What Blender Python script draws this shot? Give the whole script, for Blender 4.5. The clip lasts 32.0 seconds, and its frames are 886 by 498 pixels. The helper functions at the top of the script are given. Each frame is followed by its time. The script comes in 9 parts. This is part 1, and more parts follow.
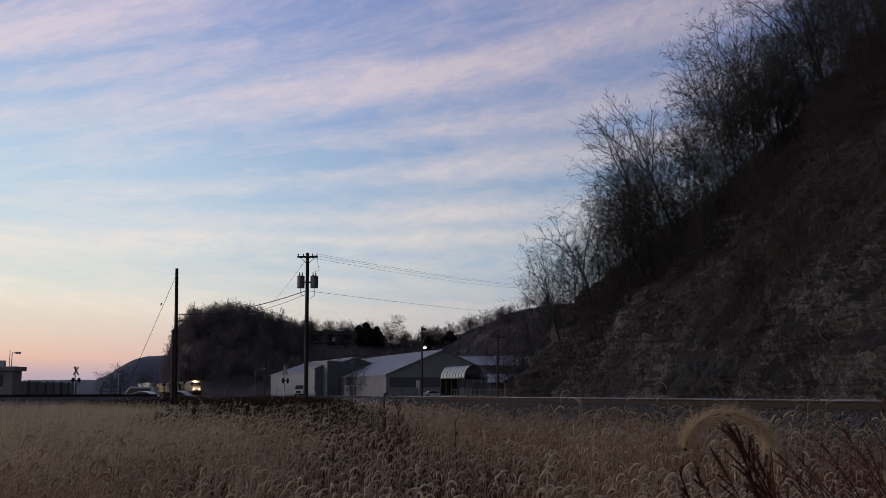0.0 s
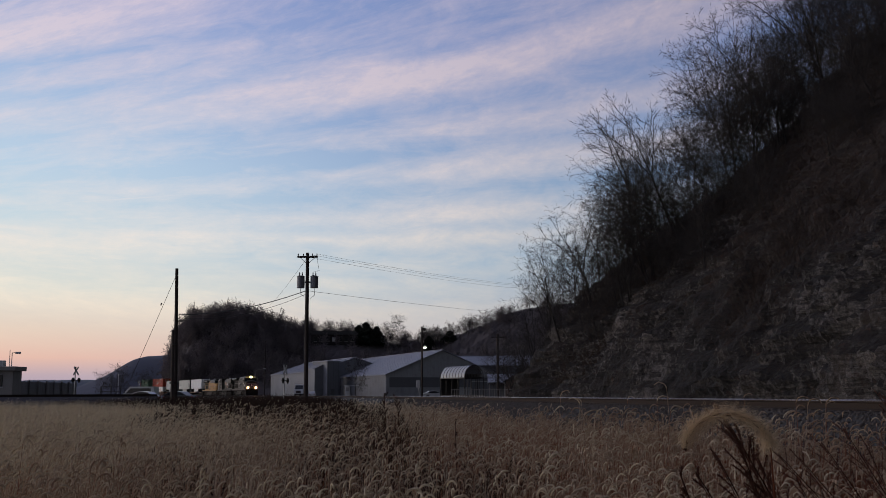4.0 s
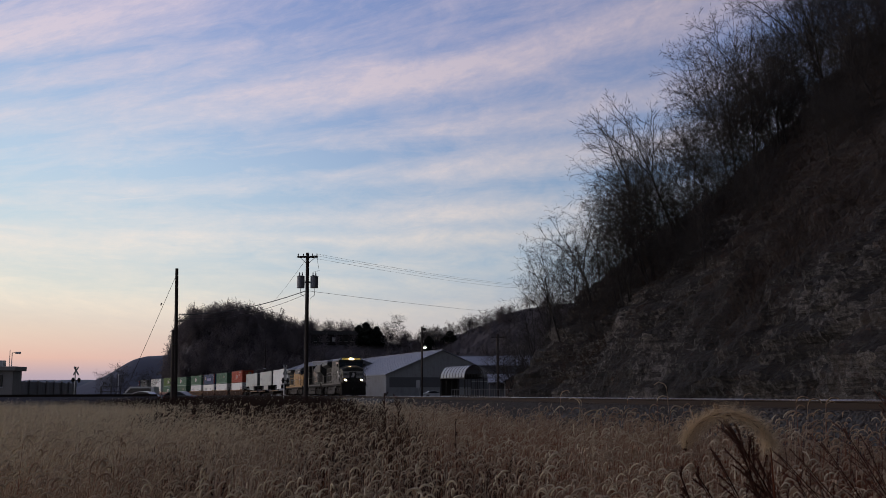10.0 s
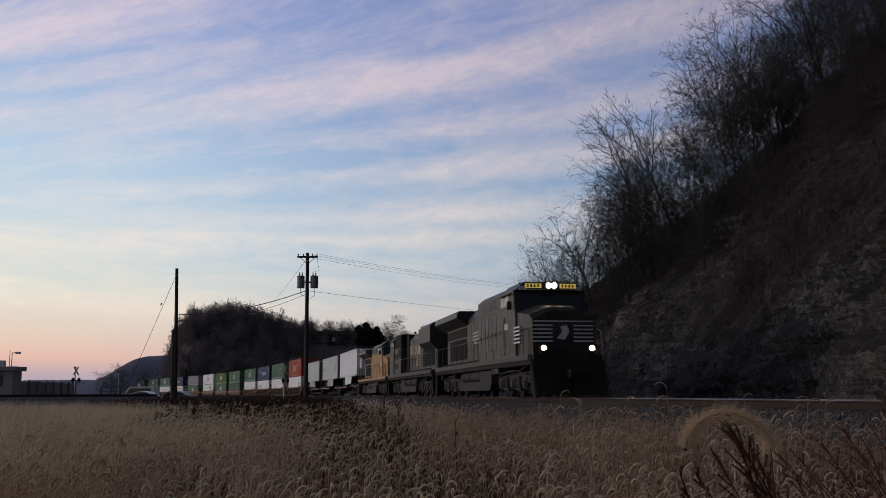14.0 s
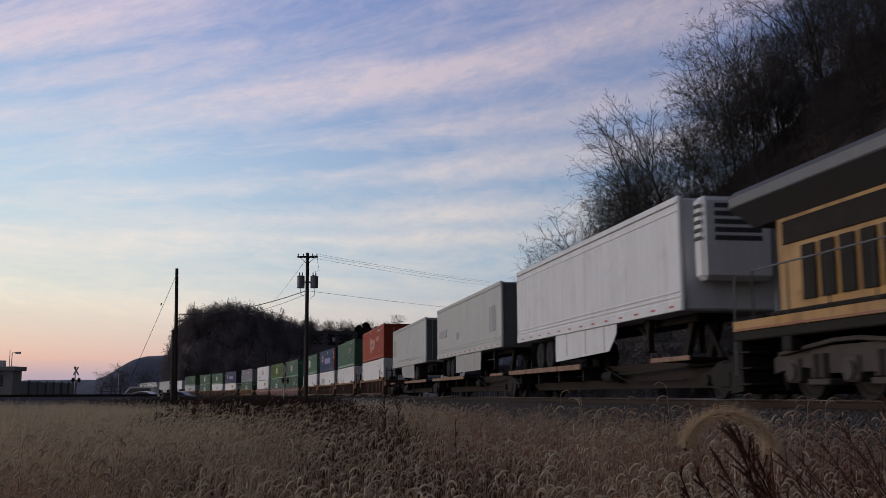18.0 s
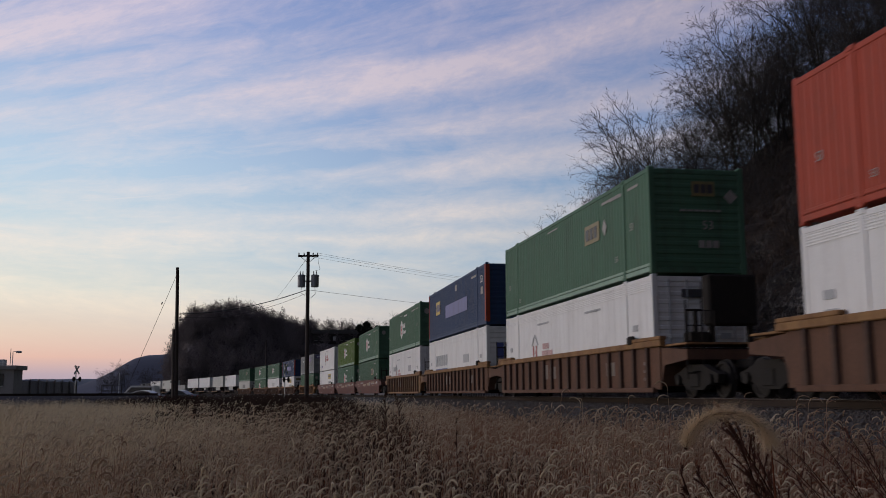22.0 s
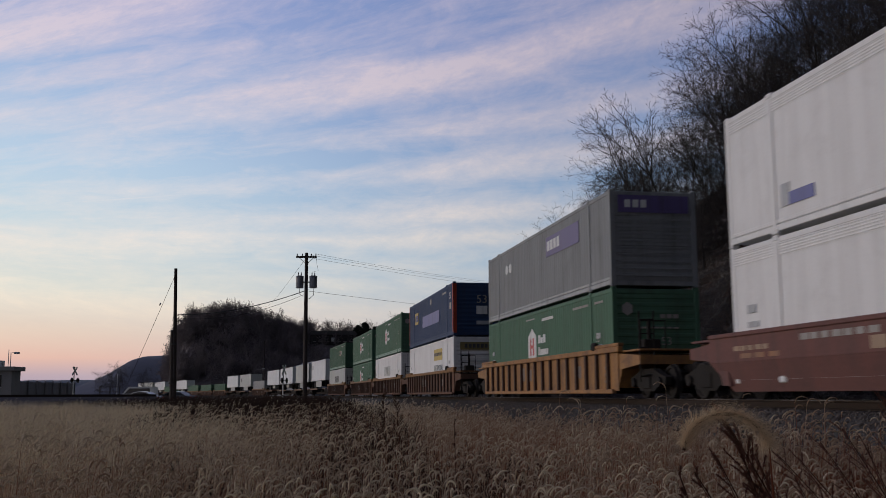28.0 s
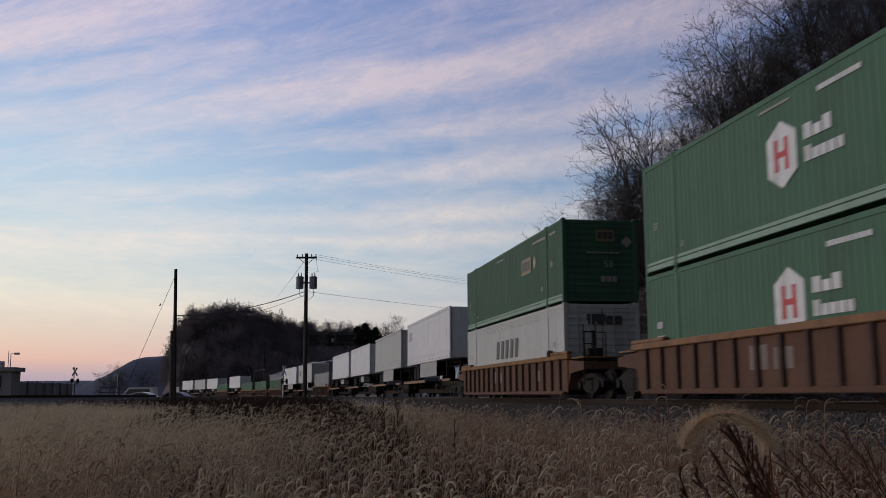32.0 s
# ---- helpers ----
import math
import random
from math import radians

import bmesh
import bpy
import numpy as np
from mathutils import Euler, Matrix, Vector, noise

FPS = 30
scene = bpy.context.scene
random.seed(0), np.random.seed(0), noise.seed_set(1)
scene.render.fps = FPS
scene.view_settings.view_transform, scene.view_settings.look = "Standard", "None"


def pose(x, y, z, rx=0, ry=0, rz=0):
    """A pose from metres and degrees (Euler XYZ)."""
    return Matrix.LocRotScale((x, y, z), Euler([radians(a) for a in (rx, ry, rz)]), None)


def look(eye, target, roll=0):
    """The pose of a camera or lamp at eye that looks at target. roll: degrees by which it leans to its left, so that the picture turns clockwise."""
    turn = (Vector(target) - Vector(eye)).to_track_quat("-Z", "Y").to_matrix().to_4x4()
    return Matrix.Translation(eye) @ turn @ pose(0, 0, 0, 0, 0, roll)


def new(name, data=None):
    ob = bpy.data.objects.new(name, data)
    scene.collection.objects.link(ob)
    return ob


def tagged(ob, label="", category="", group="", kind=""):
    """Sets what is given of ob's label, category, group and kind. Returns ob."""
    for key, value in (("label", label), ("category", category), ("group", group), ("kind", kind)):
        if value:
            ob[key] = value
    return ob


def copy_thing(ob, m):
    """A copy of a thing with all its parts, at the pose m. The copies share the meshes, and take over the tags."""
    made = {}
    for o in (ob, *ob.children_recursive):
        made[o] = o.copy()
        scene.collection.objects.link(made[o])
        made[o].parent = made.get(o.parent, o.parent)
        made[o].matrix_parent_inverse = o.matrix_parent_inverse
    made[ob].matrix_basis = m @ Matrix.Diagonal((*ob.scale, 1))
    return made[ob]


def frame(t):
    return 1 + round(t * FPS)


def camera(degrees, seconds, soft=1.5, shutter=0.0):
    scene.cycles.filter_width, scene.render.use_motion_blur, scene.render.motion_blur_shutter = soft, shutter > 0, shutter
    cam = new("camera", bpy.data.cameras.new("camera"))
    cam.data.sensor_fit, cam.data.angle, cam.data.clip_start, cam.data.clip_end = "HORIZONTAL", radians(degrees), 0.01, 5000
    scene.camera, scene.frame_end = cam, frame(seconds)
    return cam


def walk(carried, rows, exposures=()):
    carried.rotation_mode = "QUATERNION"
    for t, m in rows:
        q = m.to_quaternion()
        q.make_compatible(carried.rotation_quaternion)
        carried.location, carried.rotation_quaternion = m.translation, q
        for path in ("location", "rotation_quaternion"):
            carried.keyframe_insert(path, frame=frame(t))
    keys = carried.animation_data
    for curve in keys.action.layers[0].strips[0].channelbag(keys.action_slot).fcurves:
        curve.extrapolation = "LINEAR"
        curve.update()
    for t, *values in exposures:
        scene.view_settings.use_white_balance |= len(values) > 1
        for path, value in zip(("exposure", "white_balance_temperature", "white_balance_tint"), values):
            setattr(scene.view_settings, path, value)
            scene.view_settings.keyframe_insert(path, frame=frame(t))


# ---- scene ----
# the camera stands on a tripod beside the line; it is nudged slightly twice
EYE = (0.0, 0.0, 1.10)
RAIL = 0.961               # height of the rail heads
PITCH, ROLL = 8.29, -0.23


def aim(dx=0.0, dy=0.0):
    """The camera's pose; dx, dy: small turns to the right and up, in thousandths."""
    return pose(*EYE, 90 + PITCH, 0, 0) @ pose(0, 0, 0, math.degrees(dy / 1000), math.degrees(-dx / 1000), ROLL)


cam = camera(47.88, 32.0, soft=0.85, shutter=0.25)
walk(cam, [(0, aim()), (20.8, aim()), (22.2, aim(-0.7, -1.0)), (24.6, aim(-0.4, -1.1)), (27.3, aim(1.0, 0.0)), (29.0, aim(1.0, 0.1)),
           (29.5, aim(1.0, 0.7)), (32, aim(1.0, 0.7))])

# ---------------------------------------------------------------- light
def node_tree(owner):
    owner.use_nodes = True
    owner.node_tree.nodes.clear()
    return owner.node_tree


class Nodes:
    """A short way to write node trees."""

    def __init__(self, tree):
        self.t = tree

    def n(self, kind, ins=None, **props):
        node = self.t.nodes.new(kind)
        for k, v in props.items():
            setattr(node, k, v)
        for k, v in (ins or {}).items():
            if isinstance(v, bpy.types.NodeSocket):
                self.t.links.new(v, node.inputs[k])
            else:
                node.inputs[k].default_value = v
        return node

    def m(self, op, a, b=0.0, c=0.0, clamp=False):
        node = self.n("ShaderNodeMath", {0: a, 1: b, 2: c}, operation=op)
        node.use_clamp = clamp
        return node.outputs[0]

    def ramp(self, fac, stops, smooth=False):
        node = self.n("ShaderNodeValToRGB", {0: fac})
        r = node.color_ramp
        r.interpolation = "EASE" if smooth else "LINEAR"
        while len(r.elements) < len(stops):
            r.elements.new(0.5)
        for e, (p, col) in zip(r.elements, stops):
            e.position = p
            e.color = (*col, 1) if isinstance(col, tuple) else (col, col, col, 1)
        return node.outputs[0]

    def mix(self, fac, a, b, blend="MIX"):
        node = self.n("ShaderNodeMix", {0: fac, 6: a, 7: b}, data_type="RGBA", blend_type=blend)
        return node.outputs[2]

    def noise(self, vec, scale, detail=4.0, rough=0.55, dist=0.0):
        return self.n("ShaderNodeTexNoise", {"Vector": vec, "Scale": scale, "Detail": detail, "Roughness": rough, "Distortion": dist}).outputs[0]


def srgb(r, g, b):
    return tuple(((c / 255 + 0.055) / 1.055) ** 2.4 if c > 10 else c / 255 / 12.92 for c in (r, g, b))


def c4(col):
    return (*col, 1)


SUN_AZ, SUN_EL = radians(-80), radians(5)   # the sun has just set, low on the left


def make_world():
    world = bpy.data.worlds.new("dusk_sky")
    scene.world = world
    N = Nodes(node_tree(world))
    way = N.n("ShaderNodeTexCoord").outputs["Generated"]
    xyz = N.n("ShaderNodeSeparateXYZ", {0: way})
    x, y, z = xyz.outputs[0], xyz.outputs[1], xyz.outputs[2]
    az = N.m("ARCTAN2", x, y)
    el = N.m("ARCSINE", z)
    # clear sky: paler and warmer low down and towards the sunset
    east = N.ramp(el, [(0.0, srgb(176, 168, 182)), (0.03, srgb(196, 184, 188)), (0.07, srgb(194, 194, 202)), (0.13, srgb(168, 188, 210)),
                      (0.20, srgb(148, 174, 208)), (0.27, srgb(138, 160, 203)), (0.35, srgb(128, 148, 198)), (0.45, srgb(118, 138, 190)), (0.9, srgb(86, 108, 160)), (1.0, srgb(80, 100, 150))])
    west = N.ramp(el, [(0.0, srgb(160, 150, 172)), (0.018, srgb(176, 160, 178)), (0.035, srgb(222, 180, 170)), (0.06, srgb(222, 199, 186)), (0.10, srgb(208, 212, 208)),
                      (0.16, srgb(196, 211, 220)), (0.22, srgb(182, 203, 224)), (0.29, srgb(164, 185, 217)), (0.37, srgb(150, 164, 206)), (0.45, srgb(128, 148, 198)), (0.9, srgb(88, 108, 160)), (1.0, srgb(80, 100, 150))])
    side = N.n("ShaderNodeMapRange", {0: az, 1: -0.46, 2: 0.12, 3: 1.0, 4: 0.0}, interpolation_type="SMOOTHSTEP").outputs[0]
    # well round to the left and behind, the glow fades again
    fade = N.n("ShaderNodeMapRange", {0: az, 1: -2.2, 2: -1.2, 3: 0.0, 4: 1.0}, interpolation_type="SMOOTHSTEP").outputs[0]
    sky = N.mix(N.m("MULTIPLY", side, fade), east, west)
    # long streaks of thin cloud that spread from a point far off on the left
    rad = N.m("ADD", N.m("TANGENT", N.m("MINIMUM", N.m("MAXIMUM", az, -0.95), 1.2)), 1.04)
    v = N.m("DIVIDE", N.m("SUBTRACT", el, 0.135), N.m("MAXIMUM", rad, 0.12))
    warp = N.noise(N.n("ShaderNodeCombineXYZ", {0: N.m("MULTIPLY", rad, 2.2), 1: N.m("MULTIPLY", v, 6.0), 2: 3.0}).outputs[0], 1.0, 3.0)
    v2 = N.m("MULTIPLY_ADD", N.m("SUBTRACT", warp, 0.5), 0.03, v)
    place = N.n("ShaderNodeCombineXYZ", {0: N.m("MULTIPLY", rad, 3.2), 1: N.m("MULTIPLY", v2, 20.0), 2: 0.7}).outputs[0]
    wisps = N.noise(place, 1.0, 7.0, 0.62, 0.35)
    fine = N.noise(N.n("ShaderNodeCombineXYZ", {0: N.m("MULTIPLY", rad, 16.0), 1: N.m("MULTIPLY", v2, 46.0), 2: 5.0}).outputs[0], 1.0, 8.0, 0.68, 0.5)
    puffs = N.noise(N.n("ShaderNodeCombineXYZ", {0: N.m("MULTIPLY", rad, 46.0), 1: N.m("MULTIPLY", v2, 95.0), 2: 9.0}).outputs[0], 1.0, 6.0, 0.7, 0.3)
    # density over the fan of streaks, near its left and its right end
    vn = N.m("MULTIPLY_ADD", v2, 1.25, 0.30)
    left = N.ramp(vn, [(p, d) for p, d in LEFT_STREAKS], True)
    right = N.ramp(vn, [(p, d) for p, d in RIGHT_STREAKS], True)
    turn = N.n("ShaderNodeMapRange", {0: rad, 1: 0.66, 2: 1.02}, interpolation_type="SMOOTHSTEP").outputs[0]
    band = N.m("ADD", N.m("MULTIPLY", left, N.m("SUBTRACT", 1.0, turn)), N.m("MULTIPLY", right, turn))
    dens = N.m("ADD", N.m("MULTIPLY_ADD", N.m("SUBTRACT", wisps, 0.5), 1.6, band), N.m("MULTIPLY", N.m("SUBTRACT", fine, 0.5), 1.05), clamp=True)
    dens = N.m("MULTIPLY", dens, N.m("MULTIPLY_ADD", puffs, 1.1, 0.45), clamp=True)
    over = N.n("ShaderNodeMapRange", {0: el, 1: 0.02, 2: 0.10}, interpolation_type="SMOOTHSTEP").outputs[0]
    dens = N.m("MULTIPLY", dens, over)
    dens = N.n("ShaderNodeMapRange", {0: dens, 1: 0.03, 2: 0.97}).outputs[0]
    # an old vapour trail
    trail = N.m("ABSOLUTE", N.m("SUBTRACT", el, N.m("MULTIPLY_ADD", az, TRAIL[1], TRAIL[0])))
    trail = N.m("MULTIPLY", N.n("ShaderNodeMapRange", {0: trail, 1: 0.0, 2: 0.0022, 3: 1.0, 4: 0.0}).outputs[0], N.ramp(N.m("ADD", az, 0.9), [(0.50, 0.0), (0.56, 1.0), (0.68, 0.7), (0.74, 0.0)]))
    dens = N.m("MAXIMUM", dens, N.m("MULTIPLY", trail, N.m("MULTIPLY_ADD", puffs, 0.9, 0.1)))
    pink = N.ramp(el, [(0.0, srgb(236, 200, 178)), (0.10, srgb(244, 229, 212)), (0.2, srgb(236, 222, 219)), (0.30, srgb(230, 210, 213)), (0.42, srgb(214, 198, 214))])
    sky = N.mix(N.m("MULTIPLY", dens, 0.74), sky, pink)
    dusk = N.n("ShaderNodeMapRange", {0: az, 1: -0.30, 2: 0.40, 3: 1.0, 4: 0.72}, interpolation_type="SMOOTHSTEP").outputs[0]
    sky = N.mix(1.0, sky, N.n("ShaderNodeCombineXYZ", {0: dusk, 1: dusk, 2: dusk}).outputs[0], "MULTIPLY")
    # the side away from the sunset is dimmer
    back = N.n("ShaderNodeMapRange", {0: N.m("MULTIPLY_ADD", x, -0.9, N.m("MULTIPLY", y, 0.6)), 1: -0.58, 2: 0.46, 3: 0.075, 4: 1.0}, interpolation_type="SMOOTHSTEP").outputs[0]
    sky = N.mix(1.0, sky, N.n("ShaderNodeCombineXYZ", {0: back, 1: back, 2: back}).outputs[0], "MULTIPLY")
    high = N.n("ShaderNodeMapRange", {0: el, 1: 0.42, 2: 1.2, 3: 1.0, 4: 0.5}, interpolation_type="SMOOTHSTEP").outputs[0]
    sky = N.mix(1.0, sky, N.n("ShaderNodeCombineXYZ", {0: high, 1: high, 2: high}).outputs[0], "MULTIPLY")
    nishita = N.n("ShaderNodeTexSky", sky_type="NISHITA", sun_disc=False, sun_elevation=SUN_EL, sun_rotation=SUN_AZ).outputs[0]
    sky = N.mix(0.02, sky, nishita)
    bg = N.n("ShaderNodeBackground", {0: sky, 1: 1.0})
    N.n("ShaderNodeOutputWorld", {0: bg.outputs[0]})


TRAIL = (0.2261, 0.1252)     # elevation of the vapour trail straight ahead, and its slope
# positions 0..1 across the fan, from the lowest streak to the highest, and the cloud's density there
LEFT_STREAKS = [(0.0, 0.25), (0.10, 0.6), (0.155, 0.2), (0.215, 0.7), (0.265, 0.25), (0.30, 0.55), (0.337, 0.42), (0.37, 0.22), (0.395, 0.4), (0.43, 0.12), (0.466, 0.2), (0.508, 0.1), (0.546, 0.5), (0.58, 0.25), (0.612, 0.3), (0.638, 0.1), (0.67, 0.5), (0.70, 0.85), (0.75, 0.6), (0.85, 0.4)]
RIGHT_STREAKS = [(0.0, 0.12), (0.22, 0.1), (0.29, 0.12), (0.309, 0.18), (0.326, 0.6), (0.34, 0.3), (0.354, 0.62), (0.379, 0.2), (0.406, 0.7), (0.432, 0.16), (0.454, 0.5), (0.484, 0.14), (0.526, 0.88), (0.56, 0.4), (0.60, 0.26), (0.66, 0.2), (0.8, 0.3)]
make_world()

sun = new("sun", bpy.data.lights.new("sun", "SUN"))
sun.data.energy, sun.data.angle, sun.data.color = 0.78, radians(30), (1.0, 0.92, 0.86)
sun.matrix_world = look((0, 0, 0), (-math.sin(SUN_AZ), -math.cos(SUN_AZ), -math.tan(radians(10))))
scene.view_settings.exposure = 0.0


# ---------------------------------------------------------------- materials
MATS = {}


def material(name, base, other=None, rough=0.7, metal=0.0, scale=3.0, fine=40.0, bump=0.15, vary=0.0, stretch=(1, 1, 1), glow=None, dirt=0.0, dirt_col=(0.05, 0.04, 0.03), spec=0.5, wear=0.5, transmission=0.0, alpha=1.0, streak=0.0):
    """A surface with two scales of variation between two colours, dirt with a shape of its own, and fine relief."""
    if name in MATS:
        return MATS[name]
    mat = bpy.data.materials.new(name)
    N = Nodes(node_tree(mat))
    co = N.n("ShaderNodeTexCoord").outputs["Object"]
    if stretch != (1, 1, 1):
        co = N.n("ShaderNodeMapping", {0: co, 3: stretch}).outputs[0]
    other = other or tuple(c * 0.78 for c in base)
    big = N.noise(co, scale, 5.0, 0.6)
    small = N.noise(co, fine, 4.0, 0.6)
    fac = N.m("MULTIPLY_ADD", N.m("SUBTRACT", big, 0.5), 1.8 * wear, N.m("MULTIPLY_ADD", N.m("SUBTRACT", small, 0.5), 1.0, 0.5), clamp=True)
    col = N.mix(fac, c4(base), c4(other))
    if dirt > 0:
        marks = N.ramp(N.noise(co, scale * 1.7, 8.0, 0.7, 0.6), [(0.52, 0.0), (0.72, 1.0)])
        col = N.mix(N.m("MULTIPLY", marks, dirt), col, c4(dirt_col))
    if streak > 0:
        # rain has drawn the grime down in long runs
        runs = N.noise(N.n("ShaderNodeMapping", {0: co, 3: (2.6, 2.6, 0.16)}).outputs[0], 1.0, 7.0, 0.68, 0.2)
        haze = N.noise(co, 0.45, 4.0, 0.6)
        col = N.mix(N.m("MULTIPLY", N.m("MULTIPLY", N.ramp(runs, [(0.44, 0.0), (0.72, 1.0)]), N.ramp(haze, [(0.3, 0.35), (0.65, 1.0)])), streak), col, c4(dirt_col))
    if vary > 0:
        rnd = N.n("ShaderNodeObjectInfo").outputs["Random"]
        isl = N.n("ShaderNodeNewGeometry").outputs["Random Per Island"]
        k = N.m("MULTIPLY_ADD", N.m("ADD", N.m("MULTIPLY", rnd, 0.5), N.m("MULTIPLY", isl, 0.5)), 2 * vary, 1.0 - vary)
        col = N.mix(1.0, col, N.n("ShaderNodeCombineXYZ", {0: k, 1: k, 2: k}).outputs[0], "MULTIPLY")
    ins = {"Base Color": col, "Roughness": N.m("MULTIPLY_ADD", small, 0.2, rough - 0.1, clamp=True), "Metallic": metal, "Specular IOR Level": spec, "Transmission Weight": transmission, "Alpha": alpha}
    if bump > 0:
        ins["Normal"] = N.n("ShaderNodeBump", {"Strength": bump, "Distance": 0.02, "Height": N.m("ADD", small, N.m("MULTIPLY", big, 0.6))}).outputs[0]
    if glow:
        ins["Emission Color"], ins["Emission Strength"] = c4(glow[0]), glow[1]
    bsdf = N.n("ShaderNodeBsdfPrincipled", ins)
    N.n("ShaderNodeOutputMaterial", {0: bsdf.outputs[0]})
    MATS[name] = mat
    return mat


def paint(name, col, dirt=0.35, rough=0.5, streak=0.4, **kw):
    return material(name, col, tuple(c * 0.86 for c in col), rough=rough, scale=0.7, fine=22.0, bump=0.05, dirt=dirt, streak=streak, **kw)


# ---------------------------------------------------------------- mesh helpers
class Geo:
    """Vertices and faces of one mesh, put together from simple shaped pieces."""

    def __init__(self):
        self.v, self.f, self.smooth = [], [], False

    def add(self, vs, fs, m=None):
        k = len(self.v)
        if m is not None:
            vs = [tuple(m @ Vector(p)) for p in vs]
        self.v += [tuple(p) for p in vs]
        self.f += [tuple(i + k for i in f) for f in fs]
        return self

    def box(self, x0, x1, y0, y1, z0, z1, b=0.0, m=None):
        """A box with chamfered edges."""
        if b <= 0:
            vs = [(x, y, z) for z in (z0, z1) for y in (y0, y1) for x in (x0, x1)]
            return self.add(vs, [(0, 2, 3, 1), (4, 5, 7, 6), (0, 1, 5, 4), (2, 6, 7, 3), (0, 4, 6, 2), (1, 3, 7, 5)], m)
        b = min(b, (x1 - x0) / 2.01, (y1 - y0) / 2.01, (z1 - z0) / 2.01)
        vs, ids = [], {}
        for i, (x, dx) in enumerate(((x0, b), (x1, -b))):
            for j, (y, dy) in enumerate(((y0, b), (y1, -b))):
                for k, (z, dz) in enumerate(((z0, b), (z1, -b))):
                    for ax, p in enumerate(((x, y + dy, z + dz), (x + dx, y, z + dz), (x + dx, y + dy, z))):
                        ids[i, j, k, ax] = len(vs)
                        vs.append(p)
        fs = []
        I = ids
        for i in (0, 1):
            q = [I[i, 0, 0, 0], I[i, 1, 0, 0], I[i, 1, 1, 0], I[i, 0, 1, 0]]
            fs.append(q if i else q[::-1])
            q = [I[0, i, 0, 1], I[1, i, 0, 1], I[1, i, 1, 1], I[0, i, 1, 1]]
            fs.append(q[::-1] if i else q)
            q = [I[0, 0, i, 2], I[1, 0, i, 2], I[1, 1, i, 2], I[0, 1, i, 2]]
            fs.append(q if i else q[::-1])
        for a in (0, 1):
            for c in (0, 1):
                s = (a + c) % 2
                for q in ([I[a, c, 0, 0], I[a, c, 0, 1], I[a, c, 1, 1], I[a, c, 1, 0]], [I[a, 0, c, 2], I[a, 0, c, 0], I[a, 1, c, 0], I[a, 1, c, 2]],
                          [I[0, a, c, 1], I[0, a, c, 2], I[1, a, c, 2], I[1, a, c, 1]]):
                    fs.append(q if s == 0 else q[::-1])
        for i in (0, 1):
            for j in (0, 1):
                for k in (0, 1):
                    q = [I[i, j, k, 0], I[i, j, k, 1], I[i, j, k, 2]]
                    fs.append(q if (i + j + k) % 2 else q[::-1])
        return self.add(vs, fs, m)

    def tube(self, pts, radii, n=8, caps=True):
        """A round tube along points; radii: one number or one a point."""
        pts = [Vector(p) for p in pts]
        if not isinstance(radii, (list, tuple)):
            radii = [radii] * len(pts)
        k = len(self.v)
        side = None
        for i, p in enumerate(pts):
            d = (pts[min(i + 1, len(pts) - 1)] - pts[max(i - 1, 0)])
            d = d.normalized() if d.length > 1e-9 else Vector((0, 0, 1))
            if side is None:
                side = d.orthogonal().normalized()
            else:
                side = side - d * side.dot(d)
                side = side.normalized() if side.length > 1e-6 else d.orthogonal().normalized()
            up = d.cross(side)
            for j in range(n):
                a = 2 * math.pi * j / n
                self.v.append(tuple(p + (side * math.cos(a) + up * math.sin(a)) * radii[i]))
        for i in range(len(pts) - 1):
            for j in range(n):
                a, b = k + i * n + j, k + i * n + (j + 1) % n
                self.f.append((a, b, b + n, a + n))
        if caps:
            self.f.append(tuple(range(k + n - 1, k - 1, -1)))
            e = k + (len(pts) - 1) * n
            self.f.append(tuple(range(e, e + n)))
        return self

    def cyl(self, p, q, r, n=12):
        return self.tube([p, q], r, n)

    def lathe(self, prof, n=16, m=None):
        """A turned shape about the z axis: (radius, z) from bottom to top."""
        vs = [(r * math.cos(2 * math.pi * j / n), r * math.sin(2 * math.pi * j / n), z) for r, z in prof for j in range(n)]
        fs = [(i * n + j, i * n + (j + 1) % n, (i + 1) * n + (j + 1) % n, (i + 1) * n + j) for i in range(len(prof) - 1) for j in range(n)]
        fs += [tuple(range(n - 1, -1, -1)), tuple(range((len(prof) - 1) * n, len(prof) * n))]
        return self.add(vs, fs, m)

    def prism(self, poly, y0, y1, m=None):
        """A polygon in x and z, pushed out along y."""
        n = len(poly)
        area = sum(poly[i][0] * poly[(i + 1) % n][1] - poly[(i + 1) % n][0] * poly[i][1] for i in range(n))
        if area < 0:
            poly = poly[::-1]
        vs = [(x, y0, z) for x, z in poly] + [(x, y1, z) for x, z in poly]
        fs = [tuple(range(n)), tuple(range(2 * n - 1, n - 1, -1))] + [(i, i + n, (i + 1) % n + n, (i + 1) % n) for i in range(n)]
        return self.add(vs, fs, m)

    def sweep(self, rings, closed_ring=True, caps=True):
        """Skin over rings of equal length."""
        k, n = len(self.v), len(rings[0])
        for r in rings:
            self.v += [tuple(p) for p in r]
        last = n if closed_ring else n - 1
        for i in range(len(rings) - 1):
            for j in range(last):
                a, b = k + i * n + j, k + i * n + (j + 1) % n
                self.f.append((a, b, b + n, a + n))
        if caps and closed_ring:
            self.f.append(tuple(range(k + n - 1, k - 1, -1)))
            e = k + (len(rings) - 1) * n
            self.f.append(tuple(range(e, e + n)))
        return self

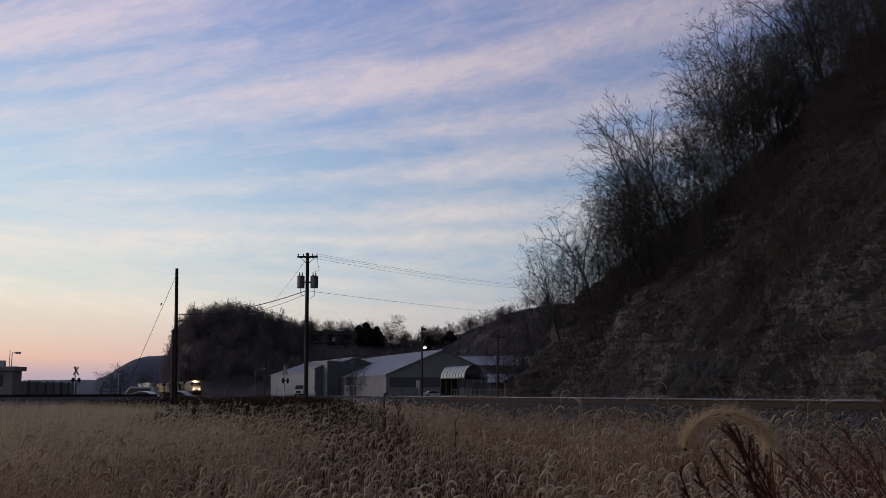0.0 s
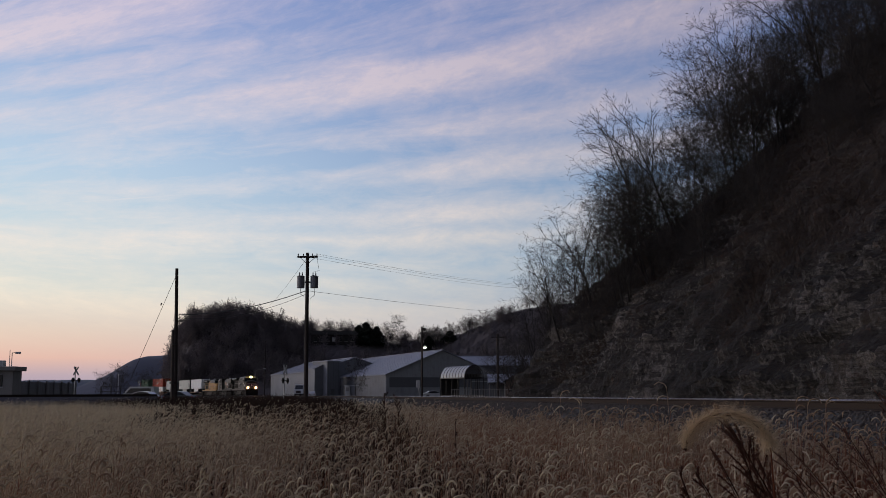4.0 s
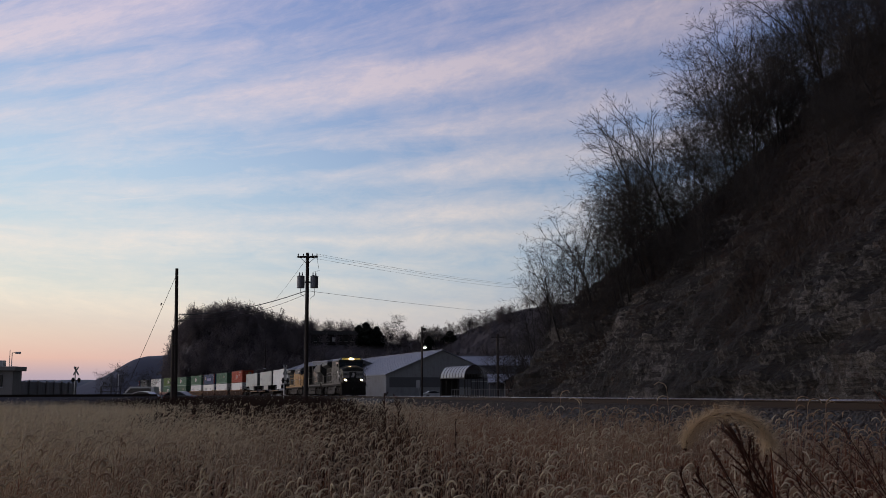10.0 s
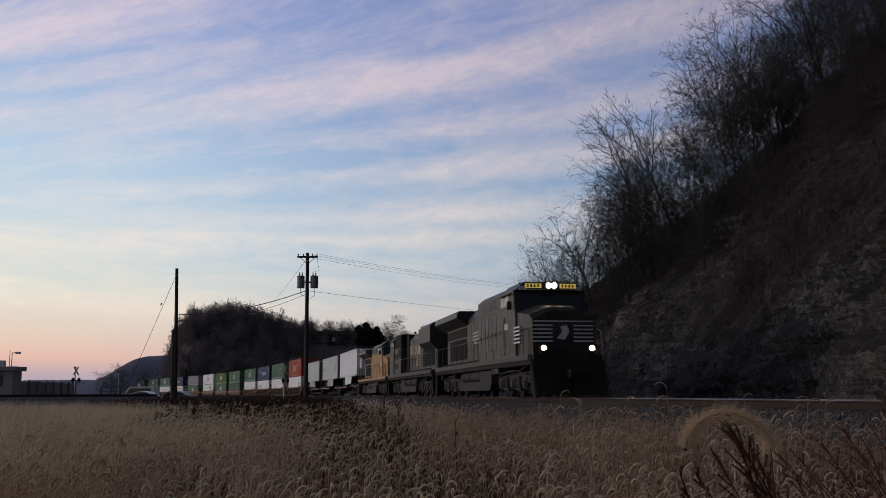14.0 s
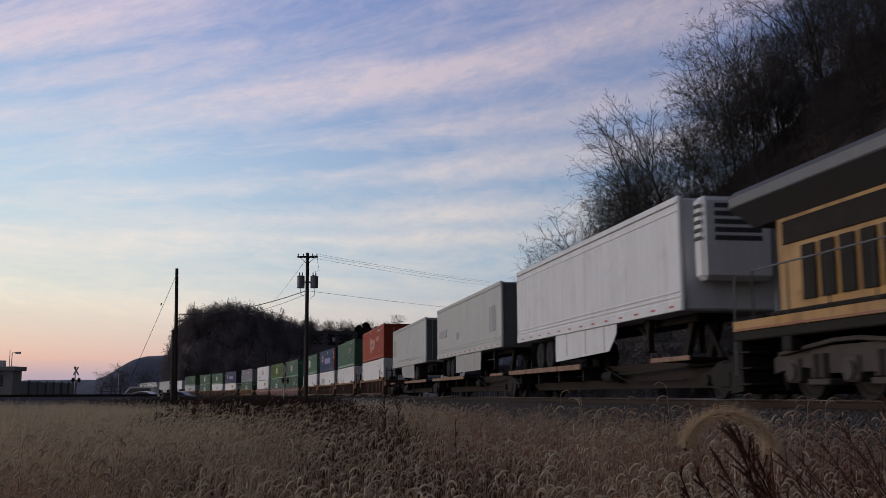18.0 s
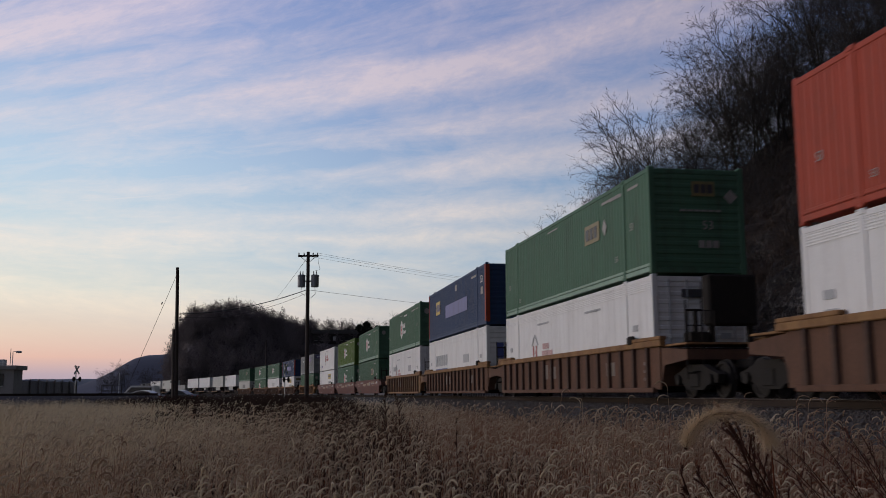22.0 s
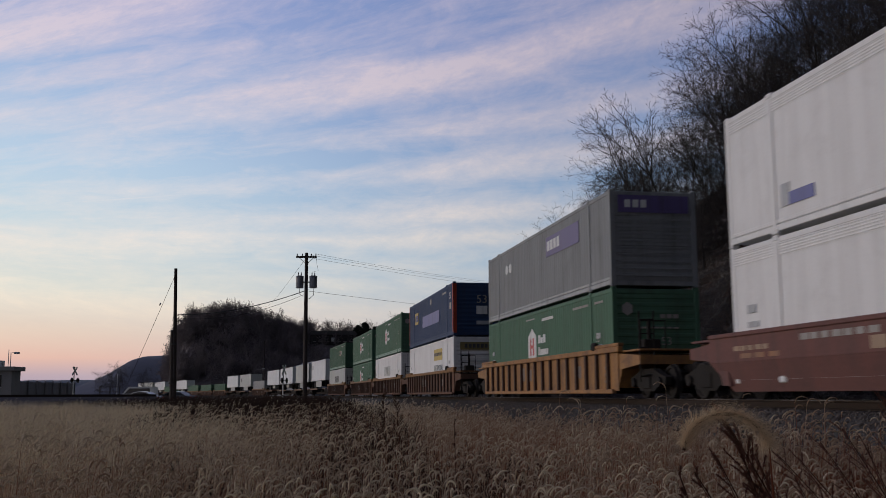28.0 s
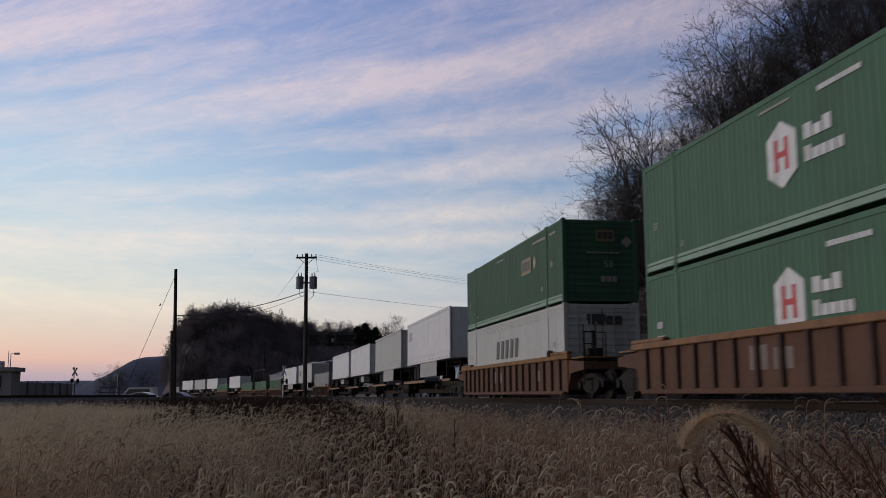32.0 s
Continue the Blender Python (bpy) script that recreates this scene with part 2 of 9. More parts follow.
    def mesh(self, name):
        me = bpy.data.meshes.new(name)
        me.from_pydata(self.v, [], self.f)
        if self.smooth:
            me.polygons.foreach_set("use_smooth", [True] * len(me.polygons))
        me.update()
        return me


def part(name, geo, mat, parent=None, label="", m=None):
    """Links a shape, or a mesh that alike pieces share, as ONE mesh object under a thing or a part."""
    me = geo if isinstance(geo, bpy.types.Mesh) else geo.mesh(name)
    if not me.materials:
        me.materials.append(mat)
    ob = new(name, me)
    if parent is not None:
        ob.parent = parent
    if m is not None:
        ob.matrix_local = m
    if label:
        tagged(ob, label)
    return ob


def thing(name, label, category, group="", kind="", m=None):
    ob = new(name)
    ob.empty_display_size = 0.3
    if m is not None:
        ob.matrix_basis = m
    return tagged(ob, label, category, group, kind)


def grid_mesh(name, pts, smooth=True):
    """A mesh from a rows x columns x 3 array."""
    r, c = pts.shape[:2]
    a = np.arange(r * c).reshape(r, c)
    quads = np.stack([a[:-1, :-1], a[:-1, 1:], a[1:, 1:], a[1:, :-1]], -1).reshape(-1, 4)
    me = bpy.data.meshes.new(name)
    me.from_pydata(pts.reshape(-1, 3).tolist(), [], quads.tolist())
    me.polygons.foreach_set("use_smooth", [smooth] * len(me.polygons))
    me.update()
    return me


def array_mesh(name, verts, tris, smooth=False):
    """A mesh from big arrays of vertices and triangles."""
    me = bpy.data.meshes.new(name)
    me.vertices.add(len(verts))
    me.vertices.foreach_set("co", np.asarray(verts, dtype=np.float32).ravel())
    n = len(tris)
    me.loops.add(n * 3)
    me.loops.foreach_set("vertex_index", np.asarray(tris, dtype=np.int32).ravel())
    me.polygons.add(n)
    me.polygons.foreach_set("loop_start", np.arange(0, n * 3, 3, dtype=np.int32))
    if smooth:
        me.polygons.foreach_set("use_smooth", [True] * n)
    me.update(calc_edges=True)
    me.validate()
    return me


# ---------------------------------------------------------------- the line of the track
HEAD0, FOOT = radians(-10.15), 11.32     # heading away from the camera, distance of the track's centre
BENDS = ((64.1, 99.7, 0.0, 0.00106), (99.7, 385.0, 0.00106, 0.00106), (385.0, 400.0, 0.00106, -0.0045), (400.0, 470.0, -0.0045, -0.0045))


def track_table():
    step, s = 1.0, -420.0
    x = FOOT * math.cos(HEAD0) + s * math.sin(HEAD0)
    y = -FOOT * math.sin(HEAD0) + s * math.cos(HEAD0)
    th, rows = HEAD0, []
    while s < 1150:
        rows.append((s, x, y, th))
        k = 0.0
        for a, b, k0, k1 in BENDS:
            if a <= s + 0.5 < b:
                k = k0 + (k1 - k0) * (s + 0.5 - a) / (b - a)
        x, y, th = x + step * math.sin(th - k / 2), y + step * math.cos(th - k / 2), th - k * step
        s += step
    return np.array(rows)


TABLE = track_table()


def on_track(s, o=0.0, z=0.0):
    """A place s metres along the line, o metres beyond its centre, z over the rail heads; and the heading."""
    x, y, th = (float(np.interp(s, TABLE[:, 0], TABLE[:, i])) for i in (1, 2, 3))
    return Vector((x + math.cos(th) * o, y - math.sin(th) * o, RAIL + z)), th


def car_pose(s, reach=6.0):
    """The pose of a rail vehicle whose middle is at s: x points the way it travels, and its trucks stand reach metres off the middle."""
    a, b = on_track(s - reach)[0], on_track(s + reach)[0]
    d = a - b
    c = (a + b) / 2
    return Matrix.Translation(c) @ Matrix.Rotation(math.atan2(d.y, d.x), 4, "Z")

# ---------------------------------------------------------------- ground
def fbm(x, y, seed=0, octaves=4):
    """Smooth value noise on arrays, about -1 to 1."""
    out, amp, total = np.zeros_like(x, dtype=float), 1.0, 0.0
    for k in range(octaves):
        r = np.random.RandomState(seed * 17 + k).rand(64, 64) * 2 - 1
        xi, yi = np.floor(x).astype(int), np.floor(y).astype(int)
        fx, fy = x - xi, y - yi
        fx, fy = fx * fx * (3 - 2 * fx), fy * fy * (3 - 2 * fy)
        a, b = r[xi % 64, yi % 64], r[(xi + 1) % 64, yi % 64]
        c, d = r[xi % 64, (yi + 1) % 64], r[(xi + 1) % 64, (yi + 1) % 64]
        out += amp * ((a * (1 - fx) + b * fx) * (1 - fy) + (c * (1 - fx) + d * fx) * fy)
        total += amp
        amp, x, y = amp * 0.5, x * 2.03 + 11.3, y * 2.03 + 5.7
    return out / total


def track_coords(x, y):
    """Nearest s and signed distance o beyond the track, for arrays."""
    shape = x.shape
    p = np.stack([x.ravel(), y.ravel()], 1)
    t = TABLE[::4]
    s, o = np.empty(len(p)), np.empty(len(p))
    for i in range(0, len(p), 4000):
        d = ((p[i:i + 4000, None, :] - t[None, :, 1:3]) ** 2).sum(2)
        k = d.argmin(1)
        th = t[k, 3]
        dx, dy = p[i:i + 4000, 0] - t[k, 1], p[i:i + 4000, 1] - t[k, 2]
        s[i:i + 4000] = t[k, 0] + dx * np.sin(th) + dy * np.cos(th)
        o[i:i + 4000] = dx * np.cos(th) - dy * np.sin(th)
    return s.reshape(shape), o.reshape(shape)


def smooth01(v):
    v = np.clip(v, 0, 1)
    return v * v * (3 - 2 * v)


def ground_z(x, y):
    s, o = track_coords(x, y)
    far = smooth01((np.hypot(x, y) - 120) / 200)
    near_side = 0.02 + 0.10 * fbm(x * 0.12, y * 0.12, 1) + 0.45 * far
    bank = smooth01((o + 4.6) / 2.0) * 0.42
    beyond = smooth01((o - 1.0) / 3.0)
    z = near_side + bank * (1 - far)
    z = z * (1 - beyond) + beyond * (0.55 + 0.05 * fbm(x * 0.1, y * 0.1, 2))
    return z


def axis(stops):
    out = []
    for (a, b, n) in stops:
        out += list(np.linspace(a, b, n, endpoint=False))
    return np.array(out + [stops[-1][1]])


M_SOIL = material("field_soil", (0.11, 0.085, 0.055), (0.06, 0.045, 0.03), rough=0.95, scale=0.35, fine=9.0, bump=0.5)


def make_ground():
    xs = axis([(-4500, -800, 8), (-800, -120, 24), (-120, -20, 50), (-20, 45, 90), (45, 150, 40), (150, 900, 22), (900, 4500, 8)])
    ys = axis([(-600, -40, 20), (-40, 0, 20), (0, 60, 90), (60, 200, 70), (200, 700, 50), (700, 4800, 16)])
    X, Y = np.meshgrid(xs, ys)
    me = grid_mesh("ground", np.stack([X, Y, ground_z(X, Y)], -1))
    me.materials.append(M_SOIL)
    tagged(new("ground", me), "dry brown field soil and gravel flats", "ground", kind="structure")


make_ground()

# the railway: ballast bed, sleepers and rails
M_BALLAST = material("ballast_bed", (0.06, 0.053, 0.047), (0.03, 0.027, 0.024), rough=0.95, scale=1.2, fine=22.0, bump=0.8)
M_STONE = material("ballast_stone", (0.10, 0.082, 0.07), (0.042, 0.034, 0.029), rough=0.9, scale=2.0, fine=30.0, bump=0.3, vary=0.55)
M_RAIL = material("rail_steel", (0.045, 0.030, 0.023), (0.026, 0.019, 0.015), rough=0.9, spec=0.2, scale=4.0, fine=60.0, bump=0.15)
M_RAILHEAD = material("rail_head", (0.42, 0.43, 0.46), (0.30, 0.30, 0.32), rough=0.28, metal=1.0, scale=6.0, fine=80.0, bump=0.03)
M_TIE = material("sleeper_wood", (0.055, 0.042, 0.034), (0.025, 0.02, 0.017), rough=0.9, scale=3.0, fine=25.0, bump=0.5, stretch=(1, 6, 6), vary=0.25)

rails_set = thing("railway_track", "single railway track of rusty rails on gravel ballast", "track", kind="structure")


def path_rows(s0, s1, step):
    return [s0 + step * i for i in range(int((s1 - s0) / step) + 1)]


def sweep_along(profile, s0, s1, step):
    """Rings of (o, z) points along the line."""
    g = Geo()
    rings = []
    for s in path_rows(s0, s1, step):
        rings.append([tuple(on_track(s, o, z)[0]) for o, z in profile])
    return g.sweep(rings, True, True)


def make_track():
    bed = [(-4.3, -0.72), (-3.2, -0.44), (-1.75, -0.20), (1.75, -0.20), (3.2, -0.42), (4.0, -0.6), (4.0, -1.2), (-4.3, -1.2)]
    part("ballast_bed", sweep_along(bed[::-1], -400, 1060, 4.0), M_BALLAST, rails_set, "grey crushed stone bed")
    web = [(-0.07, -0.175), (-0.07, -0.160), (-0.012, -0.145), (-0.012, -0.045), (-0.036, -0.035), (-0.036, -0.008), (0.036, -0.008), (0.036, -0.035), (0.012, -0.045), (0.012, -0.145), (0.07, -0.160), (0.07, -0.175)]
    head = [(-0.034, -0.0079), (-0.034, -0.004), (-0.026, 0.0), (0.026, 0.0), (0.034, -0.004), (0.034, -0.0079)]
    for o in (-0.755, 0.755):
        rail = part("rail", sweep_along([(a + o, b) for a, b in web], -400, 1060, 4.0), M_RAIL, rails_set, "rust-brown steel rail")
        part("rail_head", sweep_along([(a + o, b) for a, b in head], -400, 1060, 4.0), M_RAILHEAD, rail, "worn bright running surface")
    tie = Geo().box(-0.115, 0.115, -1.3, 1.3, -0.36, -0.177, 0.012).mesh("sleeper")
    plate = Geo().box(-0.09, 0.09, -0.17, 0.17, -0.1765, -0.168, 0.003).mesh("tie_plate")
    for i in range(250):
        s = -18 + i * 0.53
        ob = part("sleeper", tie, M_TIE, rails_set, m=car_pose(s, 0.3) @ pose(0, random.uniform(-.04, .04), random.uniform(-.012, 0), 0, 0, random.uniform(-1, 1)))
        if i < 120:
            part("tie_plate", plate, M_RAIL, ob, m=pose(0, -0.755, 0))


make_track()


def stone_templates(n, seed):
    out = []
    r = np.random.RandomState(seed)
    base = np.array([(1, 0, 0), (-1, 0, 0), (0, 1, 0), (0, -1, 0), (0, 0, 1), (0, 0, -1)], float)
    tris = np.array([(0, 2, 4), (2, 1, 4), (1, 3, 4), (3, 0, 4), (2, 0, 5), (1, 2, 5), (3, 1, 5), (0, 3, 5)])
    for _ in range(n):
        v = base + r.uniform(-0.35, 0.35, base.shape)
        out.append((v * r.uniform(0.6, 1.2, 3), tris))
    return out


def make_stones():
    """Loose ballast stones on the near shoulder."""
    r = np.random.RandomState(5)
    verts, tris, k = [], [], 0
    temps = stone_templates(12, 3)
    n = 17000
    for i in range(n):
        s = 6 + 62 * r.rand() ** 1.5
        o = -1.2 - 3.3 * r.rand() ** 1.15
        z = np.interp(o, [-4.3, -3.2, -1.75, -1.0], [-0.72, -0.44, -0.20, -0.20])
        p = on_track(s, o, z)[0]
        v, t = temps[i % 12]
        a = r.rand() * 6.28
        size = r.uniform(0.022, 0.048)
        c, d = math.cos(a), math.sin(a)
        w = v @ np.array([[c, d, 0], [-d, c, 0], [0, 0, 1]]) * size
        verts.append(w + np.array(p))
        tris.append(t + k)
        k += len(v)
    me = array_mesh("ballast_stones", np.concatenate(verts), np.concatenate(tris))
    me.materials.append(M_STONE)
    tagged(new("ballast_stones", me), "loose grey crushed stones on the track shoulder", "gravel", kind="stuff")


make_stones()

# ---------------------------------------------------------------- hillside
DIR = Vector((math.sin(HEAD0), math.cos(HEAD0), 0))
NRM = Vector((math.cos(HEAD0), -math.sin(HEAD0), 0))
FOOT0 = NRM * FOOT


def hill_profile(s, o):
    """Height of the rocky hillside over its toe, for arrays of s and o along and across the line."""
    toe = 9.0 + 1.2 * fbm(s * 0.06, s * 0 + 3.0, 4) + 0.8 * fbm(s * 0.25, s * 0 + 9.0, 5)
    r = np.maximum(o - toe, 0)
    z = np.where(r < 4.5, r * 1.45, 6.5 + (r - 4.5) * 0.86)
    z = np.minimum(z, 62 + 4 * fbm(s * 0.04, o * 0.04, 6))
    # the nose of the hill falls away
    end = 77.5 + 4.0 * fbm(o * 0.07, o * 0 + 1.0, 7) + 0.05 * z
    z = z - np.maximum(s - end, 0) * 1.5
    return z + smooth01(r / 3.0) * (1.6 * fbm(s * 0.08, o * 0.08, 8) + 1.1 * fbm(s * 0.33, o * 0.33, 19))


def hill_rough(s, o, z):
    """How far the rock stands out of the smooth slope: gullies, blocks and thin tilted beds."""
    lower = np.clip(1.25 - z / 26, 0.25, 1.0) * smooth01(z / 1.5)
    tilt = z + 0.07 * s + 0.9 * fbm(s * 0.13, z * 0.13, 13)
    beds = 0
    for step, amp, seed in ((1.7, 0.55, 15), (0.62, 0.24, 16)):
        f = tilt / step + 0.5 * fbm(s * 0.35, z * 0.2, seed)
        f = f - np.floor(f)
        beds = beds + amp * (smooth01(f / 0.75) - smooth01((f - 0.78) / 0.2))
    blocks = 1.0 - 2.0 * np.abs(fbm(s * 0.22, z * 0.16, 9))
    joints = fbm(s * 0.9, z * 0.45, 10)
    return lower * (1.3 * fbm(s * 0.1, z * 0.12, 18) + 0.75 * blocks + 0.5 * joints + beds * smooth01(0.75 + 1.5 * fbm(s * 0.12, z * 0.15, 14)) + 0.22 * fbm(s * 2.3, z * 2.3, 17))


def hill_point(s, o):
    z = float(hill_profile(np.array([s]), np.array([o]))[0])
    return FOOT0 + DIR * s + NRM * o + Vector((0, 0, 0.45 + z))


def make_rock_material():
    mat = bpy.data.materials.new("hill_rock")
    N = Nodes(node_tree(mat))
    geo = N.n("ShaderNodeNewGeometry")
    co = N.n("ShaderNodeTexCoord").outputs["Object"]
    up = N.n("ShaderNodeSeparateXYZ", {0: geo.outputs["Normal"]}).outputs[2]
    beds = N.noise(N.n("ShaderNodeMapping", {0: co, 3: (0.35, 0.35, 1.7)}).outputs[0], 1.0, 8.0, 0.7, 0.1)
    grain = N.noise(co, 5.0, 6.0, 0.65)
    patch = N.noise(co, 0.16, 4.0, 0.6)
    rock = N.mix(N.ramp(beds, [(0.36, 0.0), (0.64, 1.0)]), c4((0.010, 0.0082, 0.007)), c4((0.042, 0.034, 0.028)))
    rock = N.mix(N.ramp(N.m("MULTIPLY_ADD", grain, 0.5, N.m("MULTIPLY", patch, 0.75)), [(0.60, 0.0), (0.72, 1.0)]), rock, c4((0.155, 0.135, 0.123)))
    # pale streaks where water has run down the face
    runs = N.noise(N.n("ShaderNodeMapping", {0: co, 3: (0.9, 0.9, 0.10)}).outputs[0], 1.0, 5.0, 0.6, 0.4)
    rock = N.mix(N.m("MULTIPLY", N.ramp(runs, [(0.56, 0.0), (0.68, 1.0)]), N.m("MULTIPLY", N.ramp(patch, [(0.42, 0.0), (0.6, 1.0)]), 0.55)), rock, c4((0.20, 0.18, 0.165)))
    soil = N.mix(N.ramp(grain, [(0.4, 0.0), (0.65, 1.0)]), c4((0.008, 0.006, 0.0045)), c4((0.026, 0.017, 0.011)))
    # shade in the slots between ledges, painted as near-black lines
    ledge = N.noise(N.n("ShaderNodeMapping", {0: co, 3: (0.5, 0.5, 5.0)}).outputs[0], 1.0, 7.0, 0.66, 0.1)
    crack_shade = N.ramp(ledge, [(0.38, 0.0), (0.50, 1.0)])
    rock = N.mix(N.m("MULTIPLY_ADD", crack_shade, 0.75, 0.25), c4((0.006, 0.005, 0.0045)), rock)
    flat = N.ramp(N.m("MULTIPLY_ADD", N.m("SUBTRACT", grain, 0.5), 0.6, up), [(0.50, 0.0), (0.72, 1.0)])
    col = N.mix(flat, rock, soil)
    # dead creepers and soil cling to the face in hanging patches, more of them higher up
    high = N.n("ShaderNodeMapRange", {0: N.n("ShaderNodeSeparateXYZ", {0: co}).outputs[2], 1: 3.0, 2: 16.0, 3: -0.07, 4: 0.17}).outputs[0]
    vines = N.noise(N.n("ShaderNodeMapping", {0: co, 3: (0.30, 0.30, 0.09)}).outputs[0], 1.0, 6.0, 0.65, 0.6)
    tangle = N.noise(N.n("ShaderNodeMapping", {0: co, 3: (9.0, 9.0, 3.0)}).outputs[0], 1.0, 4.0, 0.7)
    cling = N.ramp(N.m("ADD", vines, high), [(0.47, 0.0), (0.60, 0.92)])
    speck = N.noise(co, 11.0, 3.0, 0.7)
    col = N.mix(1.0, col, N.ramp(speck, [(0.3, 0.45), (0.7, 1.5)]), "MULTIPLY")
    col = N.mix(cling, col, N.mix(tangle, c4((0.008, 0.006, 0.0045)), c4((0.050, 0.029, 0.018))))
    # withered russet leaves on the creepers
    leaves = N.ramp(N.noise(co, 2.2, 5.0, 0.75), [(0.56, 0.0), (0.68, 0.75)])
    col = N.mix(N.m("MULTIPLY", leaves, N.ramp(vines, [(0.42, 0.15), (0.6, 1.0)])), col, c4((0.085, 0.040, 0.022)))
    bump = N.n("ShaderNodeBump", {"Strength": 1.0, "Distance": 0.25, "Height": N.m("MULTIPLY_ADD", ledge, 1.5, N.m("MULTIPLY_ADD", beds, 1.0, N.m("MULTIPLY", grain, 1.5)))}).outputs[0]
    b = N.n("ShaderNodeBsdfPrincipled", {"Base Color": col, "Roughness": 0.92, "Normal": bump})
    N.n("ShaderNodeOutputMaterial", {0: b.outputs[0]})
    return mat


def make_hill():
    ss = axis([(-260, -20, 30), (-20, 18, 40), (18, 88, 300), (88, 130, 30)])
    oo = axis([(7.0, 17, 70), (17, 50, 120), (50, 95, 40), (95, 160, 10)])
    S, O = np.meshgrid(ss, oo)
    Z = hill_profile(S, O) + 0.45
    j = -hill_rough(S, O, Z)
    P = np.stack([FOOT0.x + DIR.x * S + NRM.x * (O + j), FOOT0.y + DIR.y * S + NRM.y * (O + j), np.maximum(Z, -2.0)], -1)
    me = grid_mesh("hillside", P, smooth=False)
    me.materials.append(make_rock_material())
    tagged(new("hillside", me), "steep dark rocky hillside of bedded shale beside the railway", "hill", kind="structure")


make_hill()


# ---------------------------------------------------------------- trees without leaves
def rot_about(v, axis_v, a):
    return Matrix.Rotation(a, 3, axis_v) @ v


class Hardwood:
    """A bare tree: a tapered trunk that forks into rising limbs, which branch again and again into fine twigs."""

    def __init__(self, seed, height, stems=1, limbs=9, kids=(6, 5, 4, 1), fork=0.5, spread=1.0, lean=0.0, twig=1.0, thick=1.0):
        self.r = random.Random(seed)
        self.trunk, self.crown = Geo(), ([], [])
        self.h, self.kids, self.spread, self.twig = height, kids, spread, twig * height / 12
        for k in range(stems):
            a = k * 2.4 + self.r.random()
            out = 0.20 if stems > 1 else 0.05
            d = Vector((math.cos(a) * out + lean, math.sin(a) * out, 1)).normalized()
            ln = height * fork * self.r.uniform(0.85, 1.1)
            rad = 0.0105 * height * thick * (0.75 if stems > 1 else 1.0)
            pts, dd = self.path(Vector((0.14 * math.cos(a), 0.14 * math.sin(a), -0.5)) if stems > 1 else Vector((0, 0, -0.5)), d, ln, 6, 0.05, 0.03)
            self.trunk.tube(pts, [rad * (1.3 if i == 0 else 1 - 0.45 * i / 6) for i in range(7)], 6)
            for j in range(limbs):
                top = j < 3
                f = 1.0 if top else 0.38 + 0.6 * (j - 3 + self.r.random()) / max(limbs - 3, 1)
                i = min(int(f * 6), 5)
                q = pts[i].lerp(pts[i + 1], f * 6 - i)
                turn = self.r.uniform(0.12, 0.5) if top else self.r.uniform(0.55, 1.0)
                o = self.off(dd, turn * spread, j * 2.2 + self.r.uniform(-0.4, 0.4))
                self.branch(q, o, height * (1 - fork) * (self.r.uniform(0.85, 1.08) if top else self.r.uniform(0.6, 0.9)), rad * (0.5 if top else 0.36), 1)

    def off(self, d, turn, round_):
        o = rot_about(d, d.orthogonal().normalized(), turn)
        return rot_about(o, d, round_)

    def path(self, p, d, length, n, wob, up):
        pts = [p.copy()]
        for i in range(n):
            d = (d + Vector((self.r.gauss(0, wob), self.r.gauss(0, wob), self.r.gauss(0, wob) + up))).normalized()
            p = p + d * (length / n)
            pts.append(p.copy())
        return pts, d

    def branch(self, p, d, ln, rad, level):
        n = (0, 4, 3, 2)[level]
        pts, _ = self.path(p, d, ln, n, (0, 0.13, 0.17, 0.2)[level], (0, 0.02, 0.0, 0.0)[level])
        if level == 1:
            self.trunk.tube(pts, [rad * (1 - 0.75 * i / n) for i in range(n + 1)], 4, False)
        else:
            self.spike(pts, max(rad, 0.017 * self.twig))
        count = self.kids[level - 1]
        for k in range(count):
            f = 0.2 + 0.8 * (k + self.r.random()) / count
            i = min(int(f * n), n - 1)
            q = pts[i].lerp(pts[i + 1], f * n - i)
            base = (pts[i + 1] - pts[i]).normalized()
            o = (self.off(base, self.r.uniform(0.55, 1.15) * self.spread, k * 2.4 + self.r.uniform(-0.7, 0.7)) + Vector((0, 0, 0.03))).normalized()
            l2 = ln * (0.62 - 0.22 * f) * self.r.uniform(0.75, 1.2)
            if level < 3:
                self.branch(q, o, l2, rad * 0.5 * (1.1 - 0.5 * f), level + 1)
            else:
                self.needle(q, o, l2 * 1.1, 0.015 * self.twig)
                for u in range(self.kids[3]):
                    e = (self.off(o, self.r.uniform(0.35, 0.8), self.r.uniform(0, 6.28)) + Vector((0, 0, 0.03))).normalized()
                    self.needle(q + o * l2 * self.r.uniform(0.25, 0.9), e, l2 * self.r.uniform(0.45, 0.8), 0.012 * self.twig)

    def spike(self, pts, rad):
        """Three-sided, tapering to a point."""
        V, F = self.crown
        k = len(V)
        d = (pts[-1] - pts[0]).normalized()
        a = d.orthogonal().normalized()
        b = d.cross(a)
        n = len(pts) - 1
        for i, p in enumerate(pts[:-1]):
            r = rad * (1 - 0.75 * i / n)
            for j in range(3):
                V.append(p + (a * math.cos(j * 2.094) + b * math.sin(j * 2.094)) * r)
        V.append(pts[-1])
        for i in range(n - 1):
            for j in range(3):
                x, y = k + i * 3 + j, k + i * 3 + (j + 1) % 3
                F += [(x, y, y + 3), (x, y + 3, x + 3)]
        top, last = k + n * 3, k + (n - 1) * 3
        F += [(last, last + 1, top), (last + 1, last + 2, top), (last + 2, last, top)]

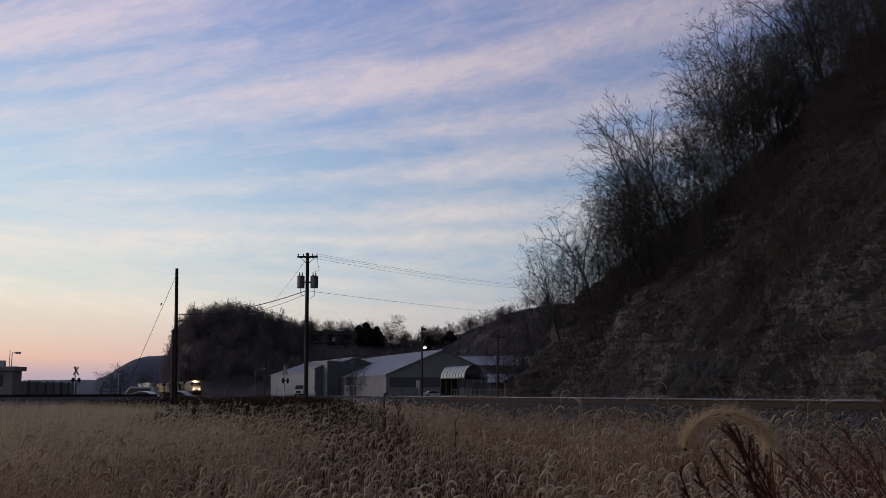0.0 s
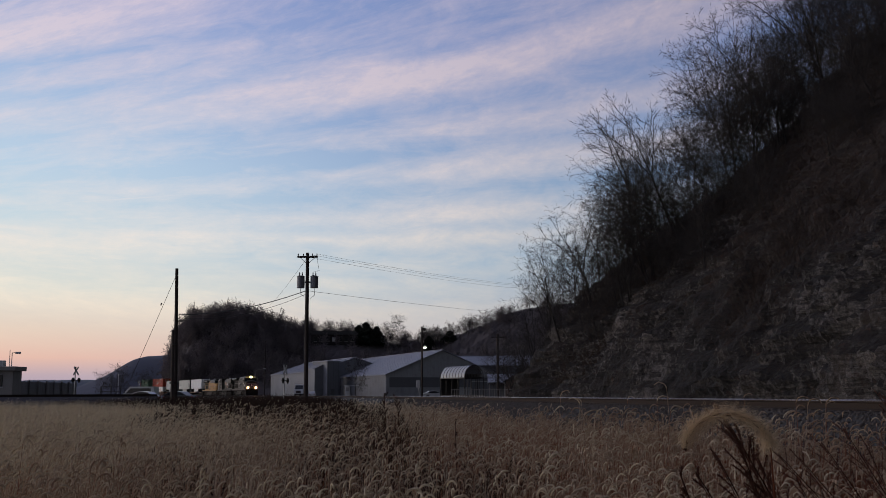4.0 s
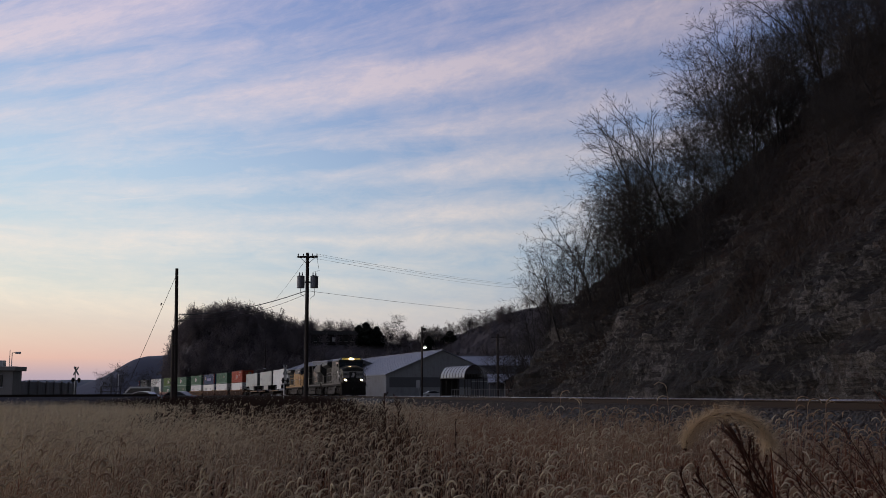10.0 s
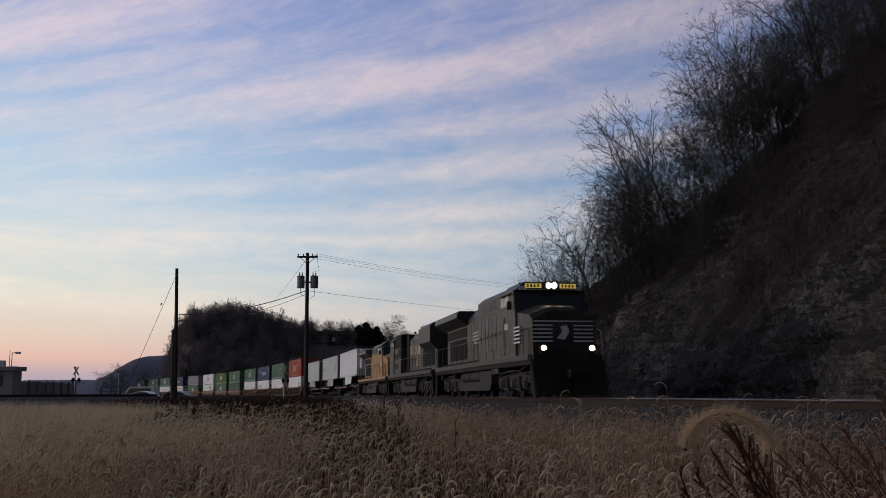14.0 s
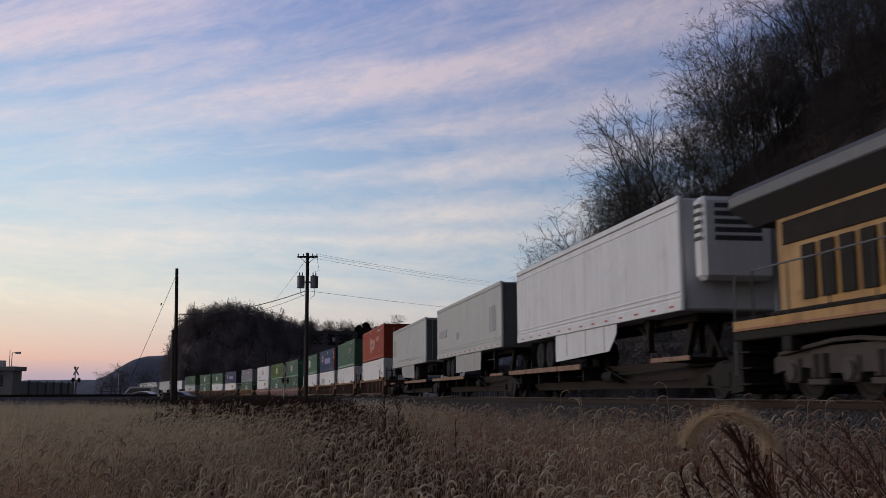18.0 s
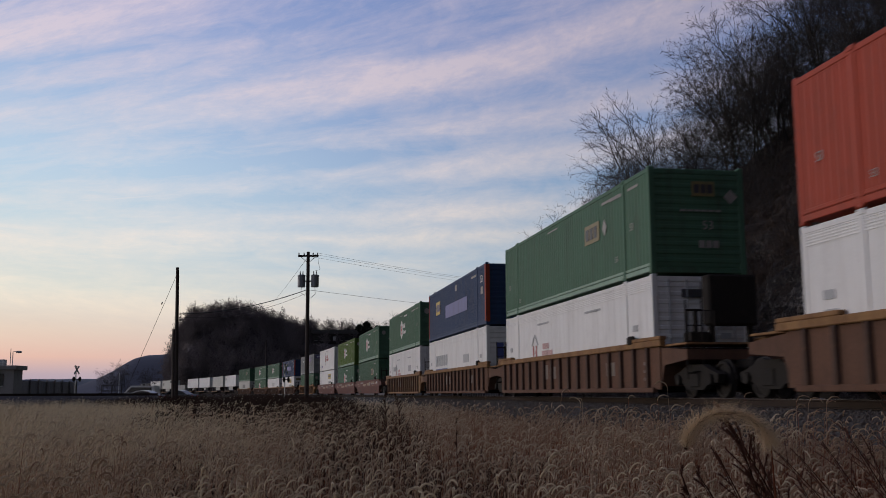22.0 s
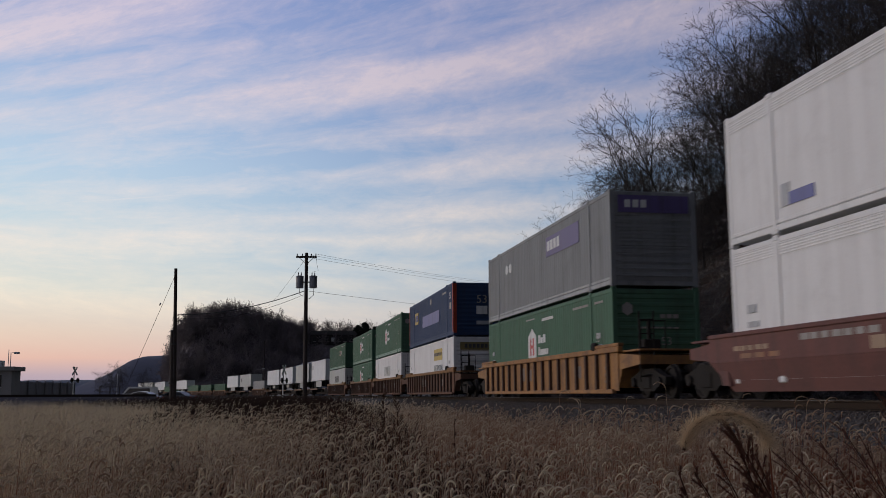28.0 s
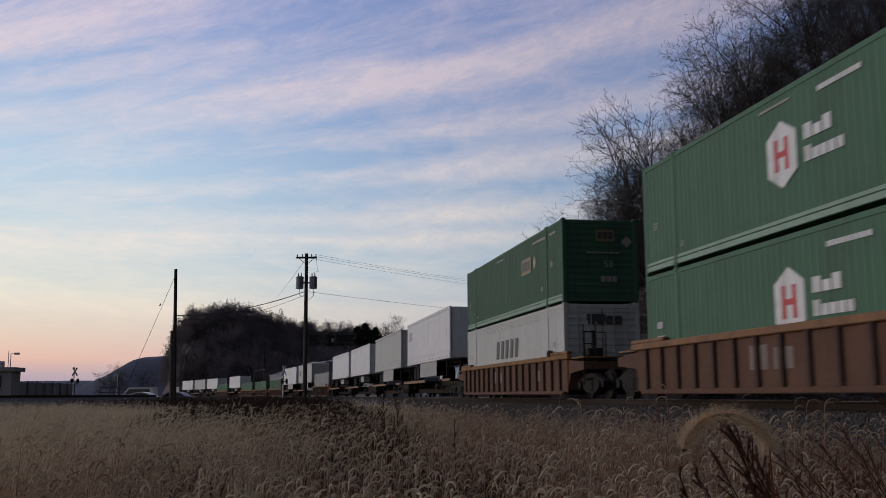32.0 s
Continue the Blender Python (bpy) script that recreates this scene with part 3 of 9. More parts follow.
    def needle(self, p, d, ln, w):
        V, F = self.crown
        k = len(V)
        a = rot_about(d.orthogonal().normalized(), d, self.r.uniform(0, 3.1)) * w
        V += [p - a, p + a, p + d * ln]
        F.append((k, k + 1, k + 2))

    def arrays(self):
        """All of the tree as one pair of arrays, its stems thinned to triangles."""
        v = np.array([tuple(p) for p in self.crown[0]])
        f = np.array(self.crown[1])
        tv = np.array(self.trunk.v)
        tf = [(q[0], q[i], q[i + 1]) for q in self.trunk.f for i in range(1, len(q) - 1)]
        return np.concatenate([tv, v]), np.concatenate([np.array(tf), f + len(tv)])

    def build(self, label, mats, category="tree", name="bare_tree"):
        ob = thing(name, label, category)
        self.trunk.smooth = True
        part("trunk", self.trunk, mats[0], ob)
        me = array_mesh("crown", [tuple(v) for v in self.crown[0]], self.crown[1])
        part("crown", me, mats[1], ob, "fine leafless twigs")
        return ob


M_BARK = material("bark", (0.040, 0.034, 0.031), (0.018, 0.015, 0.014), rough=0.95, scale=2.5, fine=18.0, bump=0.6, stretch=(3, 3, 0.6), vary=0.2)
M_TWIG = material("twigs", (0.052, 0.043, 0.040), (0.026, 0.022, 0.020), rough=0.9, scale=1.0, fine=10.0, bump=0.0, vary=0.3)


PLACED = set()


def stamp(ob, m):
    """Puts the first one itself at the pose m, and copies of it after that."""
    if ob.name in PLACED:
        return copy_thing(ob, m)
    PLACED.add(ob.name)
    ob.matrix_basis = m
    return ob


def place_trees():
    R = random.Random(21)
    kinds = [Hardwood(11, 12, 1, 10, spread=0.9).build("tall leafless hardwood tree rooted on the rocky slope", (M_BARK, M_TWIG)),
             Hardwood(12, 11.5, 1, 11, spread=1.05, fork=0.42, lean=-0.12).build("spreading leafless tree leaning from the rocky slope", (M_BARK, M_TWIG)),
             Hardwood(13, 12.5, 1, 9, spread=0.75, fork=0.56).build("slender leafless tree on the rocky slope", (M_BARK, M_TWIG)),
             Hardwood(14, 11, 2, 6, spread=0.9, fork=0.48).build("twin-stemmed leafless tree on the rocky slope", (M_BARK, M_TWIG)),
             Hardwood(15, 10, 3, 5, spread=0.95, fork=0.42).build("bushy many-stemmed leafless tree on the slope", (M_BARK, M_TWIG))]
    spots = []
    # along the nose of the hill, which stands against the sky
    for i in range(54):
        o = 11.5 + 34 * ((i + R.random()) / 54) ** 1.2
        spots.append((R.uniform(64, 80), o, R.uniform(0.62, 1.0) * float(np.interp(o, [11, 16, 22, 30, 38, 48], [0.72, 0.88, 0.98, 1.16, 1.05, 0.9]))))
    for i in range(20):
        spots.append((R.uniform(30, 66), 20 + 30 * R.random() ** 0.8, R.uniform(0.3, 0.55)))
    for i in range(20):
        spots.append((R.uniform(48, 68), 13 + 34 * (i + R.random()) / 20, R.uniform(0.35, 0.65)))
    # low growth among the trunks, and young trees on the face below them
    for i in range(44):
        spots.append((R.uniform(66, 80), 11 + 34 * (i + R.random()) / 44, R.uniform(0.18, 0.36)))
    for i in range(54):
        spots.append((R.uniform(50, 74), 14 + 30 * (i + R.random()) / 54, R.uniform(0.2, 0.42)))
    for i in range(14):
        spots.append((R.uniform(56, 72), 20 + 22 * (i + R.random()) / 14, R.uniform(0.55, 0.85)))
    # at the foot of the nose
    for s, o, k in ((81.5, 11.5, 0.7), (84, 14.5, 0.85), (83, 18, 0.9), (86, 10.5, 0.6), (88, 17, 0.75), (82, 22, 0.9), (92, 13, 0.55), (80.5, 9.5, 0.4)):
        spots.append((s, o, k))
    for n, (s, o, k) in enumerate(spots):
        p = hill_point(s, o)
        if p.z < 0.5:
            p.z = 0.5
        ob = kinds[n % 5 if k > 0.42 else 3 + n % 2]
        m = Matrix.Translation(p) @ pose(0, 0, 0, R.uniform(-7, 7), R.uniform(-21, 0), 0) @ pose(0, 0, 0, 0, 0, R.uniform(0, 360))
        c = stamp(ob, m)
        c["group"] = "trees on the hillside"
        c.scale = (k, k, k * R.uniform(0.9, 1.1))


place_trees()

# ---------------------------------------------------------------- the train
S_FRONT, SPEED = 329.69, 20.777     # where the leading headlight is at the start, metres a second
MOVERS = []
SHARED = {}


def rolls(ob, u, reach=6.0, lift=0.0):
    """Marks a vehicle, or a load, whose middle runs u metres behind the leading headlight."""
    MOVERS.append((ob, u, reach, lift))
    return ob


def shared(key, build):
    """A mesh that is built once."""
    if key not in SHARED:
        g = build()
        SHARED[key] = g if isinstance(g, bpy.types.Mesh) else g.mesh(key[0] if isinstance(key, tuple) else key)
    return SHARED[key]


def spart(name, key, build, mat, parent, label="", m=None):
    """A part whose mesh is shared between all that have the same key and paint."""
    return part(name, shared((name, key, mat.name), build), mat, parent, label, m)


GREEN = paint("green_paint", (0.080, 0.172, 0.107), dirt=0.18, rough=0.62, spec=0.25)
DEEPGREEN = paint("deep_green_paint", (0.054, 0.13, 0.078), dirt=0.2, rough=0.62, spec=0.25)
PALEGREEN = paint("pale_green_rail", (0.27, 0.39, 0.30), streak=0.2, dirt=0.2, rough=0.6, spec=0.25)
PALEGREY = paint("pale_grey_rail", (0.42, 0.43, 0.43), dirt=0.4, rough=0.6, spec=0.25)
OLIVE = paint("olive_paint", (0.085, 0.155, 0.025), dirt=0.2, rough=0.62, spec=0.25)
WHITE = paint("white_paint", (0.79, 0.785, 0.765), streak=0.26, dirt=0.14, rough=0.55, spec=0.3, dirt_col=(0.3, 0.27, 0.24))
CREAM = paint("dull_white_paint", (0.50, 0.515, 0.485), streak=0.3, dirt=0.25, rough=0.6, spec=0.3, dirt_col=(0.28, 0.25, 0.22))
TRAILERWHITE = paint("trailer_white", (0.74, 0.75, 0.745), streak=0.26, dirt=0.22, rough=0.6, spec=0.3, dirt_col=(0.28, 0.26, 0.24))
# weathering and the shade on leading ends are both in this dark colour
SHADEDEND = paint("dull_dark_end", (0.13, 0.135, 0.13), dirt=0.4, rough=0.65, spec=0.25)
SKIRT = paint("skirt_grey", (0.40, 0.40, 0.375), dirt=0.35, rough=0.6, spec=0.3, dirt_col=(0.2, 0.18, 0.16))
GREY = paint("grey_paint", (0.27, 0.28, 0.28), dirt=0.15, rough=0.6, spec=0.25)
BLUE = paint("blue_paint", (0.027, 0.058, 0.135), dirt=0.15, rough=0.6, spec=0.25)
ORANGE = paint("orange_paint", (0.41, 0.062, 0.03), dirt=0.2, rough=0.6, spec=0.25)
LOCOYELLOW = material("loco_yellow", (0.44, 0.225, 0.05), (0.40, 0.27, 0.13), rough=0.58, scale=0.55, fine=16.0, bump=0.06, dirt=0.8, dirt_col=(0.15, 0.075, 0.033), spec=0.3, wear=0.9, streak=0.75)
LOCOBLACK = paint("loco_black", (0.027, 0.027, 0.023), dirt=0.6, rough=0.5, spec=0.4, dirt_col=(0.085, 0.077, 0.063))
LOCOGREY = paint("loco_grey", (0.06, 0.062, 0.065), dirt=0.4, rough=0.65)
SLATE = paint("loco_slate", (0.13, 0.135, 0.14), dirt=0.4, rough=0.6, dirt_col=(0.07, 0.06, 0.05))
UNDER = material("underframe_black", (0.018, 0.016, 0.015), (0.03, 0.026, 0.022), rough=0.85, scale=2.0, fine=30.0, bump=0.2, dirt=0.4, dirt_col=(0.05, 0.04, 0.032), spec=0.15)
TRUCKGREY = material("truck_grey", (0.095, 0.082, 0.074), (0.045, 0.038, 0.034), rough=0.8, scale=2.0, fine=30.0, bump=0.2, dirt=0.5, spec=0.15)
WELLYELLOW = material("well_yellow", (0.33, 0.19, 0.08), (0.19, 0.10, 0.05), rough=0.75, scale=0.8, fine=14.0, bump=0.12, dirt=0.6, dirt_col=(0.11, 0.055, 0.03), spec=0.15, streak=0.8)
RIBPAINT = material("well_rib_paint", (0.085, 0.054, 0.045), (0.05, 0.035, 0.03), rough=0.8, scale=1.4, fine=18.0, bump=0.12, dirt=0.6, dirt_col=(0.17, 0.09, 0.045), spec=0.15, streak=0.5)
WELLSIDE = material("well_side_rust", (0.17, 0.088, 0.055), (0.085, 0.05, 0.038), rough=0.8, scale=0.9, fine=14.0, bump=0.12, dirt=0.6, dirt_col=(0.08, 0.045, 0.03), spec=0.15, streak=0.8)
BRIGHTWELL = material("well_bright_yellow", (0.40, 0.19, 0.046), (0.24, 0.11, 0.036), rough=0.7, scale=0.8, fine=14.0, bump=0.12, dirt=0.85, dirt_col=(0.09, 0.048, 0.028), streak=0.8)
ORANGEWELL = material("well_orange_brown", (0.29, 0.145, 0.055), (0.16, 0.08, 0.036), rough=0.75, scale=0.8, fine=14.0, bump=0.12, dirt=0.85, dirt_col=(0.11, 0.055, 0.03), streak=0.8)
WELLRED = material("well_red_brown", (0.17, 0.065, 0.05), (0.12, 0.05, 0.042), rough=0.8, scale=0.7, fine=16.0, bump=0.1, dirt=0.4, dirt_col=(0.07, 0.04, 0.035), streak=0.8)
DULLSILL = paint("dull_sill_grey", (0.055, 0.053, 0.05), dirt=0.5, spec=0.2)
SPINE = material("spine_brown", (0.034, 0.024, 0.019), (0.019, 0.015, 0.013), rough=0.8, scale=0.9, fine=14.0, bump=0.12, dirt=0.6, dirt_col=(0.03, 0.022, 0.018), spec=0.15)
RUSTEDGE = material("worn_yellow_edge", (0.36, 0.215, 0.12), (0.11, 0.06, 0.04), rough=0.75, scale=1.6, fine=10.0, bump=0.15, dirt=0.8, dirt_col=(0.06, 0.035, 0.025))
DARKTRUCK = material("dark_truck_grey", (0.066, 0.058, 0.052), (0.032, 0.028, 0.026), rough=0.8, scale=2.0, fine=30.0, bump=0.2, dirt=0.5, spec=0.15)
FLAGRED = paint("faded_flag_red", (0.26, 0.085, 0.06), dirt=0.6, dirt_col=(0.2, 0.12, 0.06))
FLAGWHITE = paint("faded_flag_white", (0.43, 0.34, 0.25), dirt=0.6, dirt_col=(0.25, 0.15, 0.08))
FLAGBLUE = paint("faded_flag_blue", (0.05, 0.055, 0.07), dirt=0.5, dirt_col=(0.16, 0.1, 0.05))
RUSTMARK = paint("worn_orange_marking", (0.30, 0.13, 0.055), dirt=0.7, dirt_col=(0.06, 0.05, 0.045))
DIMMARK = paint("dim_white_marking", (0.33, 0.31, 0.28), dirt=0.6, dirt_col=(0.08, 0.07, 0.06))
STENCIL = paint("worn_stencil_panel", (0.19, 0.15, 0.125), dirt=0.5)
STEEL = material("wheel_steel", (0.032, 0.028, 0.025), (0.018, 0.016, 0.015), rough=0.7, metal=0.3, scale=3.0, fine=40.0, bump=0.1, spec=0.15)
RUBBER = material("tyre_rubber", (0.016, 0.0155, 0.0155), (0.026, 0.025, 0.024), rough=0.85, scale=5.0, fine=60.0, bump=0.2, spec=0.15)
RIM = paint("rim_white", (0.22, 0.22, 0.21), dirt=0.7)
GLASS = material("dark_window_glass", (0.02, 0.024, 0.028), (0.015, 0.018, 0.02), rough=0.12, bump=0.0, spec=0.7)
# panes whose pale colour holds a bright reflection
BRIGHTGLASS = material("window_glass_open", (0.42, 0.44, 0.46), (0.36, 0.38, 0.40), rough=0.15, bump=0.0, spec=0.6)
MARK = paint("white_marking", (0.72, 0.72, 0.70), dirt=0.3)
REDMARK = paint("red_marking", (0.55, 0.05, 0.05), dirt=0.2)
YELLOWMARK = paint("yellow_marking", (0.55, 0.40, 0.08), dirt=0.35)
OLDPLATE = paint("faded_yellow_plate", (0.24, 0.19, 0.075), dirt=0.4, dirt_col=(0.08, 0.1, 0.06))
BLUEMARK = paint("blue_marking", (0.05, 0.07, 0.26), dirt=0.2)
TANMARK = paint("worn_tan_marking", (0.36, 0.24, 0.15), dirt=0.6)
PALEBLUE = paint("pale_violet_marking", (0.14, 0.15, 0.36), dirt=0.2)
FADEDRED = paint("faded_red_marking", (0.50, 0.16, 0.15), dirt=0.2)
PALEPINK = paint("pale_pink_marking", (0.58, 0.36, 0.35), dirt=0.2)
PINKMARK = paint("faded_pink_marking", (0.47, 0.105, 0.09), dirt=0.2)
GREYMARK = paint("grey_marking", (0.42, 0.43, 0.44), dirt=0.2)
TEALMARK = paint("grey_green_marking", (0.16, 0.19, 0.19), dirt=0.2)
PURPLE = paint("violet_marking", (0.12, 0.09, 0.23), dirt=0.15)
FADED = paint("faded_grey_marking", (0.32, 0.325, 0.335), dirt=0.3)
DARKMARK = paint("dark_marking", (0.06, 0.06, 0.065), dirt=0.2)
LAMP = material("headlamp_glow", (1.0, 0.9, 0.7), bump=0.0, glow=((1.0, 0.72, 0.36), 350.0))
DITCH = material("ditch_lamp_glow", (1.0, 0.9, 0.7), bump=0.0, glow=((1.0, 0.62, 0.25), 450.0))
BOARD = material("number_board_glow", (0.9, 0.75, 0.3), bump=0.0, glow=((1.0, 0.70, 0.14), 0.36))


def wheel_geo(r, w):
    """A flanged wheel about the y axis."""
    prof = [(r * 0.25, -w / 2), (r * 0.5, -w * 0.25), (r * 0.78, -w * 0.25), (r * 0.84, -w / 2), (r * 1.07, -w / 2), (r * 1.07, -w * 0.25), (r, -w * 0.18), (r * 0.985, w / 2), (r * 0.84, w / 2), (r * 0.78, w * 0.2), (r * 0.5, w * 0.2), (r * 0.25, w / 2)]
    return prof


def wheelset(parent, x, r, n=18):
    def build():
        g = Geo()
        for y, turn in ((-0.755, 90), (0.755, -90)):
            g.lathe(wheel_geo(r, 0.14), n, pose(0, y, r, turn, 0, 0))
        g.cyl((0, -0.75, r), (0, 0.75, r), 0.085, 8)
        return g
    return spart("wheelset", r, build, STEEL, parent, "worn steel wheels on an axle", pose(x, 0, 0))


def freight_truck(parent, x, mat=None):
    """Two-axle truck with cast side frames and spring nests."""
    mat = mat or UNDER
    t = thing("truck", "", "")
    t.parent = parent
    t.matrix_local = pose(x, 0, 0)
    for y in (-1.02, 1.02):
        def build():
            g = Geo()
            g.prism([(-1.2, 0.36), (-1.25, 0.56), (-0.85, 0.66), (-0.42, 0.80), (0.42, 0.80), (0.85, 0.66), (1.25, 0.56), (1.2, 0.36), (0.75, 0.36), (0.45, 0.20), (-0.45, 0.20), (-0.75, 0.36)], -0.09, 0.09)
            g.box(-0.26, 0.26, -0.13, 0.13, 0.26, 0.62, 0.03)
            for a in (-0.9, 0.9):
                g.cyl((a, -0.17, 0.44), (a, 0.17, 0.44), 0.13, 10)
            return g
        spart("side_frame", "f", build, mat, t, "", pose(0, y, 0))
    spart("bolster", "b", lambda: Geo().box(-0.2, 0.2, -1.0, 1.0, 0.5, 0.78, 0.03), mat, t)
    for a in (-0.88, 0.88):
        wheelset(t, a, 0.44)
    return t


def decal(parent, mat, x0, x1, z0, z1, y=-1.352, name="marking"):
    return part(name, Geo().box(x0, x1, y, y + 0.012, z0, z1), mat, parent)


def hexagon(parent, mat, cx, cz, w, h, y=-1.352):
    pts = [(cx - w / 2, cz - h * 0.28), (cx, cz - h / 2), (cx + w / 2, cz - h * 0.28), (cx + w / 2, cz + h * 0.28), (cx, cz + h / 2), (cx - w / 2, cz + h * 0.28)]
    return part("emblem", Geo().prism(pts, y, y + 0.012), mat, parent, "six-sided white emblem")


def emblem(parent, cx, cz, k=1.0, red=True):
    """Six-sided badge with two red uprights, and two short rows of white blocks beside it."""
    h = hexagon(parent, MARK, cx, cz, 1.14 * k, 1.38 * k)
    if red:
        for a in (-0.2, 0.2):
            part("emblem_bar", Geo().box(cx + (a - 0.07) * k, cx + (a + 0.07) * k, -1.362, -1.3525, cz - 0.33 * k, cz + 0.33 * k), REDMARK, h)
        part("emblem_bar", Geo().box(cx - 0.128 * k, cx + 0.128 * k, -1.362, -1.3525, cz - 0.06 * k, cz + 0.06 * k), REDMARK, h)
    for row, n in ((0.22, 3), (-0.22, 5)):
        for i in range(n):
            w = 0.22 if n == 5 else 0.27
            tall = 0.17 if i == 0 or (n == 3 and i == 2) else 0.08
            decal(parent, MARK, cx + (0.86 + i * w * 1.24) * k, cx + (0.86 + i * w * 1.24 + w) * k, cz + (row - 0.13) * k, cz + (row + tall) * k)


def lettering(parent, text, x, z, size, mat, y=-1.354, end=False):
    """Numerals painted on a side (facing -y) or on a leading end (facing +x)."""
    cu = bpy.data.curves.new("numeral", "FONT")
    cu.body, cu.size, cu.extrude = text, size, 0.003
    cu.materials.append(mat)
    ob = new("numeral", cu)
    ob.parent = parent
    ob.matrix_local = pose(8.115, x, z, 90, 0, 90) if end else pose(x, y, z, 90, 0, 0)
    return ob


def id_bars(parent, x, z, n=4, h=0.12, mat=None, end=False):
    """Unreadable fleet marks, as plain bars."""
    mat = mat or MARK
    for i in range(n):
        w = 0.16
        if end:
            part("marking", Geo().box(8.10, 8.112, x + i * w * 1.25, x + i * w * 1.25 + w, z, z + h), mat, parent)
        else:
            decal(parent, mat, x + i * w * 1.25, x + i * w * 1.25 + w, z, z + h)


def corrugated(x0, x1, z0, z1, pitch, depth):
    """A ribbed steel skin that faces -y, its outer ribs at y = 0."""
    g, rings, x = Geo(), [], x0
    row = []
    while x < x1 - 1e-6:
        for f, d in ((0.0, 0.0), (0.42, 0.0), (0.5, depth), (0.92, depth)):
            if x + f * pitch <= x1:
                row.append((x + f * pitch, d))
        x += pitch
    row.append((x1, 0.0))
    g.sweep([[(a, d, z0) for a, d in row], [(a, d, z1) for a, d in row]], False, False)
    return g


def smooth_skin(x0, x1, z0, z1, pitch):
    """A sheet-and-post skin: plain sheets with narrow raised seams."""
    g, rows = Geo(), []
    x = x0
    while x < x1 - pitch / 2:
        rows += [(x, 0.0), (x + 0.03, 0.0), (x + 0.036, 0.005), (x + pitch - 0.006, 0.005)]
        x += pitch
    rows.append((x1, 0.0))
    g.sweep([[(a, d, z0) for a, d in rows], [(a, d, z1) for a, d in rows]], False, False)
    return g


def level_ridges(x0, x1, z0, z1, pitch, depth):
    """One sheet with shallow level ridges, facing -y, its ridges at y = 0."""
    row, z = [], z0
    while z < z1 - pitch / 2:
        row += [(z, depth), (z + pitch * 0.45, depth), (z + pitch * 0.55, 0.0), (z + pitch * 0.9, 0.0)]
        z += pitch
    row.append((z1, depth))
    return Geo().sweep([[(x1, d, a) for a, d in row], [(x0, d, a) for a, d in row]], False, False)


def make_container(u, z0, mat, label, look_kind="ribbed", post_mat=None, end_mat=None, group="freight train containers"):
    """A 53-foot container, 16.14 x 2.6 x 2.9 m, whose leading end runs at u."""
    ob = thing("container", label, "container", group)
    post_mat, end_mat = post_mat or mat, end_mat or mat
    # bottom rails catch the sky: that sheen is in the paler edge colour
    edge = PALEGREEN if mat in (GREEN, DEEPGREEN, OLIVE) else PALEGREY if mat is GREY else mat
    spart("box", "core", lambda: Geo().box(-8.0, 8.0, -1.25, 1.25, 0.08, 2.82, 0.02), mat, ob)
    skin = (lambda: corrugated(-7.93, 7.93, 0.20, 2.76, 0.24, 0.016)) if look_kind == "ribbed" else (lambda: smooth_skin(-7.93, 7.93, 0.20, 2.76, 0.50))
    spart("side_panel", look_kind, skin, mat, ob, "", pose(0, -1.335, 0))
    spart("side_panel", look_kind, skin, mat, ob, "", pose(0, 1.335, 0, 0, 0, 180))
    if look_kind == "smooth":
        spart("rub_rail", "cr", lambda: level_ridges(-7.9, 7.9, 2.47, 2.74, 0.054, 0.009), mat, ob, "", pose(0, -1.347, 0))
    spart("end_panel", "ef", lambda: level_ridges(-1.2, 1.2, 0.20, 2.72, 0.225, 0.022), end_mat, ob, "", pose(8.06, 0, 0, 0, 0, 90))
    spart("end_panel", "e", lambda: corrugated(-1.2, 1.2, 0.20, 2.72, 0.24, 0.03), end_mat, ob, "", pose(-8.06, 0, 0, 0, 0, -90))
    spart("roof", "r", lambda: Geo().box(-8.0, 8.0, -1.27, 1.27, 2.822, 2.85, 0.01), mat, ob)
    for y in (-1, 1):
        spart("top_rail", "t", lambda: Geo().box(-8.05, 8.05, -0.045, 0.045, 2.74, 2.86, 0.012), mat, ob, "", pose(0, y * 1.30, 0))
        spart("bottom_rail", "b", lambda: Geo().box(-8.05, 8.05, -0.04, 0.04, 0.06, 0.19, 0.012).box(-8.05, 8.05, -0.036, 0.03, 0.21, 0.29, 0.01), edge, ob, "", pose(0, y * 1.305, 0))
        for x in (-8.0, 8.0):
            spart("corner_post", "c", lambda: Geo().box(-0.075, 0.075, -0.075, 0.075, 0.0, 2.9, 0.015), post_mat, ob, "", pose(x, y * 1.275, 0))
        for x in (-6.1, 6.1):
            spart("lifting_post", "l", lambda: Geo().box(-0.09, 0.09, -0.055, 0.03, 0.0, 2.9, 0.012), mat, ob, "", pose(x, y * 1.305, 0, 0, 0, 0 if y < 0 else 180))
            for z in (0.0, 2.78):
                spart("casting", "k", lambda: Geo().box(-0.12, 0.12, -0.062, 0.03, 0.0, 0.118, 0.02), mat, ob, "", pose(x, y * 1.309, z, 0, 0, 0 if y < 0 else 180))
    for z in (0.03, 2.70):
        spart("end_rail", "h", lambda: Geo().box(-0.05, 0.05, -1.2, 1.2, 0.0, 0.14, 0.012), end_mat, ob, "", pose(8.02, 0, z))
    return rolls(ob, u + 8.07, 7.5, z0)


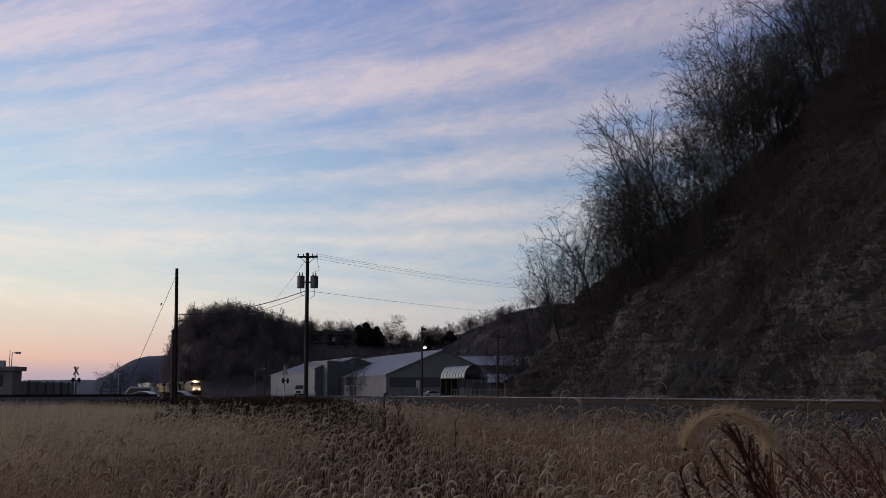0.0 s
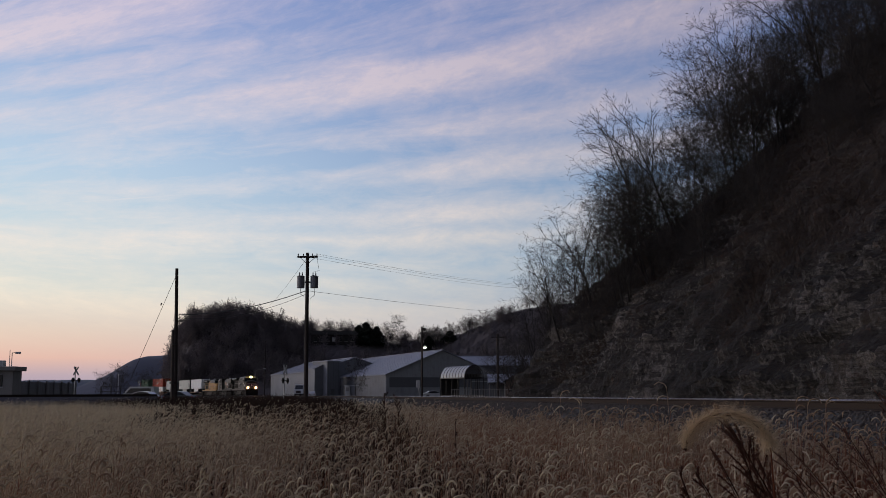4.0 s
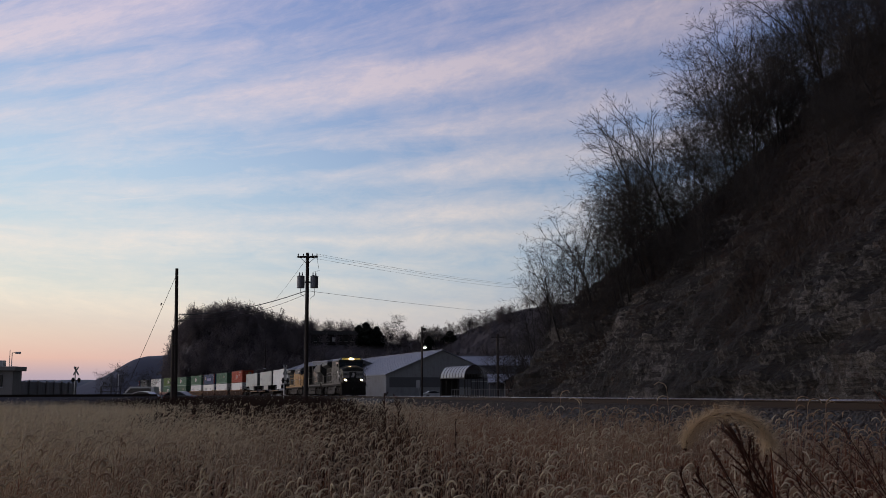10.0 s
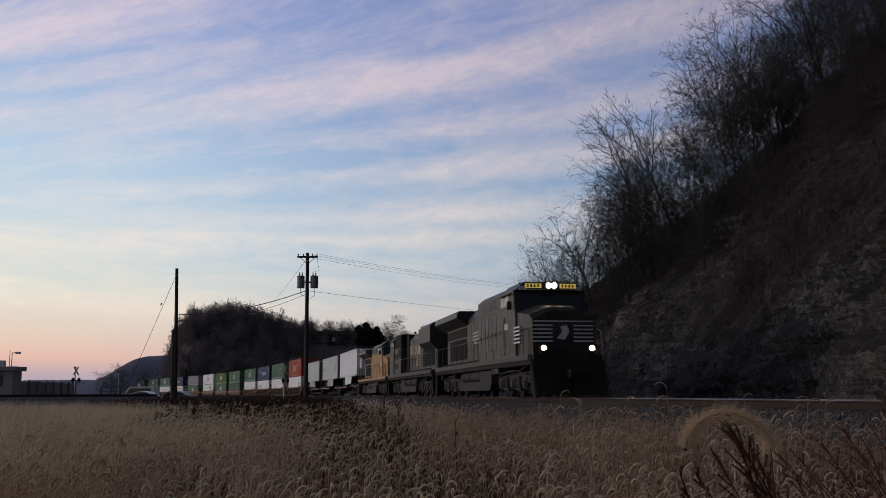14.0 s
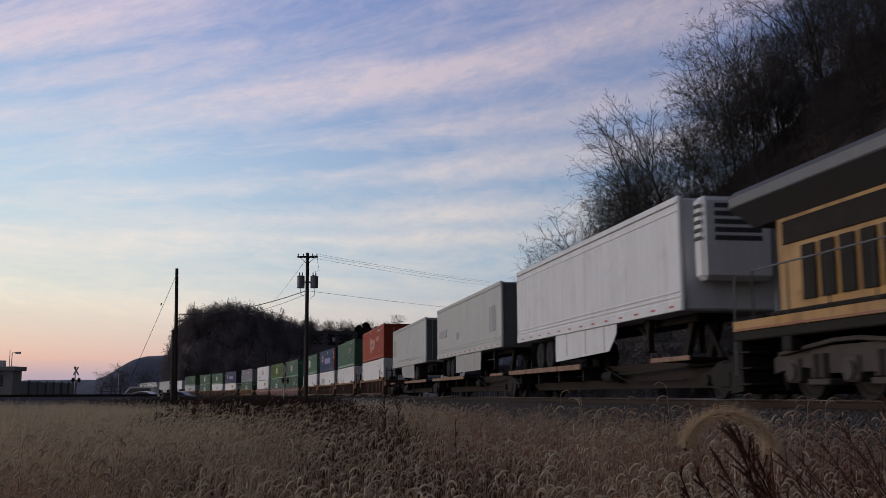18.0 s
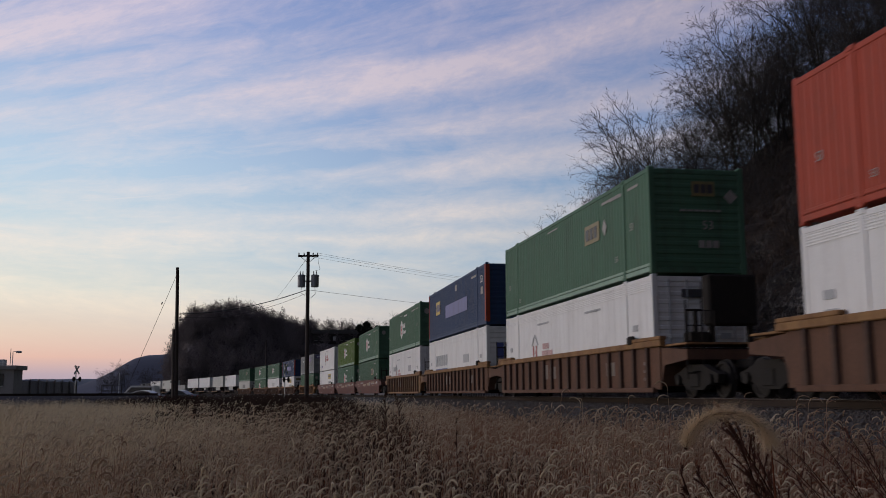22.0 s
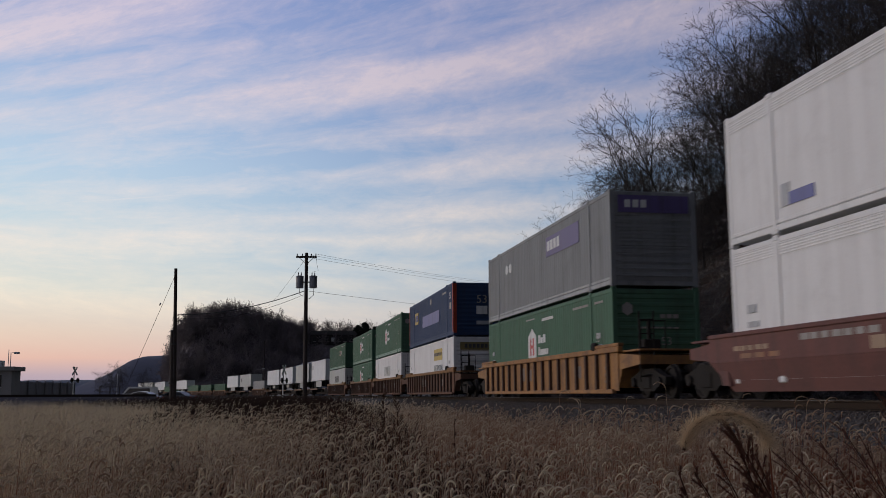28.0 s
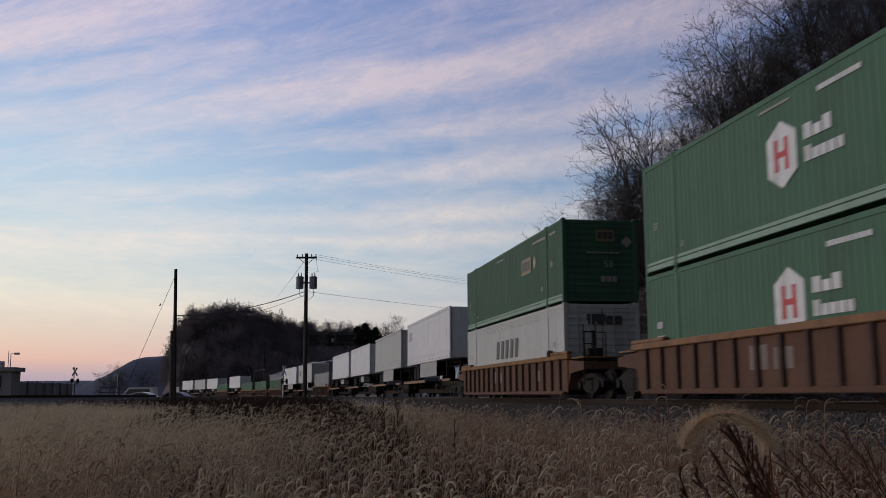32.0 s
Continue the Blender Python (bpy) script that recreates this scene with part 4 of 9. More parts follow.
def door_bars(ob, mat):
    """Locking bars and hinges on the doors at a leading end."""
    for y in (-0.9, -0.4, 0.4, 0.9):
        part("locking_bar", Geo().cyl((8.12, y, 0.15), (8.12, y, 2.75), 0.02, 6), mat, ob)
    part("door_gap", Geo().box(8.09, 8.115, -0.01, 0.01, 0.2, 2.7), DARKMARK, ob)


def well_car(u, ribbed=True, lead_truck=True, tail_truck=True, colour=None, side_paint=None):
    """A well car for one stack whose container's leading end runs at u."""
    side, chord = (side_paint or WELLSIDE, colour or WELLYELLOW) if ribbed else (WELLRED, WELLRED)
    ob = thing("well_car", "rusty yellow ribbed well car carrying two stacked containers" if ribbed else "smooth red-brown well car carrying two stacked containers", "well car", "freight train cars")
    body = spart("well_floor", "w", lambda: Geo().box(-8.2, 8.2, -1.25, 1.25, 0.19, 0.33, 0.02), UNDER, ob)
    for y in (-1, 1):
        m = pose(0, y * 1.42, 0, 0, 0, 0 if y < 0 else 180)
        if ribbed:
            spart("side_sheet", "s", lambda: Geo().box(-8.65, 8.65, -0.012, 0.012, 0.22, 1.36, 0.004), side, ob, "", m)
            spart("top_chord", "t", lambda: Geo().box(-8.9, 8.9, -0.11, 0.05, 1.30, 1.46, 0.02), chord, ob, "", m)
            spart("bottom_chord", "b", lambda: Geo().box(-8.3, 8.3, -0.09, 0.05, 0.14, 0.27, 0.02), side, ob, "", m)
            for x0 in (-8.9, 6.7):
                spart("chord_cap", "cc", lambda: Geo().box(0, 2.2, -0.10, 0.08, 1.462, 1.56, 0.02), chord, ob, "", m @ pose(x0, 0, 0))
            if y < 0:
                for x0, k in ((-2.33, 0.5), (-1.35, 0.42), (4.58, 0.38)):
                    part("stencil_panel", Geo().box(x0, x0 + 0.72, -1.4385, -1.4325, 0.62, 0.62 + k), STENCIL, ob, "worn pale stencil panel")
                for i in range(17):
                    x = -7.9 + i * 15.8 / 16
                    spart("rib", "r", lambda: Geo().prism([(-0.075, 0.26), (0.075, 0.26), (0.06, 1.305), (-0.06, 1.305)], -0.10, -0.01), RIBPAINT, ob, "", pose(x, y * 1.42, 0))
            else:
                g = Geo()
                for i in range(17):
                    g.box(-7.9 + i * 15.8 / 16 - 0.06, -7.9 + i * 15.8 / 16 + 0.06, 0.01, 0.08, 0.26, 1.305)
                part("far_ribs", g, side, ob, "", pose(0, 1.42, 0))
        else:
            spart("side_sheet", "smooth", lambda: Geo().prism([(-9.1, 0.80), (9.1, 0.80), (9.1, 1.32), (-9.1, 1.32)], -0.03, 0.03), side, ob, "", m)
            spart("lower_sheet", "smooth", lambda: Geo().add([(-9.1, -0.028, 0.798), (9.1, -0.028, 0.798), (8.3, 0.14, 0.17), (-8.3, 0.14, 0.17), (-9.1, 0.03, 0.798), (9.1, 0.03, 0.798), (8.3, 0.19, 0.17), (-8.3, 0.19, 0.17)],
                                                              [(0, 3, 2, 1), (4, 5, 6, 7), (0, 1, 5, 4), (3, 7, 6, 2), (0, 4, 7, 3), (1, 2, 6, 5)]), side, ob, "inward-sloping lower side", m)
            spart("top_chord", "smooth", lambda: Geo().box(-9.1, 9.1, -0.06, 0.06, 1.322, 1.42, 0.02), chord, ob, "", m)
    for x, k in ((9.2, 1), (-9.2, -1)):
        m = pose(x, 0, 0, 0, 0, 0 if k > 0 else 180)
        spart("end_bulkhead", "e", lambda: Geo().prism([(-0.95, 0.30), (-0.75, 1.28), (1.05, 1.16), (1.05, 0.92), (-0.35, 0.82), (-0.6, 0.30)], -1.40, 1.40), side, ob, "", m)
        spart("end_platform", "p", lambda: Geo().box(-0.7, 1.0, -1.38, 1.38, 1.285, 1.34, 0.01), chord, ob, "", m)
        spart("brake_box", "q", lambda: Geo().box(0.05, 0.5, -1.05, -0.55, 1.34, 1.62, 0.03).box(0.2, 0.3, -0.85, -0.75, 1.6, 2.2, 0.02), UNDER, ob, "", m)
        g = lambda: Geo().tube([(0.9, -1.3, 1.34), (0.9, -1.3, 2.1), (0.9, -0.6, 2.1), (0.9, -0.6, 1.34)], 0.02, 6)
        spart("end_rail", "g", g, UNDER, ob, "", m)
        ladder = spart("end_ladder", "ld", lambda: Geo().tube([(0.95, -1.36, 0.45), (0.95, -1.36, 2.35)], 0.025, 6).tube([(0.95, -0.95, 0.45), (0.95, -0.95, 2.35)], 0.025, 6), UNDER, ob, "black end ladder", m)
        for i in range(5):
            spart("rung", "lr", lambda: Geo().cyl((0.95, -1.36, 0), (0.95, -0.95, 0), 0.018, 6), UNDER, ladder, "", pose(0, 0, 0.6 + i * 0.38))
        for y in (-0.5, 0.15):
            spart("hose", "hs", lambda: Geo().tube([(0.95, 0, 0.95), (1.25, 0, 0.6), (1.5, 0, 0.5), (1.7, 0, 0.7)], 0.03, 6), UNDER, ob, "", m @ pose(0, y, 0))
        spart("uncoupling_rod", "ur", lambda: Geo().tube([(1.05, -1.35, 0.8), (1.12, -1.3, 0.62), (1.12, -0.2, 0.7), (1.2, 0, 0.8)], 0.02, 6), UNDER, ob, "", m)
        spart("coupler", "cw", lambda: Geo().box(0.9, 1.75, -0.13, 0.13, 0.68, 0.92, 0.04).box(1.6, 1.9, -0.19, 0.19, 0.64, 0.97, 0.06), STEEL, ob, "", m)
        if k > 0 and u < 160:
            stand = spart("equipment_cabinet", "eq", lambda: Geo().box(0.12, 0.52, -0.55, 0.75, 1.78, 3.05, 0.05), UNDER, ob, "black equipment cabinet on the end platform", m)
            for y in (-0.4, 0.6):
                spart("cabinet_leg", "el", lambda: Geo().box(0.25, 0.37, -0.06, 0.06, 1.34, 1.78), UNDER, stand, "", pose(0, y, 0))
        spart("locking_cone", "c", lambda: Geo().box(-2.6, -2.25, -1.56, -1.40, 1.40, 1.66, 0.05), UNDER, ob, "", m)
    if not ribbed:
        for x0, n, w, z0, h, mat in ((-7.9, 5, 0.26, 1.02, 0.1, TANMARK), (-7.6, 3, 0.5, 0.86, 0.1, RUSTMARK), (-5.2, 7, 0.3, 1.12, 0.12, DIMMARK), (-3.0, 5, 0.44, 0.86, 0.22, TANMARK), (0.4, 4, 0.34, 0.9, 0.26, TANMARK),
                                     (2.3, 1, 0.5, 0.88, 0.32, DIMMARK), (3.4, 9, 0.22, 1.14, 0.09, TANMARK), (3.5, 7, 0.3, 1.0, 0.08, DIMMARK), (4.6, 2, 0.4, 0.84, 0.1, RUSTMARK), (6.4, 4, 0.24, 1.0, 0.14, TANMARK)):
            for i in range(n):
                part("fleet_mark", Geo().box(x0 + i * w * 1.2, x0 + i * w * 1.2 + w * (0.8 if i % 3 else 1.0), -1.458, -1.4505, z0, z0 + h), mat, ob)
        part("reporting_panel", Geo().box(7.2, 8.0, -1.458, -1.45, 1.05, 1.22), GREYMARK, ob)
    if ribbed:
        id_bars(ob, 5.9, 0.72, 4, 0.13, STENCIL)
        for i in range(3):
            part("marking", Geo().box(7.55, 7.8, -1.443, -1.433, 0.45 + 0.2 * i, 0.53 + 0.2 * i), STENCIL, ob)
    if lead_truck:
        freight_truck(ob, 10.0)
    if tail_truck:
        freight_truck(ob, -10.0)
    return rolls(ob, u + 8.07, 8.0)


def spine_car(u, lead_truck=True, tail_truck=True, backward=False):
    """A spine car under one road trailer whose leading end runs at u; backward: its wheel platform leads."""
    ob = thing("spine_car", "grimy spine car with worn yellow platform edges carrying a trailer", "spine car", "freight train cars")
    spart("centre_sill", "s", lambda: Geo().prism([(-9.6, 0.66), (-8.2, 0.28), (8.2, 0.28), (9.6, 0.66), (9.6, 1.0), (-9.6, 1.0)], -0.42, 0.42), SPINE, ob, "dark brown centre sill")
    for y in (-1, 1):
        spart("wheel_platform", "w", lambda: Geo().box(-9.0, 0.4, -0.42, 0.42, 0.93, 1.0, 0.015), SPINE, ob, "", pose(0, y * 0.98, 0))
        for x0, x1 in ((-9.0, -6.3), (-6.2, -2.2), (-2.1, 0.4)):
            part("platform_edge", Geo().box(x0, x1, -0.03, 0.03, 0.90, 1.07, 0.01), RUSTEDGE, ob, "worn yellow platform edge", pose(0, y * 1.42, 0))
        part("platform_edge", Geo().box(6.2, 8.6, -0.03, 0.03, 0.92, 1.04, 0.01), RUSTEDGE, ob, "worn yellow platform edge", pose(0, y * 1.38, 0))
        part("outrigger", Geo().box(6.2, 8.6, -0.5, 0.5, 0.93, 1.0, 0.01), SPINE, ob, "", pose(0, y * 0.85, 0))
        for x in (-7.8, -5.2, -2.6, 0.1):
            part("bracket", Geo().prism([(x - 0.06, 0.55), (x + 0.06, 0.55), (x + 0.06, 0.93), (x - 0.06, 0.93)], -1.25 if y < 0 else 0.42, -0.42 if y < 0 else 1.25), UNDER, ob)
        part("brake_pipe", Geo().tube([(-8.4, y * 0.62, 0.86), (-3.0, y * 0.66, 0.72), (3.0, y * 0.66, 0.72), (8.4, y * 0.6, 0.86)], 0.03, 6), UNDER, ob)
        part("brake_rod", Geo().tube([(1.2, y * 0.9, 0.9), (2.6, y * 0.7, 0.5), (6.6, y * 0.62, 0.5)], 0.025, 6), UNDER, ob)
    part("brake_cylinder", Geo().cyl((0.9, -0.75, 0.66), (1.7, -0.75, 0.66), 0.17, 10), UNDER, ob)
    part("air_reservoir", Geo().cyl((2.2, 0.8, 0.62), (3.4, 0.8, 0.62), 0.2, 10), UNDER, ob)
    stand = part("hitch", Geo().prism([(5.9, 1.0), (6.2, 1.0), (6.75, 1.98), (6.45, 1.98)], -0.42, -0.26).prism([(5.9, 1.0), (6.2, 1.0), (6.75, 1.98), (6.45, 1.98)], 0.26, 0.42), UNDER, ob, "black trailer hitch stand")
    part("hitch_brace", Geo().tube([(7.5, 0, 1.0), (6.7, 0, 1.95)], 0.07, 6), UNDER, stand)
    part("hitch_plate", Geo().box(6.2, 7.2, -0.5, 0.5, 1.98, 2.06, 0.02), UNDER, stand)
    if lead_truck:
        freight_truck(ob, 9.9)
    if tail_truck:
        freight_truck(ob, -9.9)
    return rolls(ob, u + 8.07, -8.0 if backward else 8.0)


def trailer_wheel(parent, x, y):
    w = thing("wheel", "", "")
    w.parent = parent
    w.matrix_local = pose(x, y, 0.51 + 1.0 - 2.1, 90 if y < 0 else -90, 0, 0)
    spart("tyre", "t", lambda: Geo().lathe([(0.30, -0.13), (0.46, -0.14), (0.505, -0.09), (0.51, 0.0), (0.505, 0.09), (0.46, 0.14), (0.30, 0.13)], 20), RUBBER, w)
    spart("rim", "r", lambda: Geo().lathe([(0.05, -0.02), (0.1, 0.06), (0.2, 0.02), (0.27, 0.09), (0.302, 0.135), (0.302, -0.1)], 16), RIM, w)


def make_trailer(u, mat, label, reefer=False, ribs=0.61, skirt=True, marks=(), backward=False, end_mat=None):
    """A 53-foot road trailer, its floor 2.1 m over the rails, whose leading end runs at u; backward: its doors lead."""
    ob = thing("semi_trailer", label, "trailer", "road trailers on the train")
    near = 1 if backward else -1
    spart("box", "core", lambda: Geo().box(-8.03, 8.03, -1.26, 1.26, 0.06, 2.86, 0.05), mat, ob)
    for y in (-1, 1):
        turn = 0 if y < 0 else 180
        spart("side_panel", ("t", ribs), lambda: smooth_skin(-7.98, 7.98, 0.26, 2.70, ribs), mat, ob, "", pose(0, y * 1.30, 0, 0, 0, turn))
        spart("top_rail", "tt", lambda: Geo().box(-8.05, 8.05, -0.03, 0.04, 2.74, 2.90, 0.015), mat, ob, "", pose(0, y * 1.29, 0, 0, 0, turn))
        spart("bottom_rail", "tb", lambda: Geo().box(-8.05, 8.05, -0.03, 0.04, 0.05, 0.33, 0.015), mat, ob, "", pose(0, y * 1.29, 0, 0, 0, turn))
        for z in (0.38, 0.50):
            spart("rub_rail", "rr", lambda: Geo().box(-8.0, 8.0, -0.022, 0.01, 0.0, 0.055, 0.01), mat, ob, "", pose(0, y * 1.30, z, 0, 0, turn))
        spart("drip_rail", "dr", lambda: Geo().box(-8.0, 8.0, -0.018, 0.01, 0.0, 0.03, 0.008), mat, ob, "", pose(0, y * 1.30, 2.52 if reefer else 2.70, 0, 0, turn))
        for x in (-8.02, 8.02):
            spart("corner_post", "tc", lambda: Geo().tube([(0, 0, 0.05), (0, 0, 2.88)], 0.07, 8), mat, ob, "", pose(x, y * 1.24, 0))
    # red and white reflecting tape along the lower rail
    for i in range(26):
        tape = PINKMARK if i % 2 else MARK
        part("reflector", shared(("reflector", i % 2), lambda: Geo().box(0, 0.30, -0.004, 0.004, 0.15, 0.20)), tape, ob, "", pose(-7.9 + i * 0.61, near * 1.326, 0))
    spart("underframe", "u", lambda: Geo().box(-7.6, 7.2, -0.5, 0.5, -0.14, 0.058, 0.02), UNDER, ob)
    for x in (-5.05, -3.8):
        spart("axle", "a", lambda: Geo().cyl((0, -1.0, -0.59), (0, 1.0, -0.59), 0.07, 8), UNDER, ob, "", pose(x, 0, 0))
        for y in (-1.08, 1.08):
            trailer_wheel(ob, x, y)
            spart("mud_flap", "mf", lambda: Geo().box(-0.01, 0.01, -0.28, 0.28, -0.95, -0.05, 0.004), RUBBER, ob, "", pose(-5.75, y, 0)) if x < -5 else None
    spart("bogie_frame", "bf", lambda: Geo().box(-6.1, -3.0, -0.55, 0.55, -0.5, -0.142, 0.03), UNDER, ob)
    spart("bumper", "bu", lambda: Geo().box(-8.0, -7.9, -1.1, 1.1, -0.62, -0.52, 0.02).box(-8.0, -7.92, -0.6, -0.5, -0.6, 0.06).box(-8.0, -7.92, 0.5, 0.6, -0.6, 0.06), UNDER, ob)
    for y in (-0.75, 0.75):
        spart("landing_leg", "ll", lambda: Geo().prism([(-0.2, 0.06), (0.2, 0.06), (0.08, -0.3), (0.08, -0.8), (-0.08, -0.8), (-0.08, -0.3)], -0.08, 0.08).box(-0.16, 0.16, -0.14, 0.14, -0.84, -0.8, 0.01), UNDER, ob, "", pose(4.6, y, 0))
        spart("landing_brace", "lb", lambda: Geo().tube([(4.6, 0, -0.5), (3.8, 0, -0.1)], 0.03, 6), UNDER, ob, "", pose(0, y, 0))
    if skirt:
        shape = [(-2.9, -0.86), (2.6, -0.72), (3.25, -0.25), (3.3, 0.05), (-2.9, 0.05)] if backward or reefer else [(-2.6, -0.84), (3.55, -0.82), (3.67, 0.05), (-2.6, 0.05)]
        fin = spart("side_skirt", ("sk", backward or reefer), lambda: Geo().prism(shape, -0.015, 0.015), TRAILERWHITE if reefer else SKIRT, ob, "dull grey aerodynamic side skirt", pose(0, near * 1.24, 0))
        for x in (-1.6, 0.4, 2.2):
            spart("skirt_strut", "ss", lambda: Geo().box(-0.03, 0.03, -0.022, 0.022, -0.7, 0.04, 0.006), SKIRT, fin, "", pose(x, 0, 0))
    else:
        spart("tool_box", "tb", lambda: Geo().box(-2.2, 0.4, -0.9, -0.2, -0.62, -0.02, 0.03), SKIRT, ob)
    # doors at the tail
    for y in (-0.62, 0.62):
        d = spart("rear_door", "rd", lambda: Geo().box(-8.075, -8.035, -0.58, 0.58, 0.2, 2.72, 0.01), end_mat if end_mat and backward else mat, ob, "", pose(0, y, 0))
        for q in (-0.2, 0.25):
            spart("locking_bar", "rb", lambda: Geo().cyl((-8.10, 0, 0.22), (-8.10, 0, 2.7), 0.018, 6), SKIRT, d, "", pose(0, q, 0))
    # end_mat darkens whichever end leads, as shade there would
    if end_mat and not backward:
        wall = part("front_wall", Geo().box(8.033, 8.06, -1.19, 1.19, 0.1, 2.8, 0.01), end_mat, ob, "front wall with weathering and shade in its dark colour")
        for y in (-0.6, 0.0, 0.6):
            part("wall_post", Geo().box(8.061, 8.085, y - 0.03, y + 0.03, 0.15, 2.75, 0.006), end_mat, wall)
    if reefer:
        unit = part("cooling_unit", Geo().box(8.06, 8.62, -0.95, 0.95, 0.75, 2.82, 0.12), WHITE, ob, "white cooling unit with dark grilles")
        for i in range(5):
            part("grille_slot", Geo().box(8.605, 8.635, -0.62, 0.62, 1.72 + i * 0.2, 1.84 + i * 0.2, 0.01), DARKMARK, unit)
        for i in range(5):
            part("grille_slot", Geo().box(8.2, 8.55, -0.965, -0.945, 1.72 + i * 0.2, 1.82 + i * 0.2, 0.008), DARKMARK, unit)
    for mm, x0, x1, za, zb in marks:
        decal(ob, mm, x0, x1, za, zb, -1.312 if near < 0 else 1.300)
    return rolls(ob, u + 8.07, -7.5 if backward else 7.5, 2.1)


# ---- locomotives
def loco_truck(parent, x, mat):
    t = thing("truck", "", "")
    t.parent = parent
    t.matrix_local = pose(x, 0, 0)
    for y in (-1.05, 1.05):
        def build():
            g = Geo()
            g.prism([(-2.75, 0.52), (-2.75, 0.82), (-2.3, 1.0), (2.3, 1.0), (2.75, 0.82), (2.75, 0.52), (2.2, 0.62), (1.5, 0.62), (0.9, 0.5), (-0.9, 0.5), (-1.5, 0.62), (-2.2, 0.62)], -0.1, 0.1)
            for a in (-1.95, 0, 1.95):
                g.box(a - 0.24, a + 0.24, -0.17, 0.17, 0.33, 0.80, 0.04)
                g.cyl((a, -0.22, 0.54), (a, 0.22, 0.54), 0.17, 12)
            for a in (-1.0, 1.0):
                for q in (-0.14, 0.14):
                    g.cyl((a + q, -0.13, 0.42), (a + q, -0.13, 0.86), 0.1, 8)
                g.box(a - 0.36, a + 0.36, -0.2, 0.16, 0.28, 0.40, 0.02)
            g.tube([(-2.4, -0.16, 0.9), (-0.4, -0.2, 1.08), (0.4, -0.2, 1.08), (2.4, -0.16, 0.9)], 0.045, 6)
            return g
        spart("side_frame", "loco", build, mat, t, "", pose(0, y, 0, 0, 0, 0 if y < 0 else 180))
        for a in (-2.55, 2.55):
            spart("sand_pipe", "sp", lambda: Geo().tube([(0, 0, 1.25), (0, 0, 0.5), (0.12, 0, 0.2)], 0.025, 6), UNDER, t, "", pose(a, y, 0))
    for a in (-1.95, 0, 1.95):
        wheelset(t, a, 0.53)
    return t


def railing(ob, x0, x1, y, z, mat, n):
    g = Geo().tube([(x0, y, z + 1.02), (x1, y, z + 1.02)], 0.018, 6)
    part("handrail", g, mat, ob)
    for i in range(n):
        x = x0 + (x1 - x0) * i / (n - 1)
        part("handrail_post", shared("handrail_post", lambda: Geo().cyl((0, 0, 0), (0, 0, 1.02), 0.018, 6)), mat, ob, "", pose(x, y, z))


def mirror_sides(ob):
    """Swaps the two sides of a vehicle's own parts."""
    flip = Matrix.Scale(-1, 4, (0, 1, 0))
    for o in ob.children_recursive:
        if o.type == "MESH":
            if o.name.split(".")[0] in ("hood_door", "latch"):
                o.data = o.data.copy()
            if o.data.users == 1:
                o.data.transform(flip)
                o.data.flip_normals()


